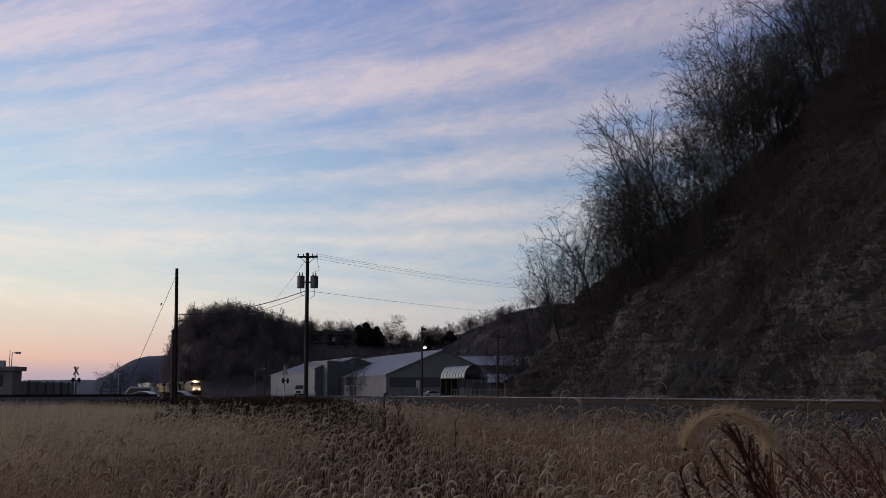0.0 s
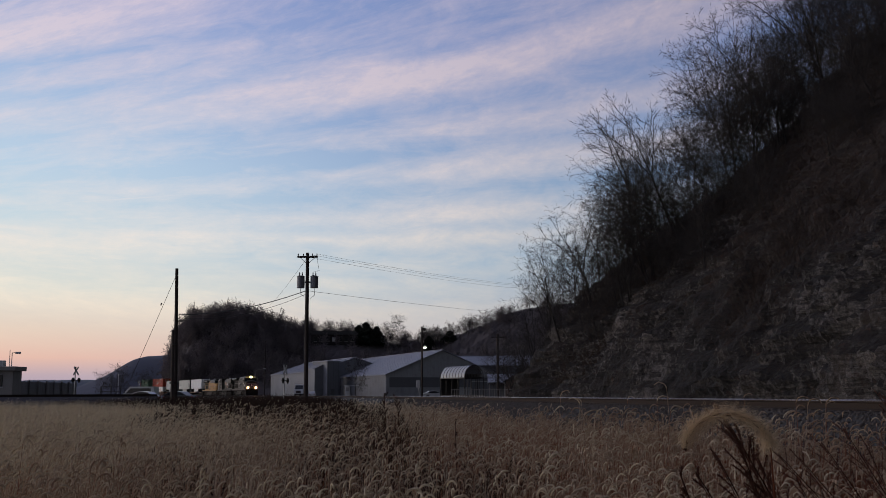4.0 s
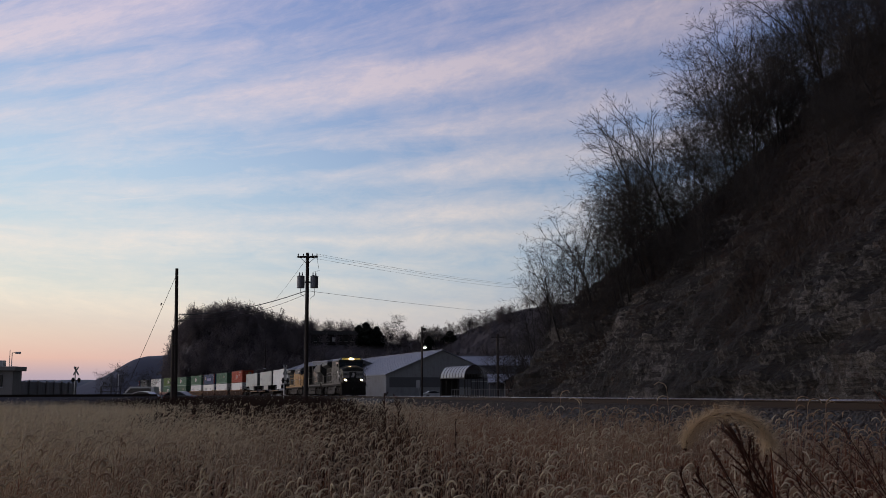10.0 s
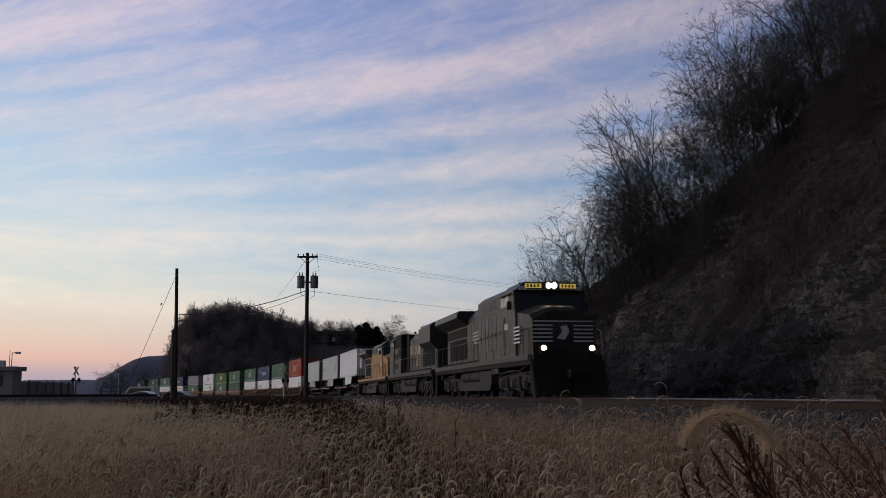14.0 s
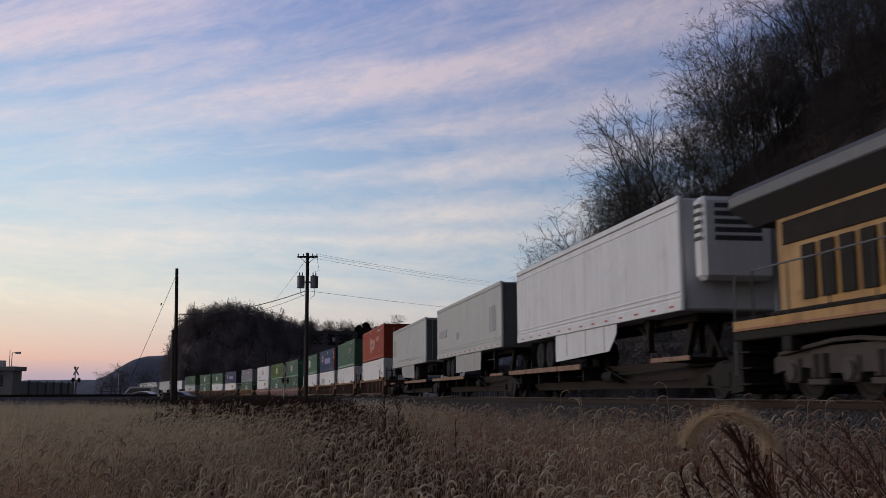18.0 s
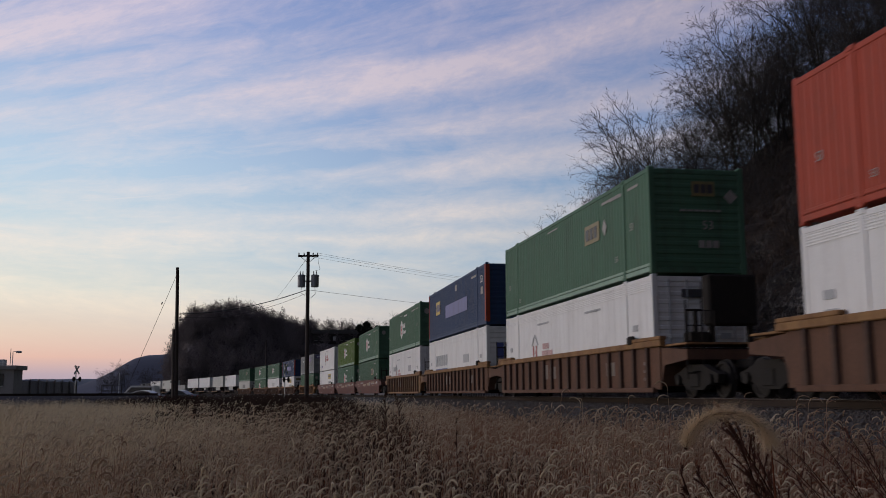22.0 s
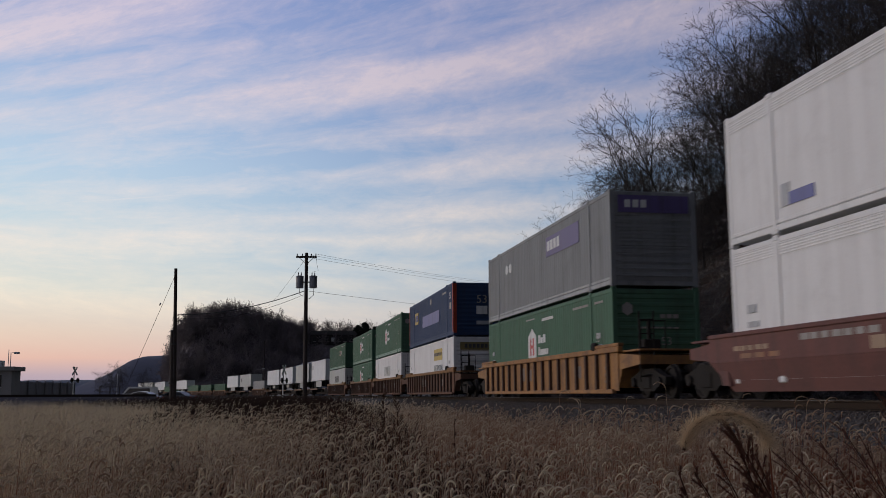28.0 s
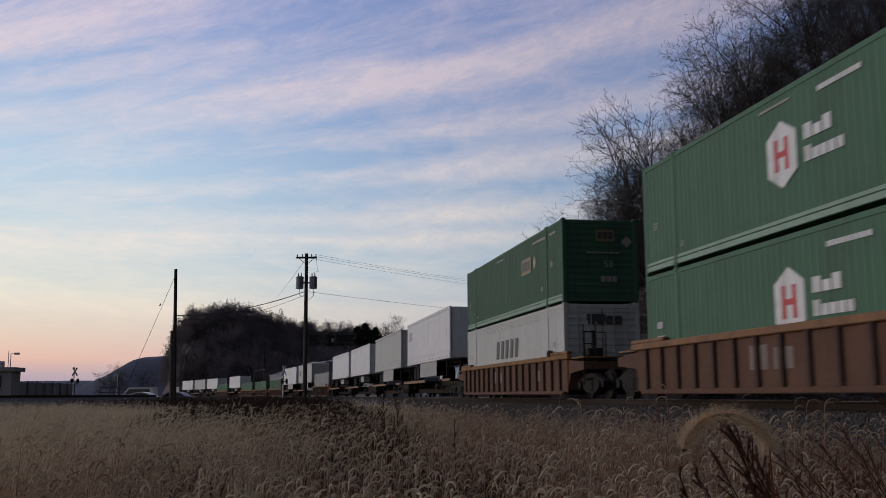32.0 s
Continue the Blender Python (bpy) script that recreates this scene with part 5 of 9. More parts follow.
def locomotive(u, label, body, roof, sill, trucks, stripes=None, reverse=False, lit=False, wing="big", rail_mat=None):
    """A six-axle diesel locomotive, 22 m long: low nose, wide cab, long narrow hood with a flared radiator at its tail."""
    ob = thing("locomotive", label, "locomotive", "locomotives of the train")
    rail_mat = rail_mat or body
    Z = 1.62
    part("frame", Geo().box(-10.6, 10.6, -1.48, 1.48, 1.22, Z, 0.03), UNDER, ob)
    for y in (-1.5, 1.5):
        part("side_sill", Geo().box(-10.5, 10.4, -0.02, 0.02, 1.42, Z + 0.01, 0.008), sill, ob, "", pose(0, y, 0))
    # fuel tank with air reservoirs above it
    part("fuel_tank", Geo().prism([(-3.9, 0.55), (-3.7, 0.3), (3.2, 0.3), (3.6, 0.62), (3.6, 1.18), (1.3, 1.18), (1.2, 0.72), (-3.9, 0.72)], -1.38, 1.38), trucks, ob, "long fuel tank under the frame")
    part("tank_top", Geo().box(-3.6, 3.4, -0.85, 0.85, 0.722, 1.22), UNDER, ob)
    for x0, x1 in ((-3.6, -1.35), (-1.2, 1.05)):
        part("air_reservoir", Geo().tube([(x0, -1.12, 0.98), (x0 + 0.08, -1.12, 0.98), (x1 - 0.08, -1.12, 0.98), (x1, -1.12, 0.98)], [0.16, 0.25, 0.25, 0.16], 14), trucks, ob, "round air tank")
    part("battery_box", Geo().box(-2.9, -1.7, -1.46, -1.0, 1.25, 1.60, 0.03) if wing == "small" else Geo().box(4.0, 5.2, -1.46, -1.1, 1.0, 1.24, 0.03), DULLSILL, ob)
    loco_truck(ob, 6.75, trucks)
    loco_truck(ob, -6.75, trucks)
    # ends
    for k in (1, -1):
        m = pose(0, 0, 0, 0, 0, 0 if k > 0 else 180)
        spart("pilot", "pl", lambda: Geo().prism([(10.35, 0.18), (10.95, 0.12), (10.75, 0.9), (10.62, 1.62), (10.35, 1.62)], -1.42, 1.42), UNDER, ob, "black steel pilot plate", m)
        spart("coupler", "cp", lambda: Geo().box(10.7, 11.25, -0.14, 0.14, 0.72, 1.0, 0.04).box(11.1, 11.35, -0.2, 0.2, 0.68, 1.04, 0.06), STEEL, ob, "", m)
        for y in (-1.2, 1.2):
            for i in range(4):
                spart("step", "st", lambda: Geo().box(9.95, 10.5, -0.26, 0.26, 0, 0.04, 0.01), UNDER, ob, "", m @ pose(0, y * 1.0, 0.3 + i * 0.33))
            spart("grab_iron", "gi", lambda: Geo().tube([(10.55, 0, 0.5), (10.58, 0, 1.6), (10.5, 0, 2.55), (10.4, 0, 2.6)], 0.02, 6), rail_mat, ob, "", m @ pose(0, y * 1.2, 0))
    # nose
    nose = Geo()
    rings = []
    for x, hw, top in ((8.35, 1.42, 3.48), (9.1, 1.41, 3.40), (9.85, 1.30, 3.28), (9.98, 1.22, 3.12)):
        rings.append([(x, -hw, Z), (x, hw, Z), (x, hw, top - 0.12), (x, hw * 0.42, top + 0.2), (x, -hw * 0.42, top + 0.2), (x, -hw, top - 0.12)])
    nose.sweep(rings)
    nose_ob = part("nose", nose, body, ob, "low wide nose")
    part("nose_door", Geo().box(9.975, 10.0, -0.33, 0.33, Z + 0.12, 2.82, 0.02), body, nose_ob)
    # cab
    cab = Geo()
    cab.prism([(5.95, Z), (8.42, Z), (8.42, 3.3), (8.342, 3.62), (5.95, 3.62)], -1.49, 1.49)
    cab_ob = part("cab", cab, body, ob, "wide crew cab")
    band = SLATE if stripes == "yellow" else body
    part("cab_upper", Geo().prism([(5.95, 3.621), (8.342, 3.621), (8.18, 4.28), (5.95, 4.28)], -1.49, 1.49), band, cab_ob)
    top = Geo()
    top.sweep([[(x, y * k, z) for y, z in ((-1.49, 4.282), (1.49, 4.282), (1.1, 4.62), (-1.1, 4.62))] for x, k in ((5.9, 1.0), (7.9, 1.0), (8.3, 0.97))])
    part("cab_roof", top, roof, ob, "sloping cab roof")
    # slanted windscreen panes
    for y0, y1 in ((-1.36, -0.70), (-0.67, -0.02), (0.02, 0.67), (0.70, 1.36)):
        g = Geo()
        a, b = Vector((8.405, 0, 3.42)), Vector((8.232, 0, 4.12))
        n = Vector((0.97, 0, 0.24)) * 0.02
        g.add([(a.x + n.x, y0, a.z), (a.x + n.x, y1, a.z), (b.x + n.x, y1, b.z), (b.x + n.x, y0, b.z), (a.x - 0.03, y0, a.z), (a.x - 0.03, y1, a.z), (b.x - 0.03, y1, b.z), (b.x - 0.03, y0, b.z)],
              [(0, 1, 2, 3), (4, 7, 6, 5), (0, 4, 5, 1), (1, 5, 6, 2), (2, 6, 7, 3), (3, 7, 4, 0)])
        part("windscreen", g, GLASS, cab_ob)
    for x0, x1, mat in ((6.0, 6.42, BRIGHTGLASS if stripes == "yellow" else GLASS), (6.46, 6.96, GLASS), (7.0, 7.34, BRIGHTGLASS)):
        for y in (-1.492, 1.492):
            part("side_window", Geo().box(x0, x1, y - 0.012, y + 0.012, 3.70, 4.20, 0.008), mat, cab_ob)
            part("window_frame", Geo().box(x0 - 0.04, x1 + 0.04, y - 0.008, y + 0.008, 3.66, 3.698, 0.004), roof, cab_ob)
    part("sun_visor", Geo().box(6.1, 7.95, -1.62, -1.49, 4.14, 4.18, 0.01), roof, cab_ob)
    for x0 in (6.1, 6.95):
        vent = part("cab_vent", Geo().box(x0, x0 + 0.68, -1.496, -1.486, 1.85, 2.55, 0.003), DARKMARK, cab_ob, "louvred vent")
        for i in range(9):
            part("louvre", shared(("louvre", body.name, x0), lambda: Geo().box(x0 + 0.03, x0 + 0.65, -1.512, -1.4965, 0, 0.042, 0.004)), body, vent, "", pose(0, 0, 1.88 + i * 0.074))
    for y in (-1, 1):
        part("cab_door", Geo().box(6.05, 6.62, y * 1.5 - 0.012, y * 1.5 + 0.012, Z + 0.1, 3.3, 0.008), body, cab_ob)
        part("mirror", Geo().box(7.95, 8.0, y * 1.62 - 0.1, y * 1.62 + 0.1, 3.5, 3.85, 0.02), roof, cab_ob)
        part("cab_grab", Geo().tube([(6.75, y * 1.53, 2.0), (6.75, y * 1.56, 2.1), (6.75, y * 1.56, 3.1), (6.75, y * 1.53, 3.2)], 0.014, 5), rail_mat, cab_ob)
        part("nose_grab", Geo().tube([(9.1, y * 1.43, 1.75), (9.1, y * 1.47, 1.85), (9.1, y * 1.47, 2.9)], 0.014, 5), rail_mat, nose_ob)
    for x in (-4.1, -2.2, -0.1, 2.0):
        part("hood_seam", Geo().box(x - 0.015, x + 0.015, -0.935, -0.915, 3.72, 3.98, 0.004), UNDER, ob)
    part("walkway_pipe", Geo().tube([(-9.2, -1.3, Z + 0.08), (2.8, -1.3, Z + 0.08)], 0.05, 6), UNDER, ob)
    for x in (-8.6, -4.9, 4.2):
        part("sill_bracket", Geo().box(x, x + 0.35, -1.47, -1.2, 0.95, 1.22, 0.02), UNDER, ob)
    part("brake_cable", Geo().tube([(4.0, -1.35, 1.2), (5.2, -1.4, 1.0), (8.6, -1.4, 1.05), (9.6, -1.35, 1.2)], 0.03, 5), UNDER, ob)
    # hood
    part("hood", Geo().prism([(-0.92, Z), (0.92, Z), (0.92, 3.98), (0.62, 4.32), (-0.62, 4.32), (-0.92, 3.98)], -5.95, 9.55, pose(0, 0, 0, 0, 0, 90)), body, ob, "long narrow engine hood")
    part("hood_top", Geo().box(-9.4, 5.9, -0.60, 0.60, 4.322, 4.40, 0.02), roof, ob)
    for i in range(6 if wing == "big" else 9):
        x = (-3.5 if wing == "big" else -5.2) + i * 0.78
        d = spart("hood_door", "hd", lambda: Geo().box(0.03, 0.75, -0.945, -0.92, Z + 0.15, 3.7, 0.01), body, ob, "", pose(x, 0, 0))
        spart("latch", "la", lambda: Geo().box(0.62, 0.70, -0.965, -0.945, 2.5, 2.66, 0.008), STEEL, d)
    # the wide section between cab and engine hood
    if wing == "big":
        wide = part("equipment_bay", Geo().box(1.25, 5.94, -1.45, 1.45, Z, 3.62, 0.02), body, ob, "wide equipment bay behind the cab")
        upper = part("bay_upper", Geo().prism([(-1.45, 3.622), (1.45, 3.622), (1.45, 4.30), (1.15, 4.54), (-1.15, 4.54), (-1.45, 4.30)], -5.94, -1.25, pose(0, 0, 0, 0, 0, 90)), band, ob, "upper band of the equipment bay with dark openings")
        for x0, x1 in ((2.08, 2.95), (3.4, 4.1), (4.2, 4.92)):
            g = part("intake_grille", Geo().box(x0, x1, -1.462, -1.446, 3.74, 4.24, 0.006), DARKMARK, upper)
            for i in range(5):
                part("grille_slat", shared(("bayslat", round(x1 - x0, 2)), lambda: Geo().box(0.03, x1 - x0 - 0.03, -1.472, -1.4625, 0, 0.03, 0.003)), UNDER, g, "", pose(x0, 0, 3.78 + i * 0.09))
        for x0, x1, dark in ((1.45, 1.95, 1), (2.05, 2.85, 0), (2.95, 3.4, 1), (3.55, 4.15, 0), (4.25, 5.0, 0), (5.1, 5.85, 0)):
            d = part("bay_door", Geo().box(x0, x1, -1.466, -1.446, 2.0, 3.5, 0.008), DARKMARK if dark and stripes == "white" else body, wide)
            part("door_handle", Geo().box(x1 - 0.1, x1 - 0.05, -1.486, -1.4665, 2.6, 2.78, 0.006), STEEL, d)
        part("bay_grab", Geo().tube([(1.3, -1.5, 1.75), (1.3, -1.53, 2.5), (1.6, -1.53, 2.62), (5.6, -1.53, 2.72)], 0.016, 5), rail_mat, ob)
    else:
        wide = part("equipment_bay", Geo().box(3.12, 6.62, -1.45, 1.45, Z, 3.55, 0.02), body, ob, "wide equipment bay with black grilles")
        for x0, x1, z0, z1 in ((4.76, 6.5, 2.73, 3.2), (4.76, 6.5, 2.06, 2.42), (3.25, 4.5, 2.77, 3.48)):
            g = part("bay_grille", Geo().box(x0, x1, -1.462, -1.446, z0, z1, 0.006), UNDER, wide, "black air grille")
            for i in range(4):
                zz = z0 + (z1 - z0) * (i + 0.5) / 4
                part("grille_slat", Geo().box(x0 + 0.03, x1 - 0.03, -1.472, -1.4625, zz - 0.008, zz + 0.008), DARKMARK, g)
        part("brake_housing", Geo().box(3.45, 6.62, -1.40, 1.40, 3.552, 4.46, 0.06), UNDER, ob, "black intake housing behind the cab")
        part("housing_cap", Geo().box(3.4, 6.62, -1.42, 1.42, 4.462, 4.54, 0.02), DULLSILL, ob)
        part("blower_recess", Geo().box(1.9, 3.11, -1.0, 1.0, 1.8, 4.40, 0.03), UNDER, ob, "black blower recess")
    part("exhaust_stack", Geo().box(0.2, 1.5, -0.34, 0.34, 4.40, 4.62, 0.03), UNDER, ob)
    for x in (-1.2, 2.3):
        part("roof_hatch", Geo().box(x - 0.6, x + 0.6, -0.5, 0.5, 4.40, 4.47, 0.02), roof, ob)
    # radiator wings
    if wing == "big":
        poly = [(-0.93, 3.68), (-1.5, 4.06), (-1.5, 4.30), (-1.38, 4.42), (1.38, 4.42), (1.5, 4.30), (1.5, 4.06), (0.93, 3.68)]
        part("radiator_wing", Geo().prism(poly, 3.7, 10.5, pose(0, 0, 0, 0, 0, 90)), LOCOGREY if stripes == "yellow" else body, ob, "long overhanging radiator wings at the tail")
        for y in (-1.505, 1.505):
            part("wing_edge", Geo().box(-10.45, -3.75, y - 0.012, y + 0.012, 4.08, 4.28, 0.004), SLATE, ob)
    else:
        poly = [(-0.93, 2.9), (-1.4, 3.35), (-1.4, 4.3), (-1.1, 4.55), (1.1, 4.55), (1.4, 4.3), (1.4, 3.35), (0.93, 2.9)]
        part("radiator_wing", Geo().prism(poly, 5.2, 9.6, pose(0, 0, 0, 0, 0, 90)), body, ob, "flared radiator section at the tail")
    for i in range(7):
        part("radiator_louvre", Geo().box(-8.6 + i * 0.66, -8.1 + i * 0.66, -0.965, -0.935, 1.95, 3.02, 0.01), UNDER, ob)
    part("radiator_intake", Geo().box(-9.3, -4.0, -0.955, -0.93, 3.12, 3.6, 0.01), UNDER, ob, "black band along the hood below the radiator wing")
    part("horn", Geo().tube([(3.0, -0.3, 4.62), (3.5, -0.3, 4.66), (3.62, -0.3, 4.67)], [0.03, 0.05, 0.1], 8), UNDER, ob)
    for y in (-1.45, 1.45):
        railing(ob, -9.7, 5.8, y, Z, rail_mat, 12)
    railing(ob, 8.7, 10.3, -1.45, Z, rail_mat, 3)
    # lamps and number boards over the windscreen
    housing = part("lamp_housing", Geo().box(8.1, 8.40, -1.05, 1.05, 4.30, 4.60, 0.04), roof, ob)
    for y in (-0.72, 0.72):
        part("number_board", Geo().box(8.40, 8.425, y - 0.34, y + 0.34, 4.36, 4.54, 0.01), BOARD if lit else DARKMARK, housing, "lit yellow number board" if lit else "")
    for y in (-0.11, 0.11):
        part("headlight", Geo().lathe([(0.02, 0.0), (0.105, 0.0), (0.108, 0.10), (0.02, 0.101)], 12, pose(8.40, y, 4.45, 0, 90, 0)), LAMP if lit else GLASS, housing, "bright headlight" if lit else "")
    part("lamp_visor", Geo().box(8.40, 8.66, -0.32, 0.32, 4.315, 4.33, 0.004), roof, housing)
    for y in (-0.11, 0.11):
        part("lamp_bezel", Geo().tube([(8.40, y, 4.45), (8.56, y, 4.45)], 0.112, 12, False), UNDER, housing)
    for y in (-0.95, 0.95):
        part("lamp_bezel", Geo().tube([(10.48, y, 1.86), (10.64, y, 1.86)], 0.1, 12, False), UNDER, ob)
        part("ditch_light", Geo().lathe([(0.02, 0.0), (0.085, 0.0), (0.09, 0.05), (0.02, 0.051)], 12, pose(10.5, y, 1.86, 0, 90, 0)), DITCH if lit else GLASS, ob, "glowing ditch light" if lit else "")
        part("lamp_bracket", Geo().box(10.3, 10.5, y - 0.11, y + 0.11, 1.62, 1.97, 0.02), UNDER, ob)
    if stripes == "white":
        for i in range(5):
            for y0, y1 in ((-1.2, -0.42), (0.42, 1.2)):
                part("nose_stripe", Geo().box(9.99, 10.005, y0, y1, 2.12 + i * 0.15, 2.18 + i * 0.15), MARK, nose_ob)
            part("nose_stripe", Geo().box(8.2, 9.1, -1.503, -1.405, 2.12 + i * 0.15, 2.18 + i * 0.15), MARK, nose_ob)
        part("nose_stripe", Geo().box(9.99, 10.004, -1.2, 1.2, 2.89, 2.94), MARK, nose_ob)
        for y in (-1, 1):
            part("corner_grab", Geo().tube([(10.62, y * 1.36, 0.55), (10.64, y * 1.38, 1.5), (10.45, y * 1.36, 2.5), (10.15, y * 1.3, 2.62)], 0.02, 6), TANMARK, ob, "pale bent corner handrail")
            for i in range(4):
                part("step_edge", Geo().box(10.5, 10.51, y * 1.2 - 0.2, y * 1.2 + 0.2, 0.30 + i * 0.33, 0.338 + i * 0.33), MARK, ob, "white step edge")
            part("snow_plough", Geo().prism([(10.6, 0.10), (11.05, 0.10), (10.9, 0.62), (10.6, 0.62)], -1.38 if y < 0 else 0.12, -0.12 if y < 0 else 1.38), UNDER, ob)
        for y in (-0.75, -0.6, -0.45, 0.45, 0.6, 0.75):
            part("brake_hose", Geo().tube([(10.7, y, 1.05), (10.95, y, 0.85), (10.98, y, 0.5)], 0.025, 6), UNDER, ob)
        part("nose_emblem", Geo().prism([(-0.25, 2.25), (0.05, 2.2), (0.25, 2.5), (0.15, 2.78), (-0.1, 2.72), (-0.05, 2.5)], -10.008, -9.998, pose(0, 0, 0, 0, 0, 90)), MARK, nose_ob)
        for i in range(4):
            decal(ob, DIMMARK, -2.4, -0.4, 2.62 + i * 0.17, 2.70 + i * 0.17, -0.958, "hood_stripe")
        part("hood_emblem", Geo().prism([(-0.25, 2.55), (0.25, 2.5), (0.65, 2.9), (0.5, 3.35), (0.05, 3.25), (0.1, 2.95)], -0.96, -0.948), MARK, ob)
        # the roof brow's reflection of the sky, painted pale grey
        part("brow", Geo().prism([(8.2, 4.285), (8.395, 4.285), (8.395, 4.30), (8.2, 4.60)], -1.3, 1.3), GREYMARK, ob, "brow over the windscreen with sky reflection in its pale colour")
        for i in range(4):
            decal(cab_ob, MARK, 6.3 + i * 0.24, 6.46 + i * 0.24, 2.75, 3.02, -1.502)
    if stripes == "white_orange":
        for i in range(5):
            decal(ob, DIMMARK if i % 2 else TANMARK, 0.6, 1.75, 2.95 + i * 0.14, 3.03 + i * 0.14, -0.958, "hood_stripe")
            decal(ob, RUSTMARK, -0.45 + 0.1 * i, 0.55, 2.95 + i * 0.14, 3.03 + i * 0.14, -0.958, "hood_stripe")
        part("hood_emblem", Geo().prism([(-0.5, 2.85), (-1.1, 2.85), (-1.5, 3.2), (-1.3, 3.55), (-0.8, 3.45), (-0.95, 3.15)], -0.962, -0.948), TANMARK, ob)
        part("hood_emblem", Geo().prism([(-1.7, 2.85), (-2.9, 2.85), (-3.0, 3.5), (-2.2, 3.5), (-2.0, 3.2)], -0.962, -0.948), DIMMARK, ob)
        for i in range(4):
            decal(ob, RUSTMARK if i % 2 else TANMARK, -2.8 + 0.15 * (i % 2), -0.9 - 0.2 * (i % 3), 2.1 + i * 0.17, 2.2 + i * 0.17, -0.958, "hood_stripe")
        for i in range(3):
            decal(cab_ob, TANMARK, 6.9 + i * 0.24, 7.06 + i * 0.24, 2.85, 3.08, -1.502)
        for i in range(3):
            part("nose_stripe", Geo().box(8.6, 9.15, -1.435, -1.41, 2.3 + i * 0.2, 2.38 + i * 0.2), TANMARK, nose_ob)
    if stripes == "yellow":
        for y in (-1.523, 1.523):
            part("sill_stripe", Geo().box(-10.4, 10.3, y - 0.004, y + 0.004, 1.44, 1.47), FLAGRED, ob)
        # a waving flag on the hood, and wing-like bands on the nose
        def wave(x):
            return 0.09 * math.sin(x * 3.4) + 0.12 * x
        for i in range(7):
            z, x1 = 1.98 + i * 0.215, (0.35 if i < 4 else -0.95)
            top, low = [], []
            for j in range(9):
                x = -2.85 + (x1 + 2.85) * j / 8
                low.append((x, z + wave(x)))
                top.append((x, z + 0.215 + wave(x)))
            part("flag_stripe", Geo().prism(low + top[::-1], -0.962, -0.948), FLAGRED if i % 2 == 0 else FLAGWHITE, ob)
        xs = [-0.94 + 1.29 * j / 6 for j in range(7)]
        part("flag_field", Geo().prism([(x, 2.845 + wave(x)) for x in xs] + [(x, 3.5 + wave(x)) for x in xs[::-1]], -0.962, -0.948), FLAGBLUE, ob, "dark field of a faded painted flag")
        for i in range(4):
            k = 1.0 - i * 0.16
            part("nose_band", Geo().box(9.992, 10.008, -1.15 * k, 1.15 * k, 2.62 - i * 0.16, 2.72 - i * 0.16), BLUEMARK if i % 2 == 0 else DIMMARK, nose_ob)
        plate = part("number_plate_bar", Geo().box(9.99, 10.01, -0.55, 0.15, 2.84, 3.06), DARKMARK, nose_ob)
        for i in range(4):
            part("plate_bar", Geo().box(10.011, 10.016, -0.48 + i * 0.15, -0.38 + i * 0.15, 2.89, 3.01), DIMMARK, plate)
        decal(cab_ob, GREYMARK, 7.75, 8.2, 2.45, 2.75, -1.502)
        decal(cab_ob, PINKMARK, 6.1, 7.2, 2.85, 3.3, -1.494)
    if lit:
        for y in (-0.72, 0.72):
            for i in range(4):
                part("board_numeral", Geo().box(8.426, 8.43, y - 0.27 + i * 0.145, y - 0.19 + i * 0.145, 4.39, 4.51), DARKMARK, housing)
    if wing == "small":
        for o in ob.children:
            if o.name.split(".")[0] in ("cab", "cab_roof", "nose", "lamp_housing"):
                o.matrix_local = pose(0.68, 0, 0)
    if reverse:
        mirror_sides(ob)
    MOVERS.append((ob, u, -6.75 if reverse else 6.75, 0.0))
    return ob


locomotive(8.25, "black diesel locomotive with white nose stripes and lit headlights", LOCOBLACK, LOCOBLACK, DULLSILL, DARKTRUCK, "white", lit=True)
locomotive(30.9, "black diesel locomotive coupled tail first, with faded white hood stripes", LOCOBLACK, LOCOBLACK, DULLSILL, DARKTRUCK, "white_orange", reverse=True, wing="small")
locomotive(53.6, "yellow diesel locomotive with grey roof and a painted flag", LOCOYELLOW, LOCOGREY, LOCOYELLOW, TRUCKGREY, "yellow", rail_mat=SLATE)

# road trailers behind the locomotives
make_trailer(67.2, TRAILERWHITE, "white refrigerated road trailer riding on a spine car", reefer=True, ribs=1.22)
make_trailer(86.1, CREAM, "dull white road trailer with faded grey panels on a spine car", end_mat=SHADEDEND, marks=((FADED, 5.74, 6.94, 0.8, 1.95), (FADED, -7.4, -5.1, 1.2, 1.6), (FADED, -2.2, -1.9, 0.9, 1.25), (FADED, -1.7, -1.4, 0.9, 1.25)))
make_trailer(106.6, CREAM, "dull white road trailer riding doors first on a spine car", backward=True, end_mat=SHADEDEND, marks=((FADED, 6.1, 7.4, 0.9, 2.1), (MARK, -1.75, -1.45, 1.5, 1.7), (MARK, 0.5, 0.8, 1.2, 1.45), (MARK, 0.1, 0.35, 1.22, 1.47)))
for u, a, b, back in ((67.2, True, True, False), (86.1, False, True, False), (106.6, True, False, True)):
    spine_car(u, a, b, back)


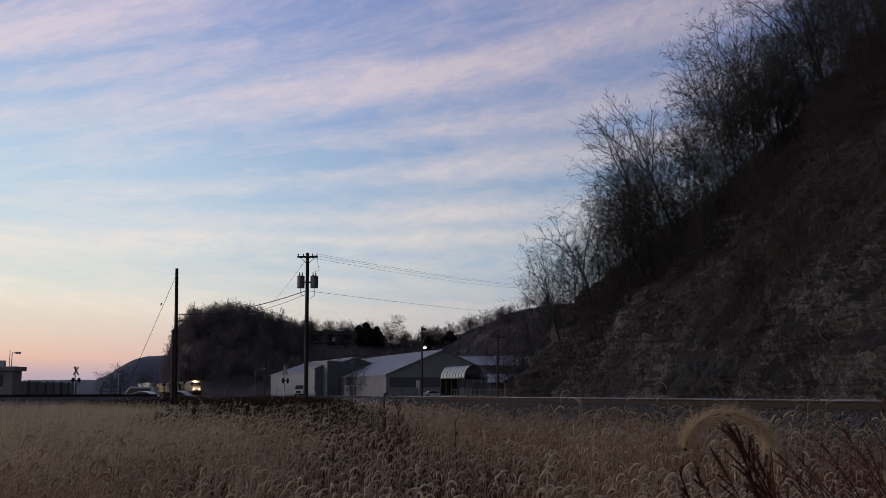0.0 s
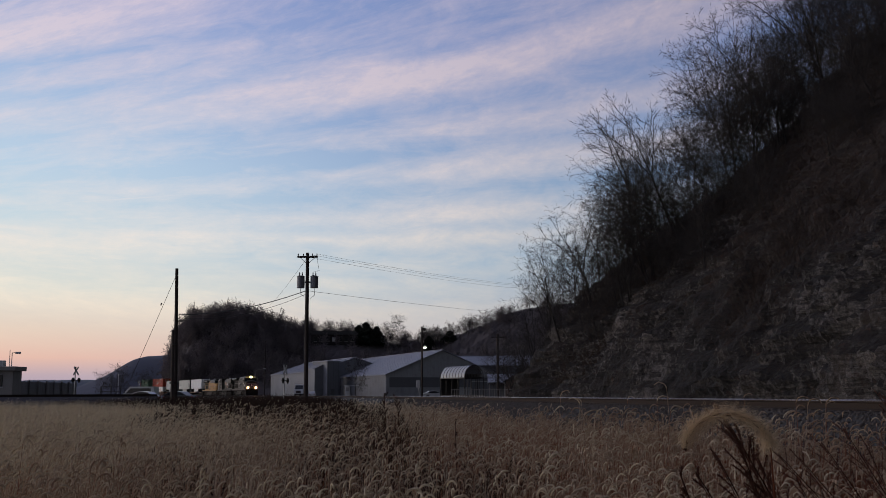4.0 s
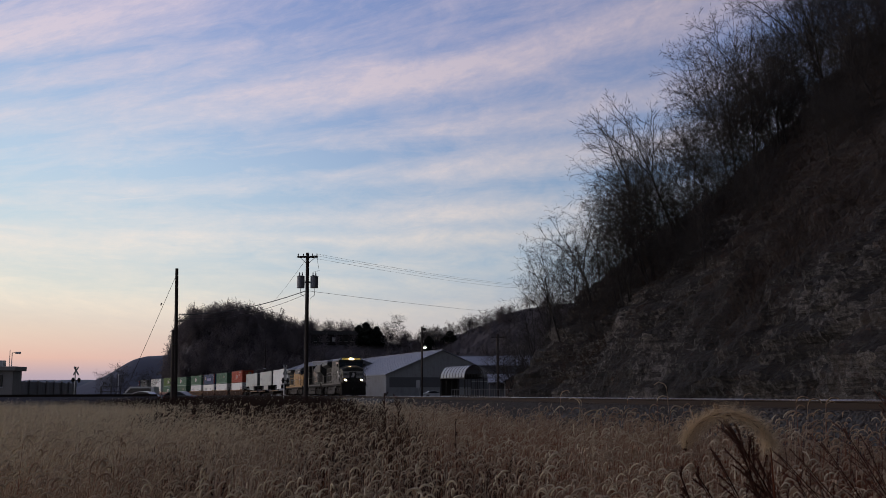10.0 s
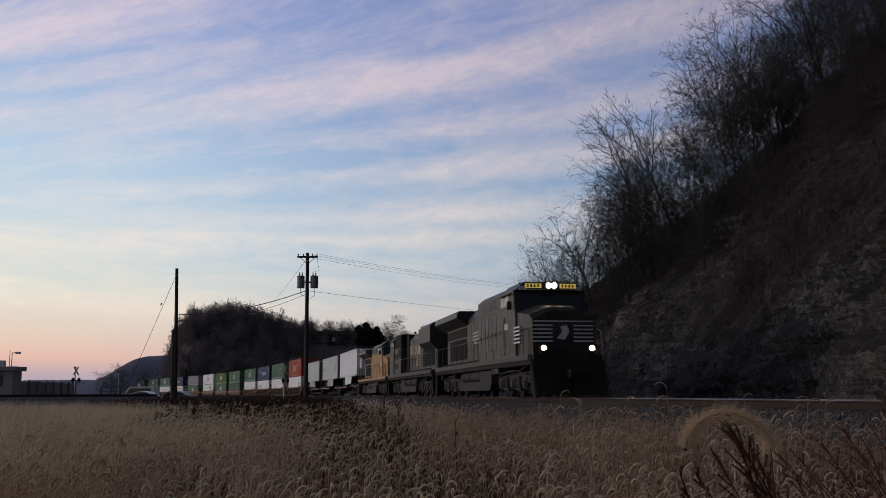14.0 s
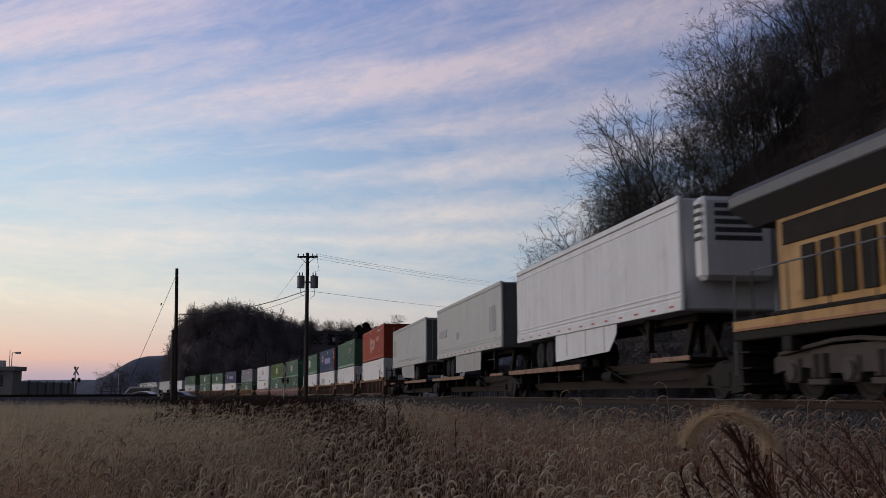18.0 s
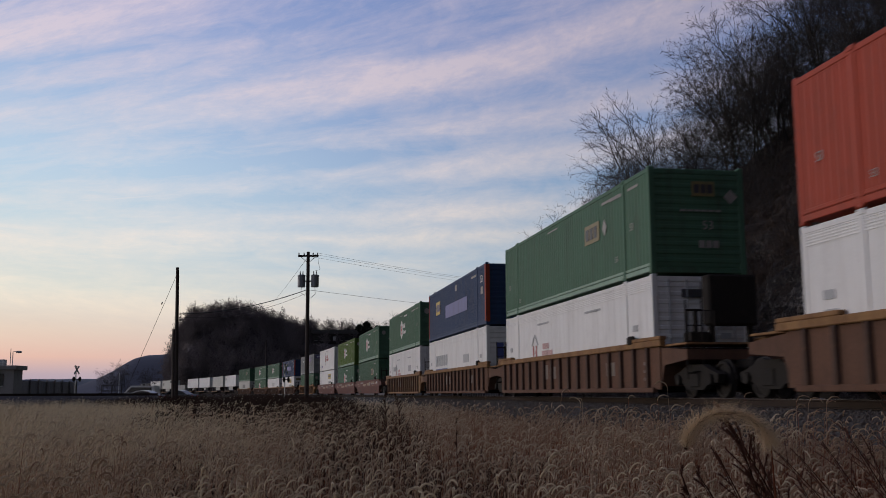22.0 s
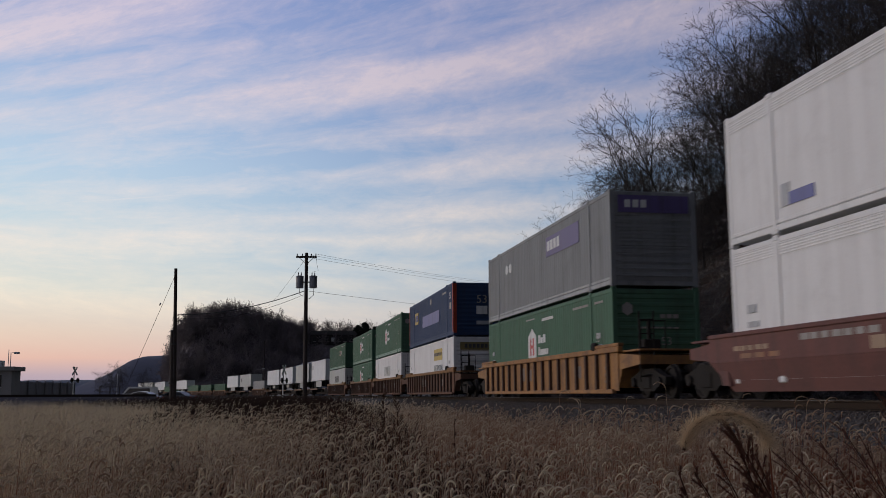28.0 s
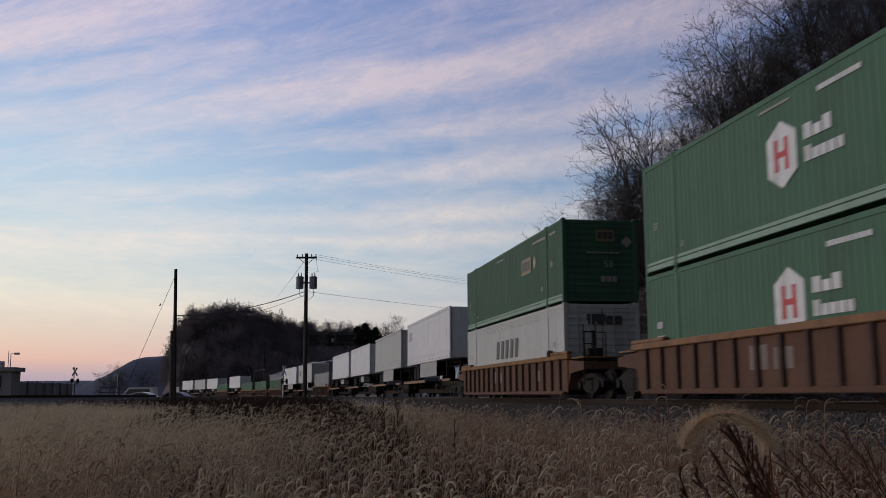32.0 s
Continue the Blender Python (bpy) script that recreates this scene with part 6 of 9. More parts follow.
def stack(u, top, low, marks_top="", marks_low="", ribbed=True, trucks=(True, True), post=None, top_kind="ribbed", low_kind="smooth", labels=("", ""), bay=None):
    t = make_container(u, 3.25, top, labels[0], top_kind, post)
    b = make_container(u, 0.34, low, labels[1], low_kind)
    well_car(u, ribbed, *trucks, colour=bay, side_paint=bay if bay is BRIGHTWELL or u == 192.0 else None)
    for ob, marks in ((t, marks_top), (b, marks_low)):
        if "hub" in marks:
            emblem(ob, -0.8, 1.55, 0.98)
            for y in (-0.9, 0.5):
                part("end_emblem", Geo().prism([(y - 0.16, 2.15), (y, 2.05), (y + 0.16, 2.15), (y + 0.16, 2.35), (y, 2.45), (y - 0.16, 2.35)], -8.108, -8.098, pose(0, 0, 0, 0, 0, 90)), DIMMARK, ob) if y < 0 else None
            id_bars(ob, 0.1, 1.98, 3, 0.12, DIMMARK, True)
            id_bars(ob, 0.6, 2.42, 7, 0.1)
        if "emp" in marks:
            plate = decal(ob, OLDPLATE, 2.6, 4.0, 1.5, 2.1)
            for i in range(3):
                part("badge_bar", Geo().box(2.75 + i * 0.38, 3.03 + i * 0.38, -1.362, -1.3525, 1.62, 1.98), DARKMARK, plate)
            part("diamond_mark", Geo().prism([(4.3, 1.8), (4.5, 1.55), (4.7, 1.8), (4.5, 2.05)], -1.356, -1.344), DIMMARK, ob)
            part("diamond_mark", Geo().prism([(0.75, 2.1), (0.95, 1.9), (1.15, 2.1), (0.95, 2.3)], -8.108, -8.098, pose(0, 0, 0, 0, 0, 90)), DIMMARK, ob)
            part("end_badge", Geo().box(8.098, 8.11, -0.15, 0.5, 2.1, 2.5), OLDPLATE, ob)
            for i in range(3):
                part("end_badge_bar", Geo().box(8.1105, 8.118, -0.09 + i * 0.19, 0.06 + i * 0.19, 2.18, 2.42), DARKMARK, ob)
            id_bars(ob, 5.0, 2.47, 5, 0.09, DIMMARK)
        if "orange" in marks:
            decal(ob, PINKMARK, -1.72, -0.36, 0.75, 2.05)
            p = decal(ob, YELLOWMARK, -0.34, 0.95, 1.0, 1.8)
            part("badge_bar", Geo().box(-0.22, 0.12, -1.362, -1.3525, 1.12, 1.68), DARKMARK, p)
            part("badge_bar", Geo().box(0.2, 0.82, -1.362, -1.3525, 1.2, 1.6), BLUEMARK, p)
            decal(ob, PINKMARK, 0.97, 2.0, 1.15, 1.85)
            for i in range(5):
                decal(ob, PINKMARK, 2.7 + i * 0.42, 3.04 + i * 0.42, 1.6, 2.0)
            for i in range(6):
                decal(ob, DIMMARK, 3.9 + i * 0.3, 4.12 + i * 0.3, 2.38, 2.6)
            part("end_badge", Geo().box(8.098, 8.11, 0.0, 0.85, 2.0, 2.5), YELLOWMARK, ob)
            part("end_badge_bar", Geo().box(8.1105, 8.118, 0.08, 0.32, 2.08, 2.42), DARKMARK, ob)
            part("end_badge_bar", Geo().box(8.1105, 8.118, 0.4, 0.78, 2.1, 2.4), BLUEMARK, ob)
            for i in range(5):
                part("end_bar", Geo().box(8.098, 8.11, -0.55, -0.42, 1.75 + i * 0.17, 1.87 + i * 0.17), DIMMARK, ob)
        if "bluebox" in marks:
            p = decal(ob, YELLOWMARK, -5.55, -4.2, 1.45, 2.2)
            for i in range(3):
                part("badge_bar", Geo().box(-5.4 + i * 0.4, -5.1 + i * 0.4, -1.362, -1.3525, 1.62, 2.02), DARKMARK if i == 0 else BLUEMARK, p)
            part("corner_stripe", Geo().box(-8.09, -7.92, -1.362, -1.352, 0.2, 2.8), ORANGE, ob, "red-orange corner stripe")
            decal(ob, PALEBLUE, -2.4, 3.7, 1.05, 1.75)
            decal(ob, DIMMARK, 0.5, 0.95, 2.3, 2.6)
            decal(ob, DIMMARK, 6.95, 7.4, 1.5, 1.85)
            decal(ob, DIMMARK, 4.8, 5.9, 2.47, 2.57)
            part("corner_stripe", Geo().box(7.86, 8.09, -1.362, -1.352, 0.2, 2.8), ORANGE, ob, "red-orange corner stripe")
            for y in (-1.25, 1.25):
                part("corner_stripe", Geo().box(8.076, 8.09, y - 0.08, y + 0.08, 0.15, 2.8), ORANGE, ob, "red-orange corner stripe")
            part("end_block", Geo().box(8.098, 8.11, -0.1, 0.5, 1.15, 1.6), MARK, ob)
            part("end_block", Geo().box(8.098, 8.11, -0.1, 0.6, 0.6, 0.8), GREYMARK, ob)
            # dimmer paint than the side number: the end's shade is in its colour
            lettering(ob, "53", -0.1, 1.75, 0.62, DIMMARK, end=True)
            lettering(ob, "53", 6.9, 2.05, 0.5, MARK)
        if "fifty" in marks:
            lettering(ob, "53", 6.6, 1.35, 0.3, DIMMARK)
            lettering(ob, "53", 0.1, 1.2, 0.34, DIMMARK, end=True)
            lettering(ob, "53", -7.4, 1.1, 0.26, DIMMARK)
            lettering(ob, "53", -5.75, 0.45, 0.2, DIMMARK)
            lettering(ob, "53", 5.35, 0.62, 0.24, DIMMARK)
            id_bars(ob, 4.3, 2.5, 8, 0.075, DIMMARK)
            id_bars(ob, -1.6, 2.56, 6, 0.05, DIMMARK)
            id_bars(ob, 6.5, 2.5, 4, 0.07, DIMMARK)
            id_bars(ob, 0.0, 0.7, 3, 0.2, DIMMARK, True)
            id_bars(ob, -0.5, 1.68, 6, 0.05, DIMMARK, True)
        if "redlogo" in marks:
            p = decal(ob, FADEDRED, 4.95, 5.65, 0.85, 1.95)
            part("badge_bar", Geo().prism([(5.05, 1.5), (5.35, 1.75), (5.55, 1.5), (5.4, 1.1), (5.2, 1.3)], -1.362, -1.3525), MARK, p)
            for i in range(4):
                decal(ob, GREYMARK, 6.5 + i * 0.26, 6.68 + i * 0.26, 1.6, 1.73)
            for i in range(7):
                decal(ob, GREYMARK, 3.6 + i * 0.24, 3.78 + i * 0.24, 2.26, 2.34)
        if "redhouse" in marks:
            for k in (-1, 1):
                part("emblem_stroke", Geo().prism([(-3.6, 1.98), (-3.6, 1.90), (-3.6 + 0.42 * k, 1.55), (-3.6 + 0.46 * k, 1.60)], -1.357, -1.345), GREYMARK, ob)
                part("emblem_bar", Geo().box(-3.6 + 0.2 * k - 0.06, -3.6 + 0.2 * k + 0.06, -1.357, -1.345, 1.05, 1.55), FADEDRED, ob)
            part("emblem_bar", Geo().box(-3.53, -3.47, -1.357, -1.345, 1.24, 1.34), FADEDRED, ob)
            for i in range(5):
                decal(ob, PALEPINK, -2.65 + i * 0.28, -2.43 + i * 0.28, 1.1 + 0.05 * (i % 2), 1.32)
                if i < 3:
                    decal(ob, PALEPINK, -2.55 + i * 0.28, -2.33 + i * 0.28, 1.38, 1.58)
            for x in (-3.2, 2.4):
                for i in range(6):
                    decal(ob, GREYMARK, x + i * 0.26, x + 0.2 + i * 0.26, 2.27, 2.34)
        if "swift" in marks:
            for i in range(5):
                part("brand_block", Geo().prism([(-1.9 + i * 0.8, 1.3), (-1.45 + i * 0.8, 1.3), (-1.3 + i * 0.8, 2.05), (-1.75 + i * 0.8, 2.05)], -1.356, -1.344), DARKMARK if "dark" in marks else CREAM, ob)
            for i in range(4):
                part("brand_block", Geo().box(8.098, 8.11, -0.5 + i * 0.32, -0.25 + i * 0.32, 2.15, 2.45), DARKMARK, ob)
        if "pair" in marks:
            decal(ob, GREYMARK, 2.6, 4.0, 1.35, 1.75)
            if "bluebars" in marks:
                for i in range(6):
                    decal(ob, GREYMARK, -5.6 + i * 0.62, -5.12 + i * 0.62, 1.35, 1.95)
                decal(ob, BLUEMARK, -5.6, -1.95, 0.95, 1.2)
            else:
                for i in range(5):
                    decal(ob, GREYMARK, -5.4 + i * 0.36, -5.14 + i * 0.36, 1.5, 1.85)
            decal(ob, GREYMARK, 0.2, 1.6, 0.75, 1.0)
        if "bluebars" in marks:
            for i in range(4):
                part("brand_block", Geo().box(8.098, 8.11, -0.9 + i * 0.45, -0.55 + i * 0.45, 1.4, 2.1), BLUEMARK, ob)
        if "gold" in marks:
            p = decal(ob, YELLOWMARK, 1.9, 4.6, 1.75, 2.4)
            for i in range(8):
                part("badge_bar", Geo().box(2.05 + i * 0.31, 2.24 + i * 0.31, -1.362, -1.3525, 2.0, 2.2), DARKMARK, p)
            lettering(ob, "INTERMODAL", 1.95, 1.16, 0.46, TEALMARK)
        if "violet" in marks:
            decal(ob, PURPLE, 1.3, 5.1, 1.75, 2.45)
            for i in range(4):
                decal(ob, MARK, 1.45 + i * 0.4, 1.75 + i * 0.4, 1.95, 2.3, -1.36)
            part("end_banner", Geo().box(8.098, 8.112, -1.1, 1.1, 2.2, 2.72), PURPLE, ob)
            for i in range(3):
                part("brand_block", Geo().box(8.113, 8.12, -0.9 + i * 0.25, -0.72 + i * 0.25, 2.35, 2.58), MARK, ob)
            for a in (-4.65, -4.05):
                hexagon(ob, MARK, a, 2.02, 0.4, 0.4)
        if "violet" in marks:
            for i in range(9):
                part("door_slat", Geo().box(8.098, 8.118, -1.12, 1.12, 0.3 + i * 0.21, 0.34 + i * 0.21, 0.006), GREY, ob)
        if "redhex" in marks:
            ring = [(-1.2 + 0.62 * math.sin(a), 1.6 + 0.85 * math.cos(a)) for a in (i * math.pi / 3 for i in range(6))]
            for (x0, z0), (x1, z1) in zip(ring, ring[1:] + ring[:1]):
                n = Vector((z1 - z0, x0 - x1)).normalized() * 0.035
                part("emblem_edge", Geo().prism([(x0 - n.x, z0 - n.y), (x1 - n.x, z1 - n.y), (x1 + n.x, z1 + n.y), (x0 + n.x, z0 + n.y)], -1.357, -1.345), GREYMARK, ob)
            for k in (-1, 1):
                part("emblem_bar", Geo().box(-1.2 + 0.2 * k - 0.09, -1.2 + 0.2 * k + 0.09, -1.357, -1.345, 1.2, 2.0), FADEDRED, ob)
            part("emblem_bar", Geo().box(-1.108, -1.092 + 0.0, -1.357, -1.345, 1.55, 1.68).box(-1.29, -1.11, -1.357, -1.345, 1.55, 1.68), FADEDRED, ob)
            for row, n in ((1.72, 3), (1.3, 5)):
                for i in range(n):
                    decal(ob, FADEDRED, -0.2 + i * 0.4, 0.1 + i * 0.4, row, row + (0.34 if i % 2 == 0 else 0.26))
            for i in range(9):
                decal(ob, GREYMARK, -0.6 + i * 0.26, -0.4 + i * 0.26, 2.56, 2.63)
            decal(ob, PALEBLUE, -5.5, -4.6, 0.5, 0.75)
            decal(ob, GREYMARK, -5.8, -5.5, 0.5, 0.95)
        if "slatdoor" in marks:
            part("end_plate", Geo().box(8.098, 8.118, -1.0, 1.0, 2.16, 2.56, 0.006), OLDPLATE, ob, "yellow-green name plate on the door end")
            for i in range(7):
                part("plate_bar", Geo().box(8.119, 8.124, -0.75 + i * 0.22, -0.6 + i * 0.22, 2.26, 2.46), DARKMARK, ob)
            for i in range(5):
                part("door_slat", Geo().box(8.085, 8.11, -1.1, 1.1, 0.45 + i * 0.36, 0.50 + i * 0.36, 0.006), GREYMARK, ob)
        if "doors" in marks:
            door_bars(ob, GREYMARK)
            part("door_plate", Geo().box(8.116, 8.128, -0.55, 0.1, 2.28, 2.5), DARKMARK, ob)
            for i in range(3):
                part("door_plate", Geo().box(8.116, 8.124, 0.5, 0.8, 0.9 + i * 0.3, 1.05 + i * 0.3), GREYMARK, ob)
        if ob is b:
            for x in (-7.4, 6.6):
                decal(ob, GREYMARK, x, x + 0.35, 1.45, 1.62)
                decal(ob, GREYMARK, x, x + 0.45, 1.15, 1.27)
    return t, b


W_LAB = "white smooth-sided 53-foot container riding low in a well car"
stack(128.5, ORANGE, WHITE, "orange fifty", "redlogo doors", labels=("orange ribbed 53-foot container with a yellow badge, stacked on top", W_LAB))
stack(152.1, GREEN, WHITE, "emp fifty", "redhouse doors", labels=("green ribbed container with a small yellow badge, stacked on top", W_LAB))
stack(172.1, BLUE, WHITE, "bluebox", "pair bluebars", labels=("dark blue 53-foot container with pale panel and red corner stripe", "white container with blue end marks, low in a well car"), post=BLUE)
stack(192.0, GREEN, WHITE, "hub fifty", "redhouse pair doors", bay=ORANGEWELL, labels=("green container with a white six-sided emblem, stacked on top", W_LAB))
stack(215.6, GREEN, DEEPGREEN, "hub fifty", "emp", ribbed=False, low_kind="ribbed", labels=("green container with a white six-sided emblem, stacked on top", "green ribbed container in a red-brown well car"))
stack(235.8, OLIVE, GREEN, "hub fifty", "hub", ribbed=False, low_kind="ribbed", trucks=(False, True), labels=("olive-green container with a white six-sided emblem", "green container low in a red-brown well car"))
stack(256.0, WHITE, WHITE, "redhex", "gold", ribbed=False, trucks=(False, True), top_kind="smooth", labels=("white container with a red and grey six-sided emblem, stacked on top", "white container with a gold panel in a red-brown well car"))
stack(279.7, GREY, GREEN, "violet", "hub fifty", low_kind="ribbed", bay=BRIGHTWELL, labels=("plain grey container with a violet banner, stacked on top", "green container with a white emblem low in a yellow well car"))
stack(304.4, BLUE, WHITE, "bluebox", "gold slatdoor", labels=("dark blue 53-foot container with pale panel and red corner stripe", "white container with a gold panel low in a well car"))
stack(324.9, GREEN, WHITE, "hub fifty", "swift doors", labels=("green container with a white six-sided emblem, stacked on top", "white container with grey brand blocks low in a well car"))
stack(344.0, GREEN, GREEN, "hub fifty", "hub", low_kind="ribbed", bay=ORANGEWELL, labels=("green container with a white six-sided emblem, stacked on top", "green ribbed container with a white emblem in a well car"))
stack(367.6, DEEPGREEN, CREAM, "emp fifty", "swift dark doors", low_kind="smooth", labels=("deep green container with a small yellow badge, stacked on top", "pale container with dark brand blocks low in a well car"))

# the rest of the train, farther back
make_trailer(388.9, TRAILERWHITE, "tall white road trailer with dark front window on a spine car", marks=((GREYMARK, -7.2, -5.8, 1.7, 2.3),))
make_trailer(408.6, CREAM, "white ribbed road trailer on a spine car", ribs=0.3)
make_trailer(429.4, TRAILERWHITE, "white road trailer on a spine car", skirt=False)
make_trailer(447.8, TRAILERWHITE, "white road trailer with plain sides on a spine car", skirt=False)
for u, a in ((388.9, True), (408.6, False), (429.4, False), (447.8, False)):
    spine_car(u, a, True)
make_container(468.0, 0.34, GREY, "plain grey container low in a well car", "smooth")
well_car(468.0)
make_trailer(488.2, CREAM, "dull white road trailer with a dark logo on a spine car", marks=((DARKMARK, -6.5, -5.0, 1.2, 2.0),))
make_trailer(507.6, TRAILERWHITE, "white road trailer on a spine car")
spine_car(488.2)
spine_car(507.6, False, True)
FAR = [(527.3, DEEPGREEN, WHITE, "emp"), (548.6, GREEN, GREEN, "hub"), (568.8, GREEN, GREEN, "hub")]
for u, a, b, mk in FAR:
    make_container(u, 0.34, a, "green ribbed container low in a well car", "ribbed")
    well_car(u)
make_trailer(587.4, TRAILERWHITE, "white road trailer near the tail of the train", skirt=False)
spine_car(587.4)
make_container(606.5, 0.34, GREEN, "green ribbed container low in a well car", "ribbed")
well_car(606.5)
make_trailer(622.2, TRAILERWHITE, "white road trailer near the tail of the train", skirt=False)
spine_car(622.2)
make_trailer(641.5, CREAM, "pale road trailer near the tail of the train", skirt=False)
spine_car(641.5, False, True)
make_trailer(661.0, TRAILERWHITE, "white road trailer near the tail of the train", skirt=False)
spine_car(661.0, False, True)
make_container(682.0, 0.34, GREY, "plain grey container low in a well car", "smooth")
well_car(682.0)

# ---------------------------------------------------------------- distance: hills, woods, mountains
def mound(X, Y, cx, cy, rx, ry, h, power=1.4):
    q = ((X - cx) / rx) ** 2 + ((Y - cy) / ry) ** 2
    return h * np.exp(-q ** power)


def far_height(X, Y):
    n = fbm(X * 0.02, Y * 0.02, 31)
    z = 19.0 + 4.5 * smooth01((X + 75) / 20) + mound(X, Y, -99, 470, 30, 400, 16.5, 1.3) + mound(X, Y, -45, 470, 16, 400, 3.5) + mound(X, Y, 42, 470, 34, 400, 11, 1.2) + mound(X, Y, 130, 470, 80, 400, 18)
    z = z * smooth01((Y - 398) / 62) * smooth01((560 - Y) / 60)
    # the left end is a quarried cliff
    z = z * smooth01((X + 0.272 * (Y - 440) + 124) / 12)
    lumps = 1.7 * fbm(X * 0.17, Y * 0.17, 35) + 1.0 * fbm(X * 0.4, Y * 0.4, 36)
    return z + (n * 0.35 + lumps * 0.13) * np.minimum(z, 8)


# slope colour is lifted to hold the haze over the ridge
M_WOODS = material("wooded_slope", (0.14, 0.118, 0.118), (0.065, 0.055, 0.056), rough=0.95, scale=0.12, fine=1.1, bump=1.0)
# the air's blue haze is mixed into both mountain colours
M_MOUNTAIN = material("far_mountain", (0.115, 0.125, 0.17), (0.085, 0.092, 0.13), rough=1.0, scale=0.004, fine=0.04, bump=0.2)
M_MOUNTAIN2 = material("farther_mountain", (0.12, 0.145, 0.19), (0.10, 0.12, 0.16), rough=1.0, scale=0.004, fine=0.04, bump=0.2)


def make_far_hills():
    xs, ys = np.linspace(-190, 230, 280), np.linspace(390, 560, 110)
    X, Y = np.meshgrid(xs, ys)
    Z = far_height(X, Y)
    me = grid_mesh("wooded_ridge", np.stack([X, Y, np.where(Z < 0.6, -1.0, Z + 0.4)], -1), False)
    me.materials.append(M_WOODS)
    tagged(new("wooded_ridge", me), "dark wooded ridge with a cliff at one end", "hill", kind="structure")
    xs, ys = np.linspace(-1900, -320, 160), np.linspace(2300, 3000, 24)
    X, Y = np.meshgrid(xs, ys)
    Z = (mound(X, Y, -660, 2560, 170, 300, 115, 1.0) + mound(X, Y, -780, 2560, 55, 300, 28, 1.0) + mound(X, Y, -880, 2600, 70, 300, 26, 1.0) + 10 * fbm(X * 0.006, Y * 0.006, 33)) * smooth01((Y - 2300) / 200)
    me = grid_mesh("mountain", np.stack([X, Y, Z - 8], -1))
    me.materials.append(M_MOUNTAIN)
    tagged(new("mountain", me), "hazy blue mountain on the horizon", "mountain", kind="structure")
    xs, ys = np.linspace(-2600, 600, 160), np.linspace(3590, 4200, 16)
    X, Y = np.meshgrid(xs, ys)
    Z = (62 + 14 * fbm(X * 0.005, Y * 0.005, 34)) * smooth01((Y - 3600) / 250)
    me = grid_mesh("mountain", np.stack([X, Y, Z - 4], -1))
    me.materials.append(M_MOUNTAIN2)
    tagged(new("mountain", me), "low mountains far away with pale blue haze in their colour", "mountain", kind="structure")


make_far_hills()


def far_woods():
    """The woods on the ridge, too many and too far to tell apart."""
    R = random.Random(8)
    kinds = [Hardwood(31 + i, 12, 1 + i // 3, 8, (5, 3, 2, 0), (0.5, 0.42, 0.46, 0.4)[i], (0.95, 1.1, 0.85, 1.0)[i], twig=6.0, thick=1.5).arrays() for i in range(4)]
    V, F, k, n = [], [], 0, 0
    while n < 520:
        x, y = (R.uniform(-142, 90) if n % 3 else R.uniform(-142, -60)), (R.uniform(446, 466) if n % 2 else R.uniform(402, 448))
        z = float(far_height(np.array([x]), np.array([y]))[0])
        if z < 4:
            continue
        size = R.uniform(0.6, 1.0) * (1.0 if x < -60 else 0.72)
        v, f = kinds[n % 4]
        a = R.uniform(0, 6.28)
        rot = np.array([[math.cos(a), math.sin(a), 0], [-math.sin(a), math.cos(a), 0], [0, 0, 1]])
        V.append(v @ rot * size + np.array([x, y, z - 2.0 * size]))
        F.append(f + k)
        k += len(v)
        n += 1
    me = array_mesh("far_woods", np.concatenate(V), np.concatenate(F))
    # twigs far paler than near ones: distance haze is in their colour
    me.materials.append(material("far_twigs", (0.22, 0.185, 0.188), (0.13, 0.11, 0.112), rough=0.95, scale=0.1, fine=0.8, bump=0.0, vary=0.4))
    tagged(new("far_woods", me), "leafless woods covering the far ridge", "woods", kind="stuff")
    return [Hardwood(34, 12, 1, 9, (6, 5, 4, 2), twig=1.6).build("small leafless tree on the flat ground beyond the railway", (M_BARK, M_TWIG)),
            Hardwood(35, 10, 1, 10, (6, 5, 4, 2), 0.4, 1.1, twig=1.6).build("rounded leafless tree beyond the railway", (M_BARK, M_TWIG)),
            Hardwood(36, 11, 2, 6, (6, 5, 4, 2), 0.42, twig=1.6).build("forked leafless tree beyond the railway", (M_BARK, M_TWIG))]


FAR_TREES = far_woods()
for k, (x, y, z, s) in enumerate(((-18.5, 210, 0.6, 0.72), (12.5, 152, 0.6, 0.7), (17.5, 175, 0.6, 0.9), (-50.6, 150, 0.6, 0.33), (-53.5, 165, 0.6, 0.5), (-51.0, 172, 0.6, 0.42), (24, 150, 0.6, 1.1), (20, 128, 0.6, 0.95), (15, 120, 0.6, 0.8), (-57, 180, 0.6, 0.5))):
    c = stamp(FAR_TREES[k % 3], pose(x, y, z, 0, 0, 70 * k))
    c.scale = (s, s, s)
    c["group"] = "trees on the flat"

for k, (x, y, s) in enumerate(((-52, 446, 0.75), (-45, 450, 0.6), (-25, 446, 1.0), (-20.5, 449, 1.15), (-15, 447, 0.85), (-9, 448, 0.7), (-2.5, 447, 0.8), (5, 449, 0.75), (11, 447, 0.85))):
    c = stamp(FAR_TREES[k % 3], pose(x, y, float(far_height(np.array([float(x)]), np.array([float(y)]))[0]), 0, 0, 50 * k))
    c.scale = (s * 1.15, s * 1.15, s * 1.05)
    c["group"] = "trees on the far ridge"

M_NEEDLE = material("conifer_needles", (0.018, 0.024, 0.014), (0.012, 0.016, 0.010), rough=0.95, scale=1.0, fine=5.0, bump=0.0, vary=0.35)


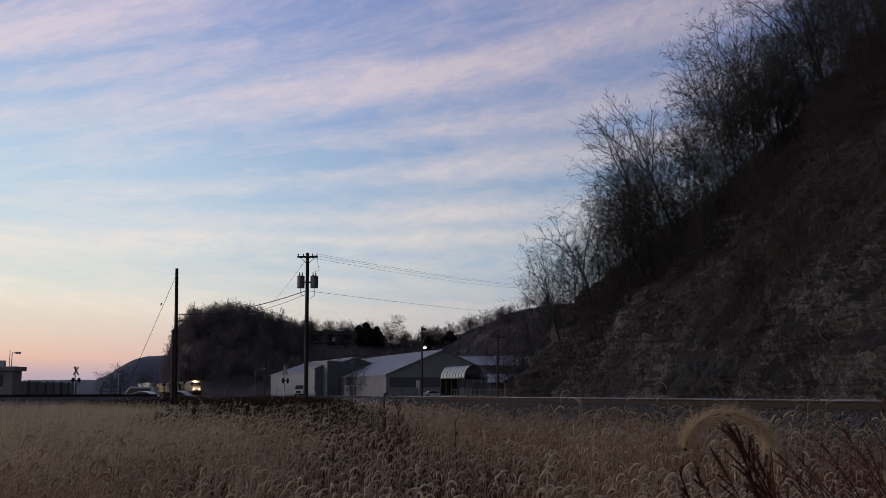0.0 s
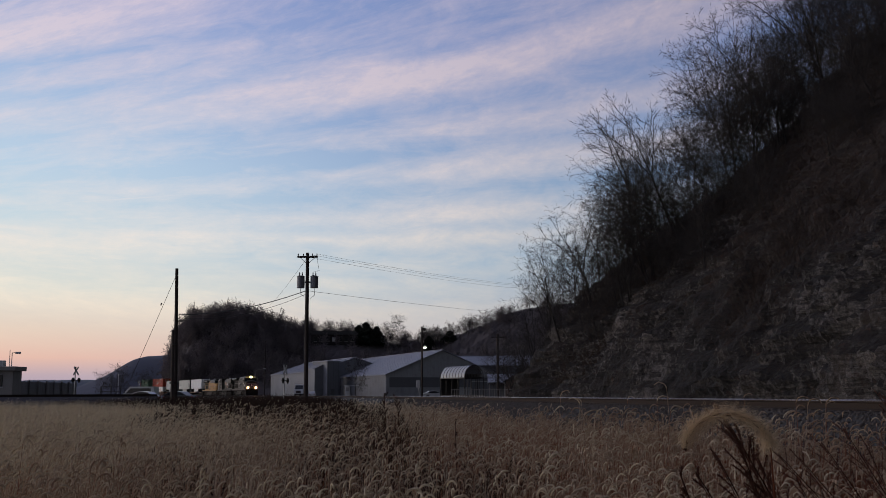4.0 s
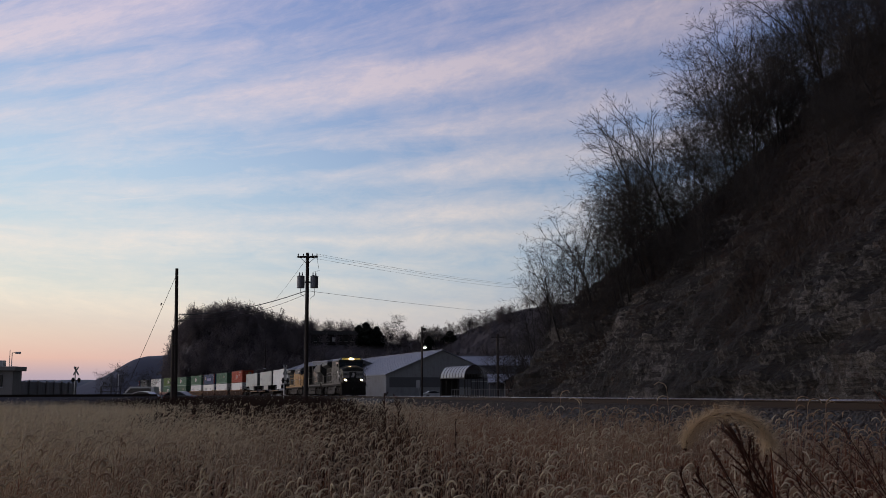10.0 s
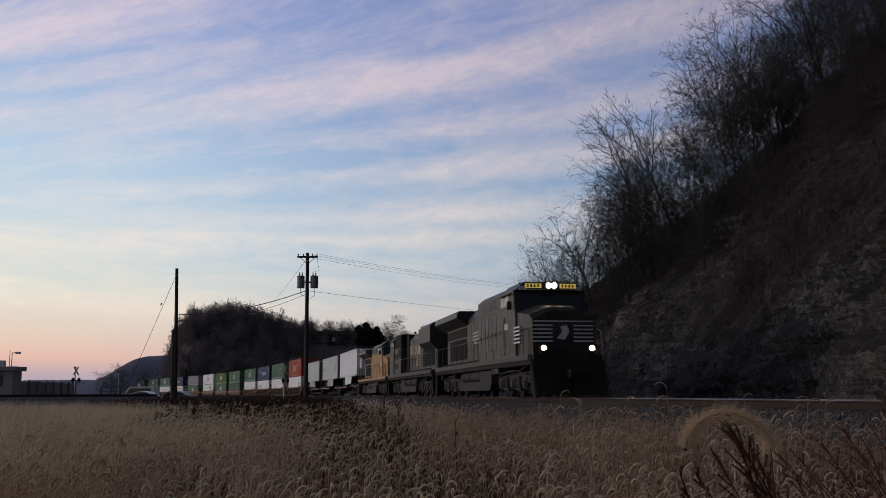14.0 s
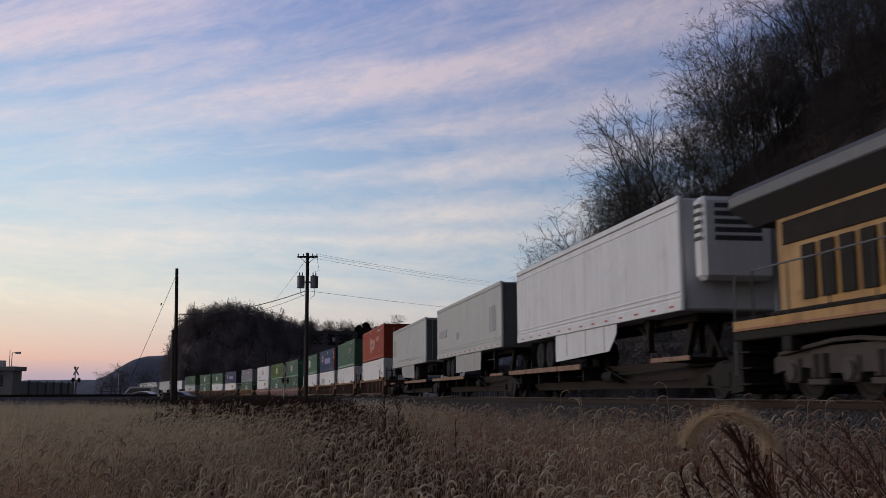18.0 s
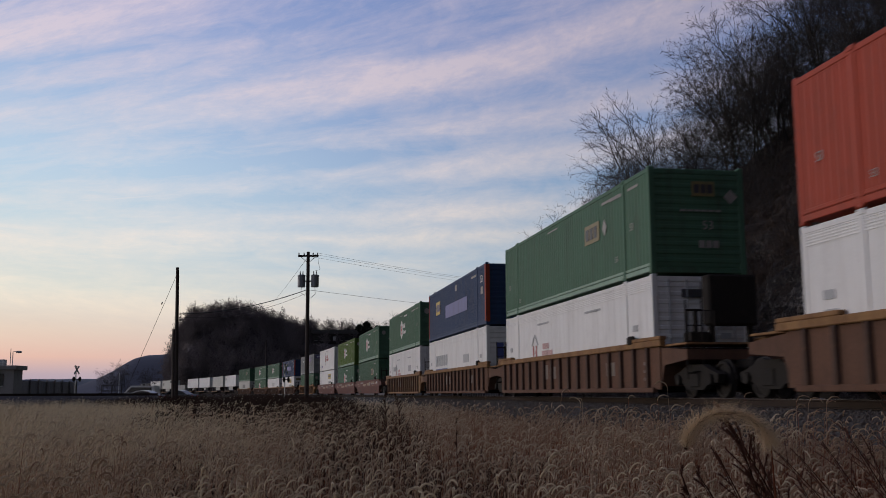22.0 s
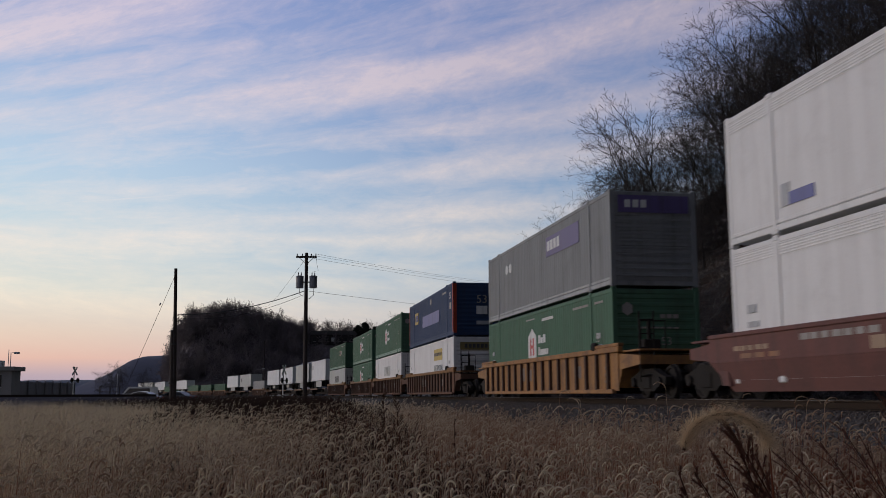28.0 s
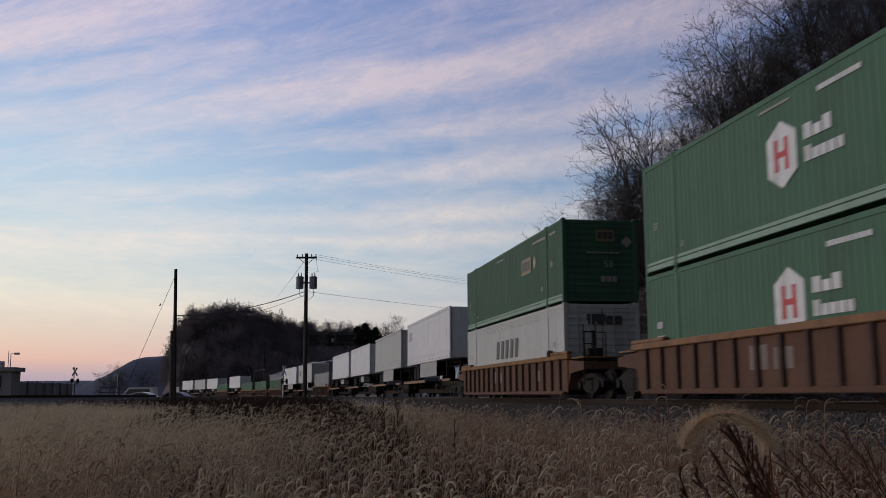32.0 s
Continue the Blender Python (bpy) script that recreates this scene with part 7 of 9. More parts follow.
def make_conifer(x, y, z, h, w, seed):
    """An evergreen: whorls of drooping boughs covered in needles."""
    r = random.Random(seed)
    ob = thing("evergreen_tree", "dark evergreen tree standing on the ridge", "tree", "evergreens", m=pose(x, y, z))
    part("trunk", Geo().tube([(0, 0, -1), (0, 0, h * 0.5), (0, 0, h)], [0.35, 0.2, 0.03], 6), M_BARK, ob)
    V, F = [], []
    for i in range(34):
        f = i / 33
        rad = w * 0.5 * (1 - f) ** 0.75 * r.uniform(0.8, 1.1) + 0.3
        for j in range(11):
            a = r.uniform(0, 6.28)
            base = Vector((0, 0, h * (0.08 + 0.9 * f)))
            d = Vector((math.cos(a), math.sin(a), r.uniform(-0.25, 0.15)))
            for q in range(9):
                p = base + d * rad * (0.2 + 0.8 * q / 8)
                s = 0.55 * (1.1 - f * 0.5)
                o = [Vector((r.gauss(0, s), r.gauss(0, s), r.gauss(-0.1, s * 0.6))) for _ in range(3)]
                k = len(V)
                V += [p + o[0], p + o[1], p + o[2]]
                F.append((k, k + 1, k + 2))
    part("crown", array_mesh("crown", [tuple(v) for v in V], F), M_NEEDLE, ob, "dense dark needles")


for x, y, h, w, sd in ((-34.5, 446, 10.5, 11, 1), (-30.0, 448, 8.5, 9, 2), (-38, 450, 7, 9, 3), (-6.5, 446, 6, 6, 4), (3, 450, 5, 7, 5)):
    make_conifer(x, y, float(far_height(np.array([float(x)]), np.array([float(y)]))[0]) + 0.3, h, w, sd)

# ---------------------------------------------------------------- buildings
M_WALL_A = material("ribbed_steel_wall", (0.165, 0.168, 0.185), (0.13, 0.133, 0.148), rough=0.7, scale=0.2, fine=3.0, bump=0.1, dirt=0.3)
M_WALL_W = material("white_steel_wall", (0.23, 0.235, 0.26), (0.19, 0.195, 0.215), rough=0.7, scale=0.2, fine=3.0, bump=0.1, dirt=0.25)
# light falling on the front gable is put into this paler wall colour
M_GABLE = material("pale_gable_wall", (0.42, 0.425, 0.45), (0.35, 0.355, 0.38), rough=0.7, scale=0.2, fine=3.0, bump=0.1, dirt=0.3, streak=0.3)
M_ROOF = material("white_steel_roof", (0.29, 0.305, 0.36), (0.235, 0.25, 0.30), rough=0.6, scale=0.15, fine=2.0, bump=0.05, dirt=0.15)
M_DARKBAND = material("dark_cladding", (0.17, 0.17, 0.185), (0.13, 0.13, 0.142), rough=0.8, scale=0.3, fine=4.0, bump=0.1)
M_BRICKISH = material("brown_siding", (0.13, 0.085, 0.065), (0.09, 0.06, 0.048), rough=0.85, scale=0.5, fine=6.0, bump=0.2)
M_SHINGLE = material("grey_shingle", (0.09, 0.085, 0.085), (0.06, 0.056, 0.056), rough=0.9, scale=0.5, fine=6.0, bump=0.3)
M_CONC = material("pale_concrete", (0.34, 0.32, 0.31), (0.26, 0.245, 0.235), rough=0.85, scale=0.5, fine=8.0, bump=0.15, dirt=0.3)
M_TRIM = paint("pale_trim", (0.6, 0.6, 0.6), dirt=0.2)
M_WINDOW = material("dim_window", (0.03, 0.032, 0.036), (0.02, 0.022, 0.026), rough=0.2, bump=0.0)


def shed(label, m, width, length, eave, ridge, wall, roof, name="warehouse", offset=0.5, band=None, doors=(), windows=(), category="warehouse", gable_paint=None):
    """A gabled hall: its gable faces -y of its own space, x from 0 to width, y from 0 to length."""
    ob = thing(name, label, category, m=m)
    t = 0.25
    a = offset * width
    gable = [(0, 0), (width, 0), (width, eave), (a, ridge), (0, eave)]
    part("gable_wall", Geo().prism(gable, 0, t), gable_paint or wall, ob)
    part("gable_wall", Geo().prism(gable, length - t, length), wall, ob)
    for x0 in (0, width - t):
        part("side_wall", Geo().box(x0, x0 + t, t, length - t, 0, eave - 0.05), wall, ob)
    # standing seams on the long walls and the roof
    for sgn, p, q in ((0, (-0.4, eave - 0.25), (a, ridge)), (1, (width + 0.4, eave - 0.25), (a, ridge))):
        d = Vector((q[0] - p[0], 0, q[1] - p[1]))
        g = Geo().prism([(p[0], p[1] + 0.05), (q[0], q[1] + 0.05), (q[0], q[1] + 0.25), (p[0], p[1] + 0.25)], -0.5, length + 0.5)
        slope = part("roof_slope", g, roof, ob, "pale steel roof")
        n = int(length / 3.0)
        seam = Geo().prism([(p[0], p[1] + 0.25), (q[0], q[1] + 0.25), (q[0], q[1] + 0.31), (p[0], p[1] + 0.31)], -0.04, 0.04)
        me = seam.mesh("roof_seam")
        for i in range(min(n, 40)):
            part("roof_seam", me, roof, slope, "", pose(0, 1.5 + i * length / n, 0))
    part("ridge_cap", Geo().box(a - 0.35, a + 0.35, -0.5, length + 0.5, ridge + 0.18, ridge + 0.36, 0.05), roof, ob)
    for x in (-0.02, width - t + 0.02):
        g = Geo()
        for i in range(int(length / 1.5)):
            g.box(x - 0.012 if x < 1 else x + t - 0.02, x + 0.02 if x < 1 else x + t + 0.012, 0.6 + i * 1.5, 0.72 + i * 1.5, 0, eave - 0.3)
        part("wall_ribs", g, wall, ob)
    if band:
        part("cladding_band", Geo().box(1.0, width - 1.0, -0.06, -0.003, band[0], band[1]), M_DARKBAND, ob)
    for x0, x1, z1 in doors:
        d = part("roller_door", Geo().box(x0, x1, -0.08, -0.004, 0, z1, 0.02), M_DARKBAND, ob, "closed grey loading door")
        part("door_frame", Geo().box(x0 - 0.15, x1 + 0.15, -0.1, -0.005, z1 + 0.001, z1 + 0.2, 0.02), M_TRIM, d)
    for x0, x1, z0, z1 in windows:
        w = part("window", Geo().box(x0, x1, -0.05, -0.004, z0, z1, 0.01), M_WINDOW, ob)
        part("window_sill", Geo().box(x0 - 0.1, x1 + 0.1, -0.12, -0.004, z0 - 0.12, z0 - 0.002, 0.01), M_TRIM, w)
    return ob


def turned(x, y, z, dx, dy):
    """A pose at a place whose x axis points along (dx, dy)."""
    return pose(x, y, z, 0, 0, math.degrees(math.atan2(dy, dx)))


shed("big pale steel warehouse with a gabled end and white roof", turned(-16.0, 280, 0.5, 0.93, 0.37), 34.0, 88.0, 6.2, 13.0, M_WALL_A, M_ROOF, band=(2.6, 5.4), windows=((20.5, 23.5, 6.4, 8.6),), doors=((26, 31, 4.2),), gable_paint=M_GABLE)
shed("long white steel warehouse with a low roof beside the big one", turned(-40.6, 320, 0.5, 0.93, 0.37), 26.0, 68.0, 8.2, 12.4, M_WALL_W, M_ROOF, doors=((8, 11, 3.6),))
shed("low steel shed with a white roof behind the shelter", turned(28.5, 300, 0.5, 0.0, 1.0), 30.0, 26.0, 9.2, 12.2, M_WALL_A, M_ROOF)
shed("small brown house with a grey roof near the slope", turned(12.6, 205, 0.5, 0.98, -0.2), 7.5, 9.0, 3.2, 5.2, M_BRICKISH, M_SHINGLE, name="house", windows=((1, 2.2, 1.1, 2.3), (4.6, 5.8, 1.1, 2.3)), category="house")


def roof_plane_shed():
    """An open-fronted store whose white roof tilts towards the railway."""
    ob = thing("open_shed", "open store with a tilted white roof behind the railway", "shed", m=pose(11.0, 246, 0.5))
    part("roof_slope", Geo().prism([(0, 3.4), (12, 3.4), (12, 3.6), (0, 3.6)], 0, 0.01).box(0, 12, 0, 7, 3.3, 3.45).prism([(0, 3.45), (12, 3.45), (12, 5.6), (0, 5.6)], 6.8, 7.0), M_ROOF, ob)
    g = Geo()
    g.add([(0, -0.5, 3.5), (12, -0.5, 3.5), (12, 7, 5.6), (0, 7, 5.6), (0, -0.5, 3.3), (12, -0.5, 3.3), (12, 7, 5.4), (0, 7, 5.4)], [(0, 1, 2, 3), (7, 6, 5, 4), (4, 5, 1, 0), (5, 6, 2, 1), (6, 7, 3, 2), (7, 4, 0, 3)])
    part("roof_sheet", g, M_ROOF, ob)
    for x in (0.2, 4.0, 8.0, 11.8):
        part("post", Geo().box(x - 0.12, x + 0.12, 0, 0.25, 0, 3.3, 0.02), M_CONC, ob)
    part("back_wall", Geo().box(0, 12, 6.75, 6.8, 0, 3.3), M_WALL_A, ob)


roof_plane_shed()


def block_building():
    """A tall flat-roofed plant building between the halls."""
    ob = thing("plant_building", "blue-grey steel plant building with a flat roof", "building", m=turned(-35.6, 308, 0.5, 0.8, 0.6))
    part("wall", Geo().box(0, 4.4, 0, 9.0, 0, 10.7, 0.03), M_WALL_W, ob)
    part("roof", Geo().box(-0.3, 4.7, -0.3, 9.3, 10.7, 11.0, 0.05), M_ROOF, ob)
    part("side_wing", Geo().prism([(-3.0, 0), (-0.003, 0), (-0.003, 9.9), (-3.0, 8.6)], 2.5, 9.0), M_WALL_W, ob, "lower white lean-to wing")
    for i in range(5):
        part("wall_rib", Geo().box(0.3 + i * 0.9, 0.4 + i * 0.9, -0.03, -0.003, 0, 10.6), M_WALL_A, ob)
    part("door", Geo().box(1.2, 2.6, -0.1, -0.004, 0, 2.4, 0.02), M_DARKBAND, ob)


block_building()


M_STEELDARK = material("dark_brick", (0.035, 0.03, 0.03), (0.025, 0.022, 0.022), rough=0.9, scale=0.5, fine=6.0, bump=0.2)


def ridge_building():
    """A long dark building of three storeys among the trees on the ridge."""
    ob = thing("ridge_building", "long dark three-storey building among trees on the ridge", "building", m=turned(-58.5, 443, 17.0, 0.99, 0.12))
    part("wall", Geo().box(0, 20, 0, 12, -4, 10.6, 0.05), M_STEELDARK, ob)
    part("roof", Geo().prism([(-0.8, 10.6), (20.8, 10.6), (19.6, 12.2), (0.4, 12.2)], -0.8, 12.8), M_SHINGLE, ob, "dark low-pitched roof")
    for z in (1.2, 4.4, 7.6):
        for i in range(7):
            # a few lit windows are painted with the pale trim colour
            w = part("window", Geo().box(1.2 + i * 2.7, 2.6 + i * 2.7, -0.06, -0.004, z, z + 1.7, 0.02), M_TRIM if (i * 5 + int(z)) % 11 == 0 else M_WINDOW, ob)
            part("window_sill", Geo().box(1.1 + i * 2.7, 2.7 + i * 2.7, -0.16, -0.004, z - 0.15, z - 0.004, 0.02), M_CONC, w)


ridge_building()


def left_building():
    ob = thing("depot_building", "flat-roofed concrete depot building with dark windows", "building", m=turned(-66.5, 118, 0.3, 1.0, 0.0))
    part("wall", Geo().box(0, 16, 0, 2.4, 0, 3.75, 0.03), M_CONC, ob)
    part("roof", Geo().box(-0.4, 16.4, -0.4, 2.8, 3.75, 4.25, 0.05), M_CONC, ob, "pale overhanging roof slab")
    for x in (1.5, 5.0, 8.5, 12.0):
        w = part("window", Geo().box(x, x + 2.8, -0.06, -0.004, 1.9, 3.3, 0.02), M_WINDOW, ob)
        part("window_sill", Geo().box(x - 0.1, x + 2.9, -0.14, -0.004, 1.78, 1.898, 0.02), M_TRIM, w)
    part("roof_box", Geo().box(13.6, 14.3, 1, 1.8, 4.25, 5.0, 0.04), M_TRIM, ob)
    part("antenna", Geo().cyl((14.6, 2, 4.25), (14.6, 2, 6.3), 0.04, 6), M_TRIM, ob)
    lamp = part("lamp_mast", Geo().tube([(15.3, 1, 4.25), (15.3, 1, 5.9), (15.9, 1, 5.95)], 0.05, 6), M_TRIM, ob)
    part("lamp_head", Geo().box(15.7, 16.3, 0.8, 1.2, 5.75, 6.0, 0.06), M_TRIM, lamp)


left_building()

M_FENCE = material("weathered_fence", (0.27, 0.255, 0.265), (0.19, 0.18, 0.185), rough=0.9, scale=0.6, fine=8.0, bump=0.3, vary=0.25)


def plank_fence():
    ob = thing("plank_fence", "weathered grey plank fence beside the depot", "fence")
    me = Geo().box(-0.38, 0.38, -0.03, 0.03, 0, 2.7, 0.01).mesh("plank")
    a, b = Vector((-56.5, 134, 0.35)), Vector((-58.6, 160, 0.4))
    d = (b - a)
    ang = math.degrees(math.atan2(d.y, d.x))
    n = int(d.length / 0.8)
    for i in range(n):
        p = a + d * (i + 0.5) / n
        part("plank", me, M_FENCE, ob, "", pose(p.x, p.y, p.z + random.uniform(-0.05, 0.05), 0, 0, ang))
    me = Geo().box(-0.1, 0.1, -0.1, 0.1, 0, 2.9, 0.02).mesh("post")
    for i in range(8):
        p = a + d * i / 7
        part("post", me, M_FENCE, ob, "", pose(p.x + 0.15, p.y, p.z))


plank_fence()

# ---------------------------------------------------------------- canopy, poles, signals
M_STEELD = material("dark_painted_steel", (0.05, 0.042, 0.04), (0.03, 0.026, 0.025), rough=0.6, metal=0.2, scale=1.0, fine=20.0, bump=0.1)
M_POLY = material("canopy_sheet", (0.40, 0.41, 0.42), (0.30, 0.31, 0.32), rough=0.25, scale=0.6, fine=8.0, bump=0.05, spec=0.6, dirt=0.2)


def arched_canopy():
    """A barrel-roofed shelter on steel posts."""
    ob = thing("arched_shelter", "barrel-roofed steel shelter with pale glossy roof sheets", "shelter", m=turned(2.7, 130, 0.5, 0.88, 0.47) )
    w, L, eave, rise = 2.85, 6.6, 2.75, 1.6
    n = 10
    arc = [(w / 2 - w / 2 * math.cos(math.pi * i / n), eave + rise * math.sin(math.pi * i / n)) for i in range(n + 1)]
    for k in range(8):
        y0, y1 = k * L / 8 + 0.02, (k + 1) * L / 8 - 0.02
        for i in range(n):
            (x0, z0), (x1, z1) = arc[i], arc[i + 1]
            g = Geo().add([(x0, y0, z0), (x1, y0, z1), (x1, y1, z1), (x0, y1, z0), (x0, y0, z0 - 0.03), (x1, y0, z1 - 0.03), (x1, y1, z1 - 0.03), (x0, y1, z0 - 0.03)],
                          [(0, 1, 2, 3), (7, 6, 5, 4), (4, 5, 1, 0), (5, 6, 2, 1), (6, 7, 3, 2), (7, 4, 0, 3)])
            part("roof_sheet", g, M_POLY, ob)
    for k in range(9):
        y = k * L / 8
        part("roof_hoop", Geo().tube([(x, y, z + 0.01) for x, z in arc], 0.04, 6), M_STEELD, ob)
    for k in range(5):
        for x in (0.0, w):
            part("post", Geo().box(x - 0.05, x + 0.05, k * L / 4 - 0.05, k * L / 4 + 0.05, 0, eave, 0.01), M_STEELD, ob)
    for x in (0.0, w):
        part("eave_beam", Geo().box(x - 0.06, x + 0.06, -0.1, L + 0.1, eave - 0.12, eave + 0.03, 0.01), M_STEELD, ob)
        part("kick_panel", Geo().box(x - 0.015, x + 0.015, 0.05, L - 0.05, 0.1, 0.5), M_STEELD, ob)
    part("end_panel", Geo().prism([(x, z) for x, z in arc], L - 0.05, L), M_STEELD, ob)
    part("back_wall", Geo().box(0.1, w - 0.1, L - 0.04, L, 0, eave), M_STEELD, ob)
    part("bench", Geo().box(0.5, w - 0.4, L - 0.7, L - 0.1, 0.4, 0.48, 0.01), M_STEELD, ob)
    part("front_fascia", Geo().prism([(x, z) for x, z in arc[1:-1]], 0.25, 0.3), M_DARKBAND, ob)
    for i in range(4):
        part("bar", Geo().cyl((0.5 + i * 0.6, 0.1, 0), (0.5 + i * 0.6, 0.1, eave), 0.03, 6), M_STEELD, ob)


arched_canopy()


def picket_fence(x0, x1, y, n, label):
    ob = thing("yard_fence", label, "fence")
    me = Geo().cyl((0, 0, 0), (0, 0, 1.25), 0.035, 6).mesh("picket")
    for i in range(n):
        part("picket", me, M_CONC, ob, "", pose(x0 + (x1 - x0) * i / (n - 1), y, 0.5))
    for z in (0.75, 1.65):
        part("rail", Geo().box(x0, x1, y - 0.03, y + 0.03, z, z + 0.06, 0.01), M_CONC, ob)


picket_fence(1.0, 8.6, 122, 26, "pale metal yard fence in front of the shelter")

M_POLE = material("creosoted_pole", (0.055, 0.04, 0.035), (0.032, 0.025, 0.022), rough=0.9, scale=2.0, fine=20.0, bump=0.4, stretch=(4, 4, 0.4))
M_TRANS = material("transformer_grey", (0.25, 0.26, 0.28), (0.19, 0.195, 0.21), rough=0.55, scale=1.5, fine=20.0, bump=0.05)
M_WIRE = material("wire_black", (0.02, 0.02, 0.022), (0.03, 0.03, 0.03), rough=0.6, bump=0.0)
M_INSUL = material("insulator_brown", (0.12, 0.08, 0.06), (0.09, 0.06, 0.05), rough=0.3, bump=0.0)


def transformer(parent, x, y):
    t = part("transformer", Geo().lathe([(0.26, 0), (0.28, 0.05), (0.28, 0.78), (0.30, 0.8), (0.30, 0.84), (0.2, 0.9)], 14, pose(x, y, 8.62)), M_TRANS, parent, "grey pole-mounted transformer can")
    for a in (-0.1, 0.1):
        part("bushing", Geo().lathe([(0.03, 0), (0.05, 0.05), (0.03, 0.1), (0.05, 0.15), (0.03, 0.2), (0.02, 0.3)], 8, pose(x + a, y, 9.5)), M_INSUL, t)
    part("bracket", Geo().box(min(x, 0), max(x, 0), y - 0.04, y + 0.04, 9.0, 9.1, 0.01), M_STEELD, t)


def utility_poles():
    ob = thing("utility_pole", "dark wooden utility pole carrying two grey transformers", "utility pole", "utility poles", m=pose(-9.85, 72, 0.15))
    part("pole", Geo().tube([(0.02, 0, -0.5), (0, 0, 5), (-0.02, 0, 11.2)], [0.165, 0.145, 0.115], 10), M_POLE, ob)
    part("crossarm", Geo().box(-0.75, 0.75, -0.17, -0.05, 10.82, 10.95, 0.015), M_POLE, ob)
    for k in (-1, 1):
        part("arm_brace", Geo().tube([(0.55 * k, -0.12, 10.84), (0, -0.12, 10.35)], 0.02, 6), M_STEELD, ob)
    for x in (-0.68, -0.3, 0.35, 0.68):
        part("insulator", Geo().lathe([(0.02, 0), (0.05, 0.06), (0.03, 0.1), (0.05, 0.14), (0.02, 0.18)], 8, pose(x, -0.11, 10.95)), M_INSUL, ob)
    transformer(ob, -0.48, 0.0)
    transformer(ob, 0.50, 0.0)
    part("rack", Geo().box(-0.05, 0.05, -0.2, -0.11, 7.9, 8.6, 0.01), M_STEELD, ob)
    part("drop_lead", Geo().tube([(0.5, 0, 9.8), (0.85, 0, 9.9), (0.75, -0.1, 10.4), (0.68, -0.11, 11.0)], 0.012, 5), M_WIRE, ob)
    part("drop_lead", Geo().tube([(-0.48, 0, 8.62), (-0.5, -0.1, 8.2), (-0.2, -0.15, 8.0)], 0.018, 5), M_WIRE, ob)
    part("drop_lead", Geo().tube([(0.5, 0, 8.62), (0.55, -0.1, 8.1), (0.2, -0.15, 7.8)], 0.018, 5), M_WIRE, ob)
    ob = thing("utility_pole", "plain dark wooden utility pole with a thicker stub lashed to it", "utility pole", "utility poles", m=pose(-20.85, 78, 0.2))
    part("pole", Geo().tube([(0.12, 0, -0.5), (0, 0, 5), (-0.12, 0, 10.8)], [0.16, 0.145, 0.12], 10), M_POLE, ob)
    part("stub", Geo().tube([(-0.08, 0.05, -0.5), (-0.22, 0.05, 5.95)], [0.19, 0.16], 10), M_POLE, ob)
    for z in (1.8, 4.8):
        part("lashing", Geo().tube([(-0.12, 0, z), (-0.12, 0, z + 0.12)], 0.27, 10), M_STEELD, ob)
    for i in range(3):
        part("insulator", Geo().lathe([(0.03, 0), (0.06, 0.06), (0.03, 0.12)], 8, pose(0.25, -0.05, 6.6 + i * 0.25)), M_INSUL, ob)
        part("bracket", Geo().tube([(0.0, 0, 6.65 + i * 0.25), (0.28, -0.05, 6.6 + i * 0.25)], 0.02, 6), M_STEELD, ob)
    ob = thing("street_lamp", "dark wooden pole with a lit street lamp and meter box", "street lamp", "lamps beyond the railway", m=pose(-3.2, 150, 0.5))
    part("pole", Geo().tube([(0, 0, -0.3), (0, 0, 10.7)], [0.17, 0.12], 8), M_POLE, ob)
    part("arm", Geo().tube([(0, 0, 7.4), (0.25, -0.2, 7.7), (0.42, -0.35, 7.72)], 0.03, 6), M_STEELD, ob)
    part("lamp_head", Geo().lathe([(0.05, 0.25), (0.22, 0.12), (0.24, 0.02), (0.1, 0.0)][::-1], 12, pose(0.45, -0.38, 7.6)), M_TRIM, ob)
    part("bulb", Geo().lathe([(0.05, -0.22), (0.22, -0.12), (0.22, -0.02), (0.05, 0.0)], 12, pose(0.45, -0.38, 7.6)), material("lamp_bulb", (1, 1, 0.9), bump=0.0, glow=((1.0, 0.96, 0.78), 6.0)), ob, "glowing white lamp bulb")
    part("meter_box", Geo().box(-0.85, -0.3, -0.3, -0.1, 1.6, 2.7, 0.03), M_TRIM, ob)
    part("conduit", Geo().cyl((-0.35, -0.12, 0), (-0.5, -0.12, 1.7), 0.06, 6), M_TRIM, ob)
    part("floodlight", Geo().box(0.1, 0.6, -0.3, 0.0, 10.0, 10.5, 0.05), M_STEELD, ob)
    ob = thing("utility_pole", "dark wooden pole standing beyond the shelter", "utility pole", "utility poles", m=pose(9.1, 168, 0.5))
    part("pole", Geo().tube([(0, 0, -0.3), (0, 0, 10.6)], [0.24, 0.2], 8), M_POLE, ob)
    part("crossarm", Geo().box(-1.1, 1.1, -0.2, -0.05, 10.0, 10.15, 0.02), M_POLE, ob)
    ob = thing("utility_pole", "slim pole standing before the far ridge", "utility pole", "utility poles", m=pose(-46.2, 260, 0.5))
    part("pole", Geo().tube([(0, 0, -0.3), (0, 0, 14.5)], [0.17, 0.12], 8), M_POLE, ob)
    ob = thing("street_lamp", "slim grey street lamp with a curved arm", "street lamp", "lamps beyond the railway", m=pose(-48.3, 258, 0.5))
    part("pole", Geo().tube([(0, 0, -0.3), (0, 0, 6.5), (0.4, 0, 7.0), (2.2, 0, 7.3)], 0.07, 6), M_CONC, ob)
    part("lamp_head", Geo().box(2.0, 2.7, -0.15, 0.15, 7.2, 7.4, 0.05), M_TRIM, ob)


utility_poles()


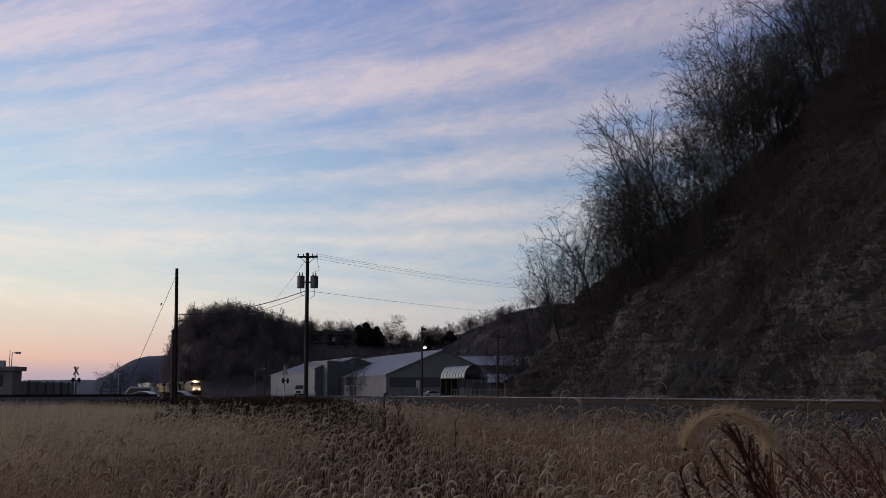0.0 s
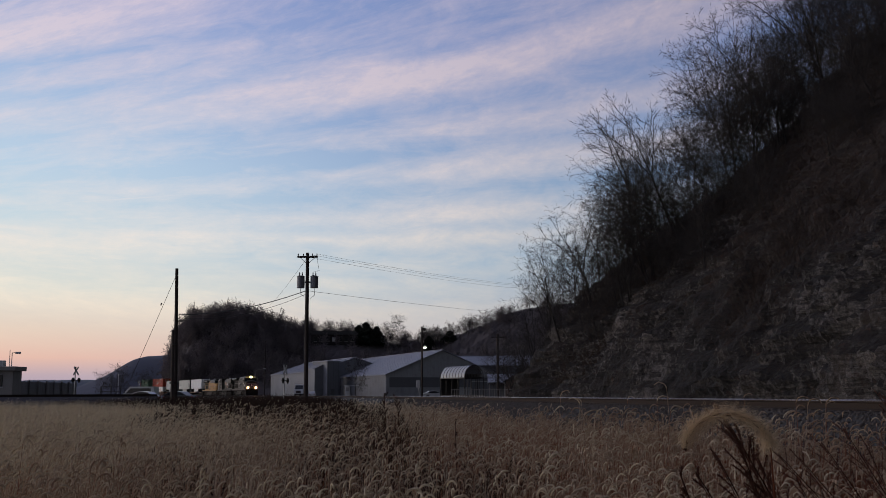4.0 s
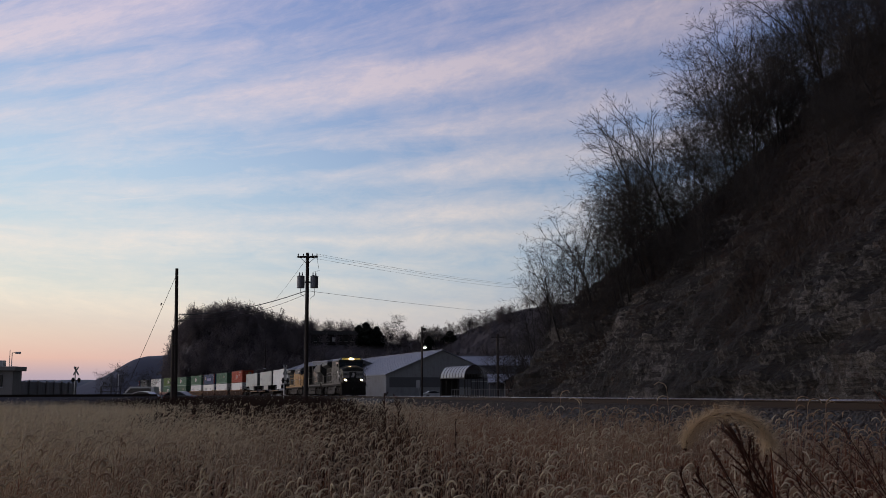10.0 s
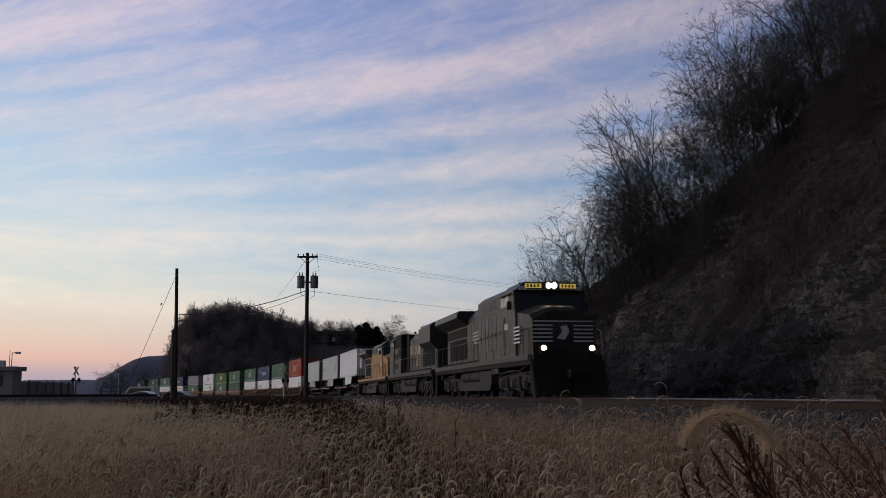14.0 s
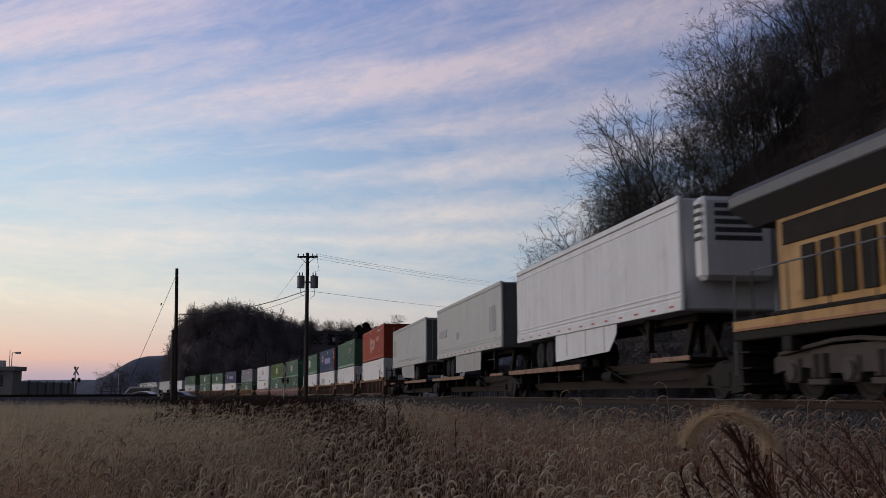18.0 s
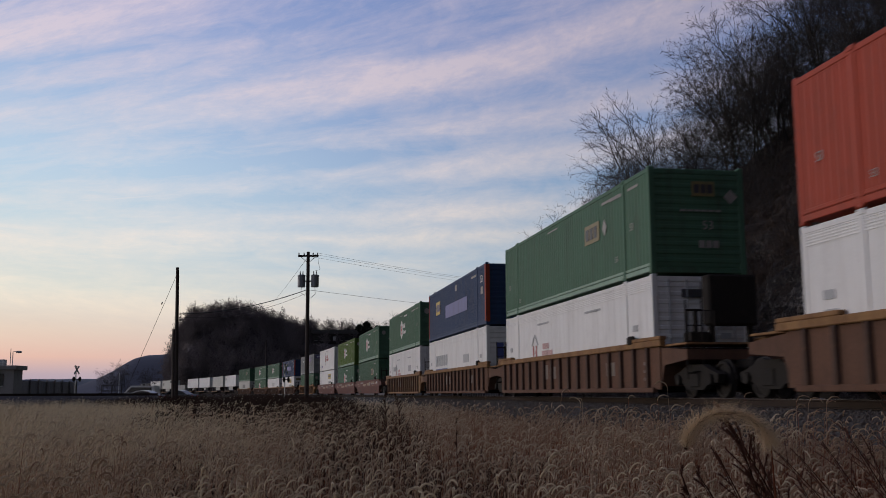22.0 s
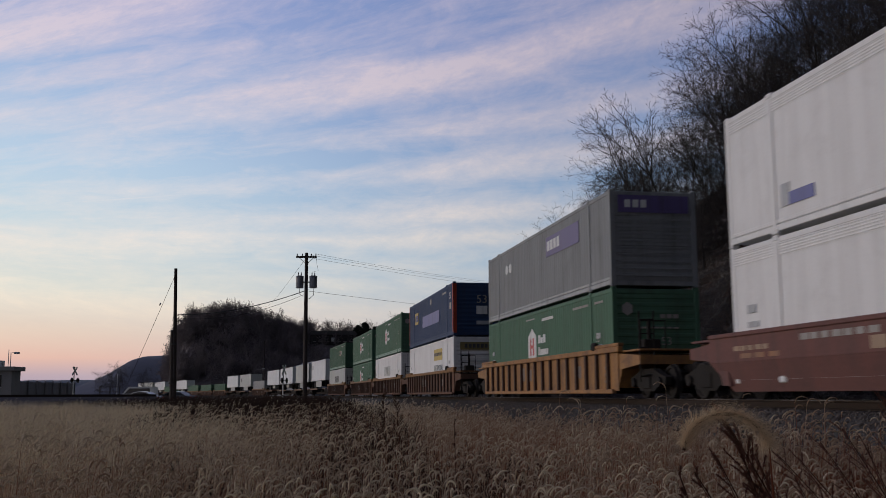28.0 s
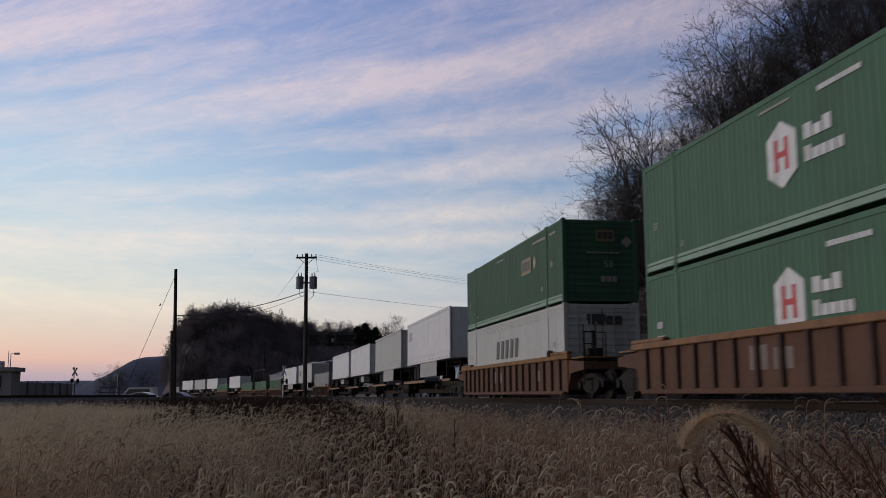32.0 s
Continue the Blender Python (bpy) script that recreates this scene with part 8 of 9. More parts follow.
def span(label, a, b, sag, r, n=14):
    """A wire that hangs between two points."""
    a, b = Vector(a), Vector(b)
    pts = [a.lerp(b, i / n) - Vector((0, 0, 4 * sag * (i / n) * (1 - i / n))) for i in range(n + 1)]
    ob = new("overhead_wire", Geo().tube(pts, r, 5).mesh("overhead_wire"))
    ob.data.materials.append(M_WIRE)
    return tagged(ob, label, "wire", "overhead wires")


for dx, dz in ((0.68, 0.0), (0.35, -0.08), (0.3, -0.28)):
    span("thin black power line running from the transformer pole", (-9.85 + dx, 71.9, 11.25 + dz), (12.0 + dx, 150, 17.4 + dz * 2), 0.3, 0.009)
span("black service cable running from the transformer pole", (-9.75, 71.9, 8.55), (11.0, 150, 13.1), 0.15, 0.013)
span("thick black cable between the two wooden poles", (-20.6, 78, 7.35), (-10.0, 72, 8.55), 0.42, 0.03)
span("thin black cable between the two wooden poles", (-20.6, 78, 7.1), (-10.0, 72, 8.3), 0.62, 0.014)
span("thin black power line leading away behind the pole", (-9.95, 72, 10.9), (-75, 420, 38), 1.0, 0.014)
span("slanting steel guy wire of the wooden pole", (-20.95, 78, 10.6), (-25.3, 78.6, 0.3), 0.05, 0.016)
part("guy_insulator", Geo().tube([(-22.10, 78.15, 8.3), (-22.19, 78.17, 8.1)], [0.05, 0.05], 8), M_INSUL, None).parent = bpy.data.objects["overhead_wire.006"] if "overhead_wire.006" in bpy.data.objects else None


def crossing_signal(x, y, z, h, label):
    """A level-crossing signal: mast, crossed boards, two lamps with hoods and a bell."""
    ob = thing("crossing_signal", label, "crossing signal", "level crossing signals", m=pose(x, y, z, 0, 0, 76))
    part("mast", Geo().cyl((0, 0, 0), (0, 0, h + 0.35), 0.06, 8), M_TRIM, ob)
    part("base", Geo().box(-0.25, 0.25, -0.25, 0.25, 0, 0.4, 0.03), M_TRIM, ob)
    for a in (45, -45):
        part("crossed_board", Geo().box(-0.62, 0.62, -0.03, 0.0, -0.11, 0.11, 0.01), MARK, ob, "white crossed board", pose(0, -0.06 - (0.04 if a > 0 else 0), h, 0, a, 0))
    part("lamp_bar", Geo().box(-0.75, 0.75, -0.1, -0.04, h - 1.05, h - 0.97, 0.01), M_STEELD, ob)
    for s in (-0.55, 0.55):
        t = part("lamp_target", Geo().lathe([(0.02, 0), (0.28, 0.0), (0.28, 0.03), (0.02, 0.04)], 16, pose(s, -0.12, h - 1.0, 90, 0, 0)), M_STEELD, ob, "round black lamp target")
        part("lens", Geo().lathe([(0.01, 0), (0.12, 0.02), (0.12, 0.05), (0.01, 0.08)], 12, pose(s, -0.16, h - 1.0, 90, 0, 0)), material("red_lens", (0.05, 0.006, 0.006), rough=0.2, bump=0.0), t)
    part("bell", Geo().lathe([(0.02, 0), (0.14, 0.02), (0.1, 0.1), (0.02, 0.13)], 10, pose(0, 0, h + 0.35)), M_STEELD, ob)
    return ob


crossing_signal(-15.05, 95, 0.25, 3.2, "level-crossing signal with crossed white boards and two lamps")
crossing_signal(-40.3, 110, 0.35, 3.45, "level-crossing signal with crossed boards beside the depot")


# ---------------------------------------------------------------- parked vehicles
CARPAINT = {"silver": paint("car_silver", (0.46, 0.47, 0.49), dirt=0.1, rough=0.3, metal=0.4), "dark": paint("car_dark", (0.04, 0.042, 0.05), dirt=0.1, rough=0.3), "white": paint("car_white", (0.75, 0.75, 0.76), dirt=0.1, rough=0.35)}


def make_car(label, colour, m, kind="sedan"):
    """A parked car: x forward, on its wheels."""
    ob = thing("parked_car" if kind != "van" else "parked_van", label, "car" if kind != "van" else "van", "parked vehicles", m=m)
    mat = CARPAINT[colour]
    if kind == "sedan":
        lower = [(-2.25, 0.35), (-2.3, 0.75), (-2.1, 0.95), (2.0, 0.85), (2.25, 0.7), (2.25, 0.35)]
        cab = [(-1.75, 0.93), (-1.0, 1.36), (-0.2, 1.45), (0.5, 1.36), (1.3, 0.89)]
        glass = [(-1.5, 0.97), (-0.92, 1.30), (-0.2, 1.37), (0.42, 1.29), (1.05, 0.95)]
    else:
        lower = [(-2.4, 0.4), (-2.4, 1.15), (1.5, 1.15), (2.35, 0.98), (2.4, 0.4)]
        cab = [(-2.38, 1.13), (-2.3, 2.05), (0.7, 2.05), (1.6, 1.12)]
        glass = [(-2.0, 1.22), (-1.95, 1.85), (0.6, 1.85), (1.25, 1.22)]
    part("body", Geo().prism(lower, -0.88, 0.88), mat, ob)
    part("cabin", Geo().prism(cab, -0.74, 0.74), mat, ob)
    for y in (-0.752, 0.742):
        part("side_glass", Geo().prism(glass, y, y + 0.01), GLASS, ob)
    x0 = cab[-2]
    x1 = cab[-1]
    part("windscreen", Geo().prism([(x0[0] + 0.06, x0[1] - 0.05), (x1[0] - 0.05, x1[1] + 0.05), (x1[0] - 0.02, x1[1] + 0.06), (x0[0] + 0.09, x0[1] - 0.03)], -0.66, 0.66), GLASS, ob)
    for x in (-1.4, 1.4):
        for y in (-0.8, 0.8):
            w = part("wheel", shared("car_wheel", lambda: Geo().lathe([(0.2, -0.1), (0.31, -0.1), (0.33, 0), (0.31, 0.1), (0.2, 0.1)], 14)), RUBBER, ob, "", pose(x, y, 0.33, 90, 0, 0))
            part("hubcap", shared("hubcap", lambda: Geo().lathe([(0.02, -0.105), (0.2, -0.1), (0.2, 0.1), (0.02, 0.105)], 10)), RIM, w)
    for y in (-0.62, 0.62):
        part("headlamp", Geo().box(lower[-1][0] - 0.06, lower[-1][0] + 0.02, y - 0.16, y + 0.16, 0.62, 0.76, 0.02), M_TRIM, ob)
        part("tail_lamp", Geo().box(-2.33, -2.27, y - 0.16, y + 0.16, 0.7, 0.86, 0.02), REDMARK, ob)
    part("bumper", Geo().box(lower[-1][0] - 0.02, lower[-1][0] + 0.1, -0.84, 0.84, 0.36, 0.54, 0.03), mat, ob)
    return ob


make_car("silver sedan parked beyond the dry grass", "silver", pose(-32.9, 110, 0.12, 0, 0, 170))
make_car("dark sedan parked next to a silver one", "dark", pose(-30.0, 113, 0.15, 0, 0, 165))
make_car("grey van parked behind the sedans", "silver", pose(-37.0, 122, 0.12, 0, 0, 172), "van")
make_car("white car parked by the street lamp", "white", pose(-1.9, 200, 0.4, 0, 0, 10))
make_car("white car parked before the big warehouse", "white", pose(-32.6, 250, 0.5, 0, 0, 95))


def truck_cab(m):
    ob = thing("parked_lorry", "white lorry tractor parked before the warehouse", "lorry", "parked vehicles", m=m)
    part("cab", Geo().prism([(-1.2, 0.9), (-1.2, 3.0), (0.4, 3.2), (1.0, 1.9), (1.2, 1.7), (1.3, 0.9)], -1.15, 1.15), CARPAINT["white"], ob)
    part("windscreen", Geo().prism([(0.5, 2.95), (0.97, 2.0), (1.02, 2.02), (0.55, 2.97)], -1.0, 1.0), GLASS, ob)
    part("chassis", Geo().box(-4.5, 1.2, -0.5, 0.5, 0.6, 0.9, 0.03), UNDER, ob)
    for x in (-3.9, -2.7, 0.5):
        for y in (-1.0, 1.0):
            part("wheel", shared("lorry_wheel", lambda: Geo().lathe([(0.28, -0.14), (0.48, -0.14), (0.5, 0), (0.48, 0.14), (0.28, 0.14)], 14)), RUBBER, ob, "", pose(x, y, 0.5, 90, 0, 0))
    part("grille", Geo().box(1.2, 1.32, -0.6, 0.6, 1.0, 1.65, 0.03), M_STEELD, ob)


truck_cab(pose(-35.6, 250, 0.5, 0, 0, -100))


def gate_frame():
    ob = thing("pipe_barrier", "dark pipe barrier standing in the dry grass", "barrier", m=pose(-30.6, 90, 0.3))
    for x in (0.0, 0.9, 1.75):
        part("post", Geo().cyl((x, 0, -0.2), (x, 0, 1.65), 0.06, 8), M_STEELD, ob)
    for z in (0.7, 1.15, 1.6):
        part("bar", Geo().cyl((0, 0, z), (1.75, 0, z), 0.04, 8), M_STEELD, ob)
    ob = thing("sign_post", "slim steel post standing by the parked cars", "post", m=pose(-34.9, 108, 0.3))
    part("post", Geo().cyl((0, 0, 0), (0, 0, 3.1), 0.04, 6), M_TRIM, ob)
    ob = thing("fuel_pump", "white service cabinet standing before the warehouse", "cabinet", m=pose(-22.4, 235, 0.5))
    part("cabinet", Geo().box(-0.6, 0.6, -0.4, 0.4, 0, 2.6, 0.05), M_TRIM, ob)
    part("panel", Geo().box(-0.4, 0.4, -0.43, -0.4, 1.4, 2.3, 0.01), M_CONC, ob)
    part("top", Geo().box(-0.8, 2.6, -0.6, 0.6, 2.6, 2.75, 0.03), M_TRIM, ob)


gate_frame()


M_SIDING = material("siding_gravel", (0.15, 0.14, 0.145), (0.08, 0.074, 0.076), rough=0.95, scale=1.0, fine=14.0, bump=0.7)


def second_line():
    """A low dark bank with another pair of rails that leaves on the far left."""
    a, b = Vector((-90, 60)), Vector((-24.5, 86))
    d = (b - a).normalized()
    n = Vector((-d.y, d.x))
    ob = thing("siding_track", "dark gravel bank with rusty rails beside the field", "track", kind="structure")

    def run(prof):
        g = Geo()
        return g.sweep([[(a.x + d.x * t + n.x * o, a.y + d.y * t + n.y * o, z) for o, z in prof] for t in np.linspace(0, (b - a).length, 12)])
    part("bank", run([(-3.2, 0.1), (3.2, 0.1), (1.6, 1.02), (-1.6, 1.02)]), M_SIDING, ob)
    for o in (-0.75, 0.75):
        part("rail", run([(o - 0.05, 1.0), (o + 0.05, 1.0), (o + 0.05, 1.22), (o - 0.05, 1.22)]), M_RAIL, ob)


second_line()

# ---------------------------------------------------------------- dry grass and weeds
def grass_material(name, a, b):
    mat = bpy.data.materials.new(name)
    N = Nodes(node_tree(mat))
    geo = N.n("ShaderNodeNewGeometry")
    rnd = geo.outputs["Random Per Island"]
    patch = N.noise(geo.outputs["Position"], 0.45, 3.0, 0.6)
    # the stand of grass turns from straw to rusty red towards the track
    spread = N.m("MULTIPLY_ADD", N.n("ShaderNodeSeparateXYZ", {0: geo.outputs["Position"]}).outputs[0], 0.13, 0.20)
    fac = N.m("ADD", N.m("MULTIPLY_ADD", rnd, 0.9, N.m("MULTIPLY_ADD", patch, 2.3, -1.22)), N.m("MINIMUM", N.m("MAXIMUM", spread, -0.62), 0.45), clamp=True)
    col = N.mix(fac, c4(a), c4(b))
    d = N.n("ShaderNodeBsdfDiffuse", {0: col, 1: 0.6})
    t = N.n("ShaderNodeBsdfTranslucent", {0: col})
    mix = N.n("ShaderNodeMixShader", {0: 0.35, 1: d.outputs[0], 2: t.outputs[0]})
    N.n("ShaderNodeOutputMaterial", {0: mix.outputs[0]})
    return mat


M_STRAW = grass_material("dry_straw", (0.80, 0.69, 0.50), (0.28, 0.112, 0.064))
M_HEAD = grass_material("foxtail_head", (0.84, 0.75, 0.58), (0.47, 0.34, 0.24))
M_WEED = grass_material("dark_weed", (0.055, 0.038, 0.031), (0.095, 0.055, 0.04))
M_RUST = grass_material("rusty_grass", (0.62, 0.43, 0.27), (0.23, 0.085, 0.05))
M_PLUM = grass_material("purple_brown_weed", (0.095, 0.056, 0.048), (0.16, 0.08, 0.06))


class Tufts:
    """Gathers many thin curved strips and small round ears into arrays."""

    def __init__(self):
        self.v, self.t, self.k = [], [], 0

    def strips(self, pts, width, side):
        """pts: n x m x 3 centre lines; width: n x m; side: n x 3 the strips' flat direction."""
        n, m = pts.shape[:2]
        a = pts - side[:, None, :] * width[..., None]
        b = pts + side[:, None, :] * width[..., None]
        v = np.stack([a, b], 2).reshape(n, m * 2, 3)
        q = []
        for i in range(m - 1):
            q += [(2 * i, 2 * i + 1, 2 * i + 3), (2 * i, 2 * i + 3, 2 * i + 2)]
        q = np.array(q)
        t = (q[None] + (np.arange(n) * m * 2)[:, None, None]).reshape(-1, 3) + self.k
        self.v.append(v.reshape(-1, 3))
        self.t.append(t)
        self.k += n * m * 2

    def ears(self, pts, rad, sides=4):
        """Round bodies along n x m x 3 centre lines."""
        n, m = pts.shape[:2]
        d = np.gradient(pts, axis=1)
        d /= np.linalg.norm(d, axis=2, keepdims=True) + 1e-9
        ref = np.array([0.31, 0.23, 0.92])
        u = np.cross(d, ref)
        u /= np.linalg.norm(u, axis=2, keepdims=True) + 1e-9
        w = np.cross(d, u)
        ang = np.arange(sides) * 2 * np.pi / sides
        ring = pts[:, :, None, :] + rad[..., None, None] * (u[:, :, None, :] * np.cos(ang)[None, None, :, None] + w[:, :, None, :] * np.sin(ang)[None, None, :, None])
        q = []
        for i in range(m - 1):
            for j in range(sides):
                a, b = i * sides + j, i * sides + (j + 1) % sides
                q += [(a, b, b + sides), (a, b + sides, a + sides)]
        q = np.array(q)
        t = (q[None] + (np.arange(n) * m * sides)[:, None, None]).reshape(-1, 3) + self.k
        self.v.append(ring.reshape(-1, 3))
        self.t.append(t)
        self.k += n * m * sides

    def hairs(self, pts, r, count, length, thick=0.0011):
        """Fine bristles that stand out from the centre lines."""
        n, m = pts.shape[:2]
        f = r.rand(n, count) * (m - 1.01)
        i = f.astype(int)
        g = (f - i)[..., None]
        rows = np.arange(n)[:, None]
        p = pts[rows, i] * (1 - g) + pts[rows, i + 1] * g
        d = pts[rows, i + 1] - pts[rows, i]
        d /= np.linalg.norm(d, axis=2, keepdims=True) + 1e-9
        o = r.normal(size=p.shape)
        o -= (o * d).sum(2, keepdims=True) * d
        o /= np.linalg.norm(o, axis=2, keepdims=True) + 1e-9
        tip = p + (o * 0.85 + d * 0.5) * (length * (0.6 + 0.5 * r.rand(n, count)))[..., None]
        wd = np.cross(o, d) * thick
        v = np.stack([p - wd, p + wd, tip], 2).reshape(-1, 3)
        t = np.arange(n * count * 3).reshape(-1, 3) + self.k
        self.v.append(v)
        self.t.append(t)
        self.k += n * count * 3

    def put(self, name, mat, label, category):
        me = array_mesh(name, np.concatenate(self.v), np.concatenate(self.t))
        me.materials.append(mat)
        return tagged(new(name, me), label, category, kind="stuff")


# clumps of dead weeds: x, y, radius, height
CLUMPS = [(-9.2, 45, 2.4, 0.95), (-7.0, 42, 1.8, 0.9), (-4.6, 36, 1.8, 0.92), (-6.0, 30, 1.4, 0.8), (-3.2, 33, 1.3, 0.85), (-11.5, 55, 3.0, 1.0), (-8, 60, 3.0, 1.1), (-14, 60, 3.0, 0.95), (-20, 70, 4.0, 1.0), (-30, 84, 5.0, 1.0), (-12, 75, 4.0, 1.15), (-26, 92, 5.0, 1.1),
          (-1.0, 14, 0.8, 0.8), (-0.6, 12.5, 0.5, 0.95), (-2.2, 20, 1.0, 0.75), (0.2, 8, 0.6, 0.7), (-2.4, 9, 0.6, 0.6), (-33, 105, 5.0, 1.2), (-24, 108, 5.0, 1.2), (-18, 100, 4.0, 1.1), (-8.2, 50, 2.6, 1.0), (-6.2, 46, 2.2, 0.95), (-5.2, 40, 1.8, 0.95), (-5.0, 26, 1.2, 0.8), (-2.6, 26, 1.2, 0.78), (-4.2, 21, 1.5, 0.84), (-5.6, 23, 1.5, 0.84), (-3.2, 22.5, 1.4, 0.84), (-2.6, 18.5, 1.0, 0.74), (-2.9, 17.5, 0.8, 0.68), (-5.8, 33, 1.6, 0.85), (-7.4, 37, 1.8, 0.88), (-1.2, 9.5, 0.5, 0.62), (-1.9, 7.4, 0.45, 0.55), (0.1, 6.2, 0.4, 0.5), (-0.9, 6.4, 0.4, 0.52), (1.0, 9.0, 0.5, 0.6), (-3.0, 12, 0.6, 0.6),
          # the nearest clumps of this row are added for dark shadows in the grass
          (-1.97, 19, 1.0, 0.62), (-2.14, 17, 0.9, 0.6), (-0.91, 12, 0.7, 0.6), (-0.92, 10, 0.5, 0.55), (-0.31, 8.5, 0.5, 0.5), (-0.33, 6.2, 0.4, 0.42), (-0.09, 6.6, 0.35, 0.42), (-0.97, 8.5, 0.5, 0.5), (-2.07, 13, 0.7, 0.6), (-0.86, 6.3, 0.4, 0.42), (-3.87, 22, 1.0, 0.66), (-2.11, 26, 1.2, 0.7)]


def scatter(r, n, r0, r1, b0=-0.50, b1=0.50, power=1.0):
    """Places in a fan in front of the camera, kept off the ballast; power below 2 favours the near ones."""
    out = []
    while sum(len(o) for o in out) < n:
        d = (r0 ** power + (r1 ** power - r0 ** power) * r.rand(n)) ** (1 / power)
        b = b0 + (b1 - b0) * r.rand(n)
        x, y = d * np.sin(b), d * np.cos(b)
        # distance to the straight part of the line
        o = x * NRM.x + y * NRM.y - FOOT
        edge = -4.6 + 0.7 * fbm(x * 0.4, y * 0.4, 41) + 1.3 * (r.rand(n) ** 4)
        thin = np.ones(n)
        for cx, cy, cr, _ in CLUMPS:
            thin *= 1 - 0.93 * np.exp(-((x - cx) ** 2 + (y - cy) ** 2) / (cr * cr))
        keep = (o < edge) & (r.rand(n) < thin) & (r.rand(n) < 0.72 + 0.5 * fbm(x * 0.35, y * 0.35, 42))
        out.append(np.stack([x[keep], y[keep]], 1))
    return np.concatenate(out)[:n]


def make_foxtails():
    r = np.random.RandomState(77)
    stems, heads, rust = Tufts(), Tufts(), Tufts()
    fans = ((0.5, 2 * math.pi - 0.5), (-0.5, 0.5))
    for n, r0, r1, detail, power in ((5200, 2.6, 30.0, 0, 1.5), (7000, 3.6, 9.0, 2, 1.7), (13000, 8.0, 20.0, 1, 1.4), (10000, 18.0, 42.0, 0, 1.3), (6500, 40.0, 92.0, -1, 1.3)):
        p = scatter(r, n, r0, r1, *fans[0 if r0 < 3 else 1], power=power)
        z = ground_z(p[:, 0], p[:, 1])
        base = np.concatenate([p, z[:, None]], 1)
        n = len(p)
        tall = 0.60 + 0.16 * fbm(p[:, 0] * 0.5, p[:, 1] * 0.5, 43)
        tall = tall - 0.10 * np.clip((-p[:, 0] - 3.5) / 3.0, 0, 1)
        off = p[:, 0] * NRM.x + p[:, 1] * NRM.y - FOOT
        tall = tall * (1 - 0.42 * np.clip((off + 7.5) / 2.5, 0, 1))
        near = np.clip((np.hypot(p[:, 0], p[:, 1]) - 3.0) / 6.0, 0, 1)
        h = (tall + 0.13 * r.randn(n)).clip(0.3, 0.92) * (0.68 + 0.32 * near)
        a = r.rand(n) * 2 * np.pi
        wind = np.stack([np.cos(a) * 0.6 + 0.55, np.sin(a) * 0.6, np.zeros(n)], 1)
        lean = 0.05 + 0.14 * r.rand(n)
        m = 5 if detail > 0 else 3
        f = np.linspace(0, 1, m)[None, :, None]
        line = base[:, None, :] + np.array([0, 0, 1.0]) * h[:, None, None] * f + wind[:, None, :] * (lean * h)[:, None, None] * f ** 2
        side = np.stack([np.cos(a + 1.2), np.sin(a + 1.2), np.zeros(n)], 1)
        fat = 1.0 if detail > 0 else (1.7 if detail == 0 else 3.2)
        w = 0.0022 * fat * (1.0 - 0.55 * f[..., 0]) * np.ones((n, 1))
        bag = stems
        bag.strips(line, w, side)
        # the ear bows over
        hm = 6 if detail == 2 else (5 if detail == 1 else 3)
        ln = (0.06 + 0.05 * r.rand(n)) * (1.0 if detail > -1 else 1.15)
        dirn = line[:, -1] - line[:, -2]
        dirn /= np.linalg.norm(dirn, axis=1, keepdims=True)
        bend = (1.2 + 1.15 * r.rand(n))
        q = [line[:, -1]]
        for i in range(hm - 1):
            ang = bend * 1.25 * (i + 0.5) / (hm - 1)
            hd = wind / (np.linalg.norm(wind, axis=1, keepdims=True) + 1e-9)
            step = dirn * np.cos(ang)[:, None] + hd * np.sin(ang)[:, None] + np.array([0, 0, -0.35]) * np.maximum(ang - 1.0, 0)[:, None]
            step /= np.linalg.norm(step, axis=1, keepdims=True)
            q.append(q[-1] + step * (ln / (hm - 1))[:, None])
        ear = np.stack(q, 1)
        g = np.linspace(0, 1, hm)
        rad = (0.0052 * fat ** 0.55) * (np.sin(np.pi * (0.12 + 0.8 * g)) ** 0.6)[None, :] * (0.8 + 0.4 * r.rand(n))[:, None]
        heads.ears(ear, rad, 4 if detail == 2 else 3)
        if detail == 2:
            heads.hairs(ear, r, 26, 0.013)
        elif detail == 1:
            heads.hairs(ear, r, 9, 0.013, 0.0019)
        # blades
        for k in range(3 if detail > 1 else 2):
            a2 = r.rand(n) * 2 * np.pi
            out = np.stack([np.cos(a2), np.sin(a2), np.zeros(n)], 1)
            bh = h * (0.35 + 0.6 * r.rand(n))
            mm = 4 if detail > 0 else 3
            ff = np.linspace(0, 1, mm)[None, :, None]
            bl = base[:, None, :] + np.array([0, 0, 1.0]) * bh[:, None, None] * (1.25 * ff - 0.35 * ff ** 3) + out[:, None, :] * (bh * (0.15 + 0.35 * r.rand(n)))[:, None, None] * ff ** 1.7
            sd = np.stack([-np.sin(a2), np.cos(a2), np.zeros(n)], 1)
            ww = 0.0035 * fat * (1.02 - ff[..., 0] ** 1.5) * np.ones((n, 1))
            (rust if k == 1 else stems).strips(bl, ww, sd)
    # some tall ones that stand up before the rail
    n = 46
    d, b = 5.0 + 3.6 * r.rand(n), 0.10 + 0.26 * r.rand(n)
    p = np.stack([d * np.sin(b), d * np.cos(b)], 1)
    base = np.concatenate([p, ground_z(p[:, 0], p[:, 1])[:, None]], 1)
    h = 0.92 - base[:, 2] + 0.010 * d + 0.06 * r.randn(n) - 0.10 * r.rand(n)
    f = np.linspace(0, 1, 5)[None, :, None]
    lean = np.stack([-0.05 + 0.14 * r.rand(n), 0.05 * r.randn(n), 0 * d], 1)
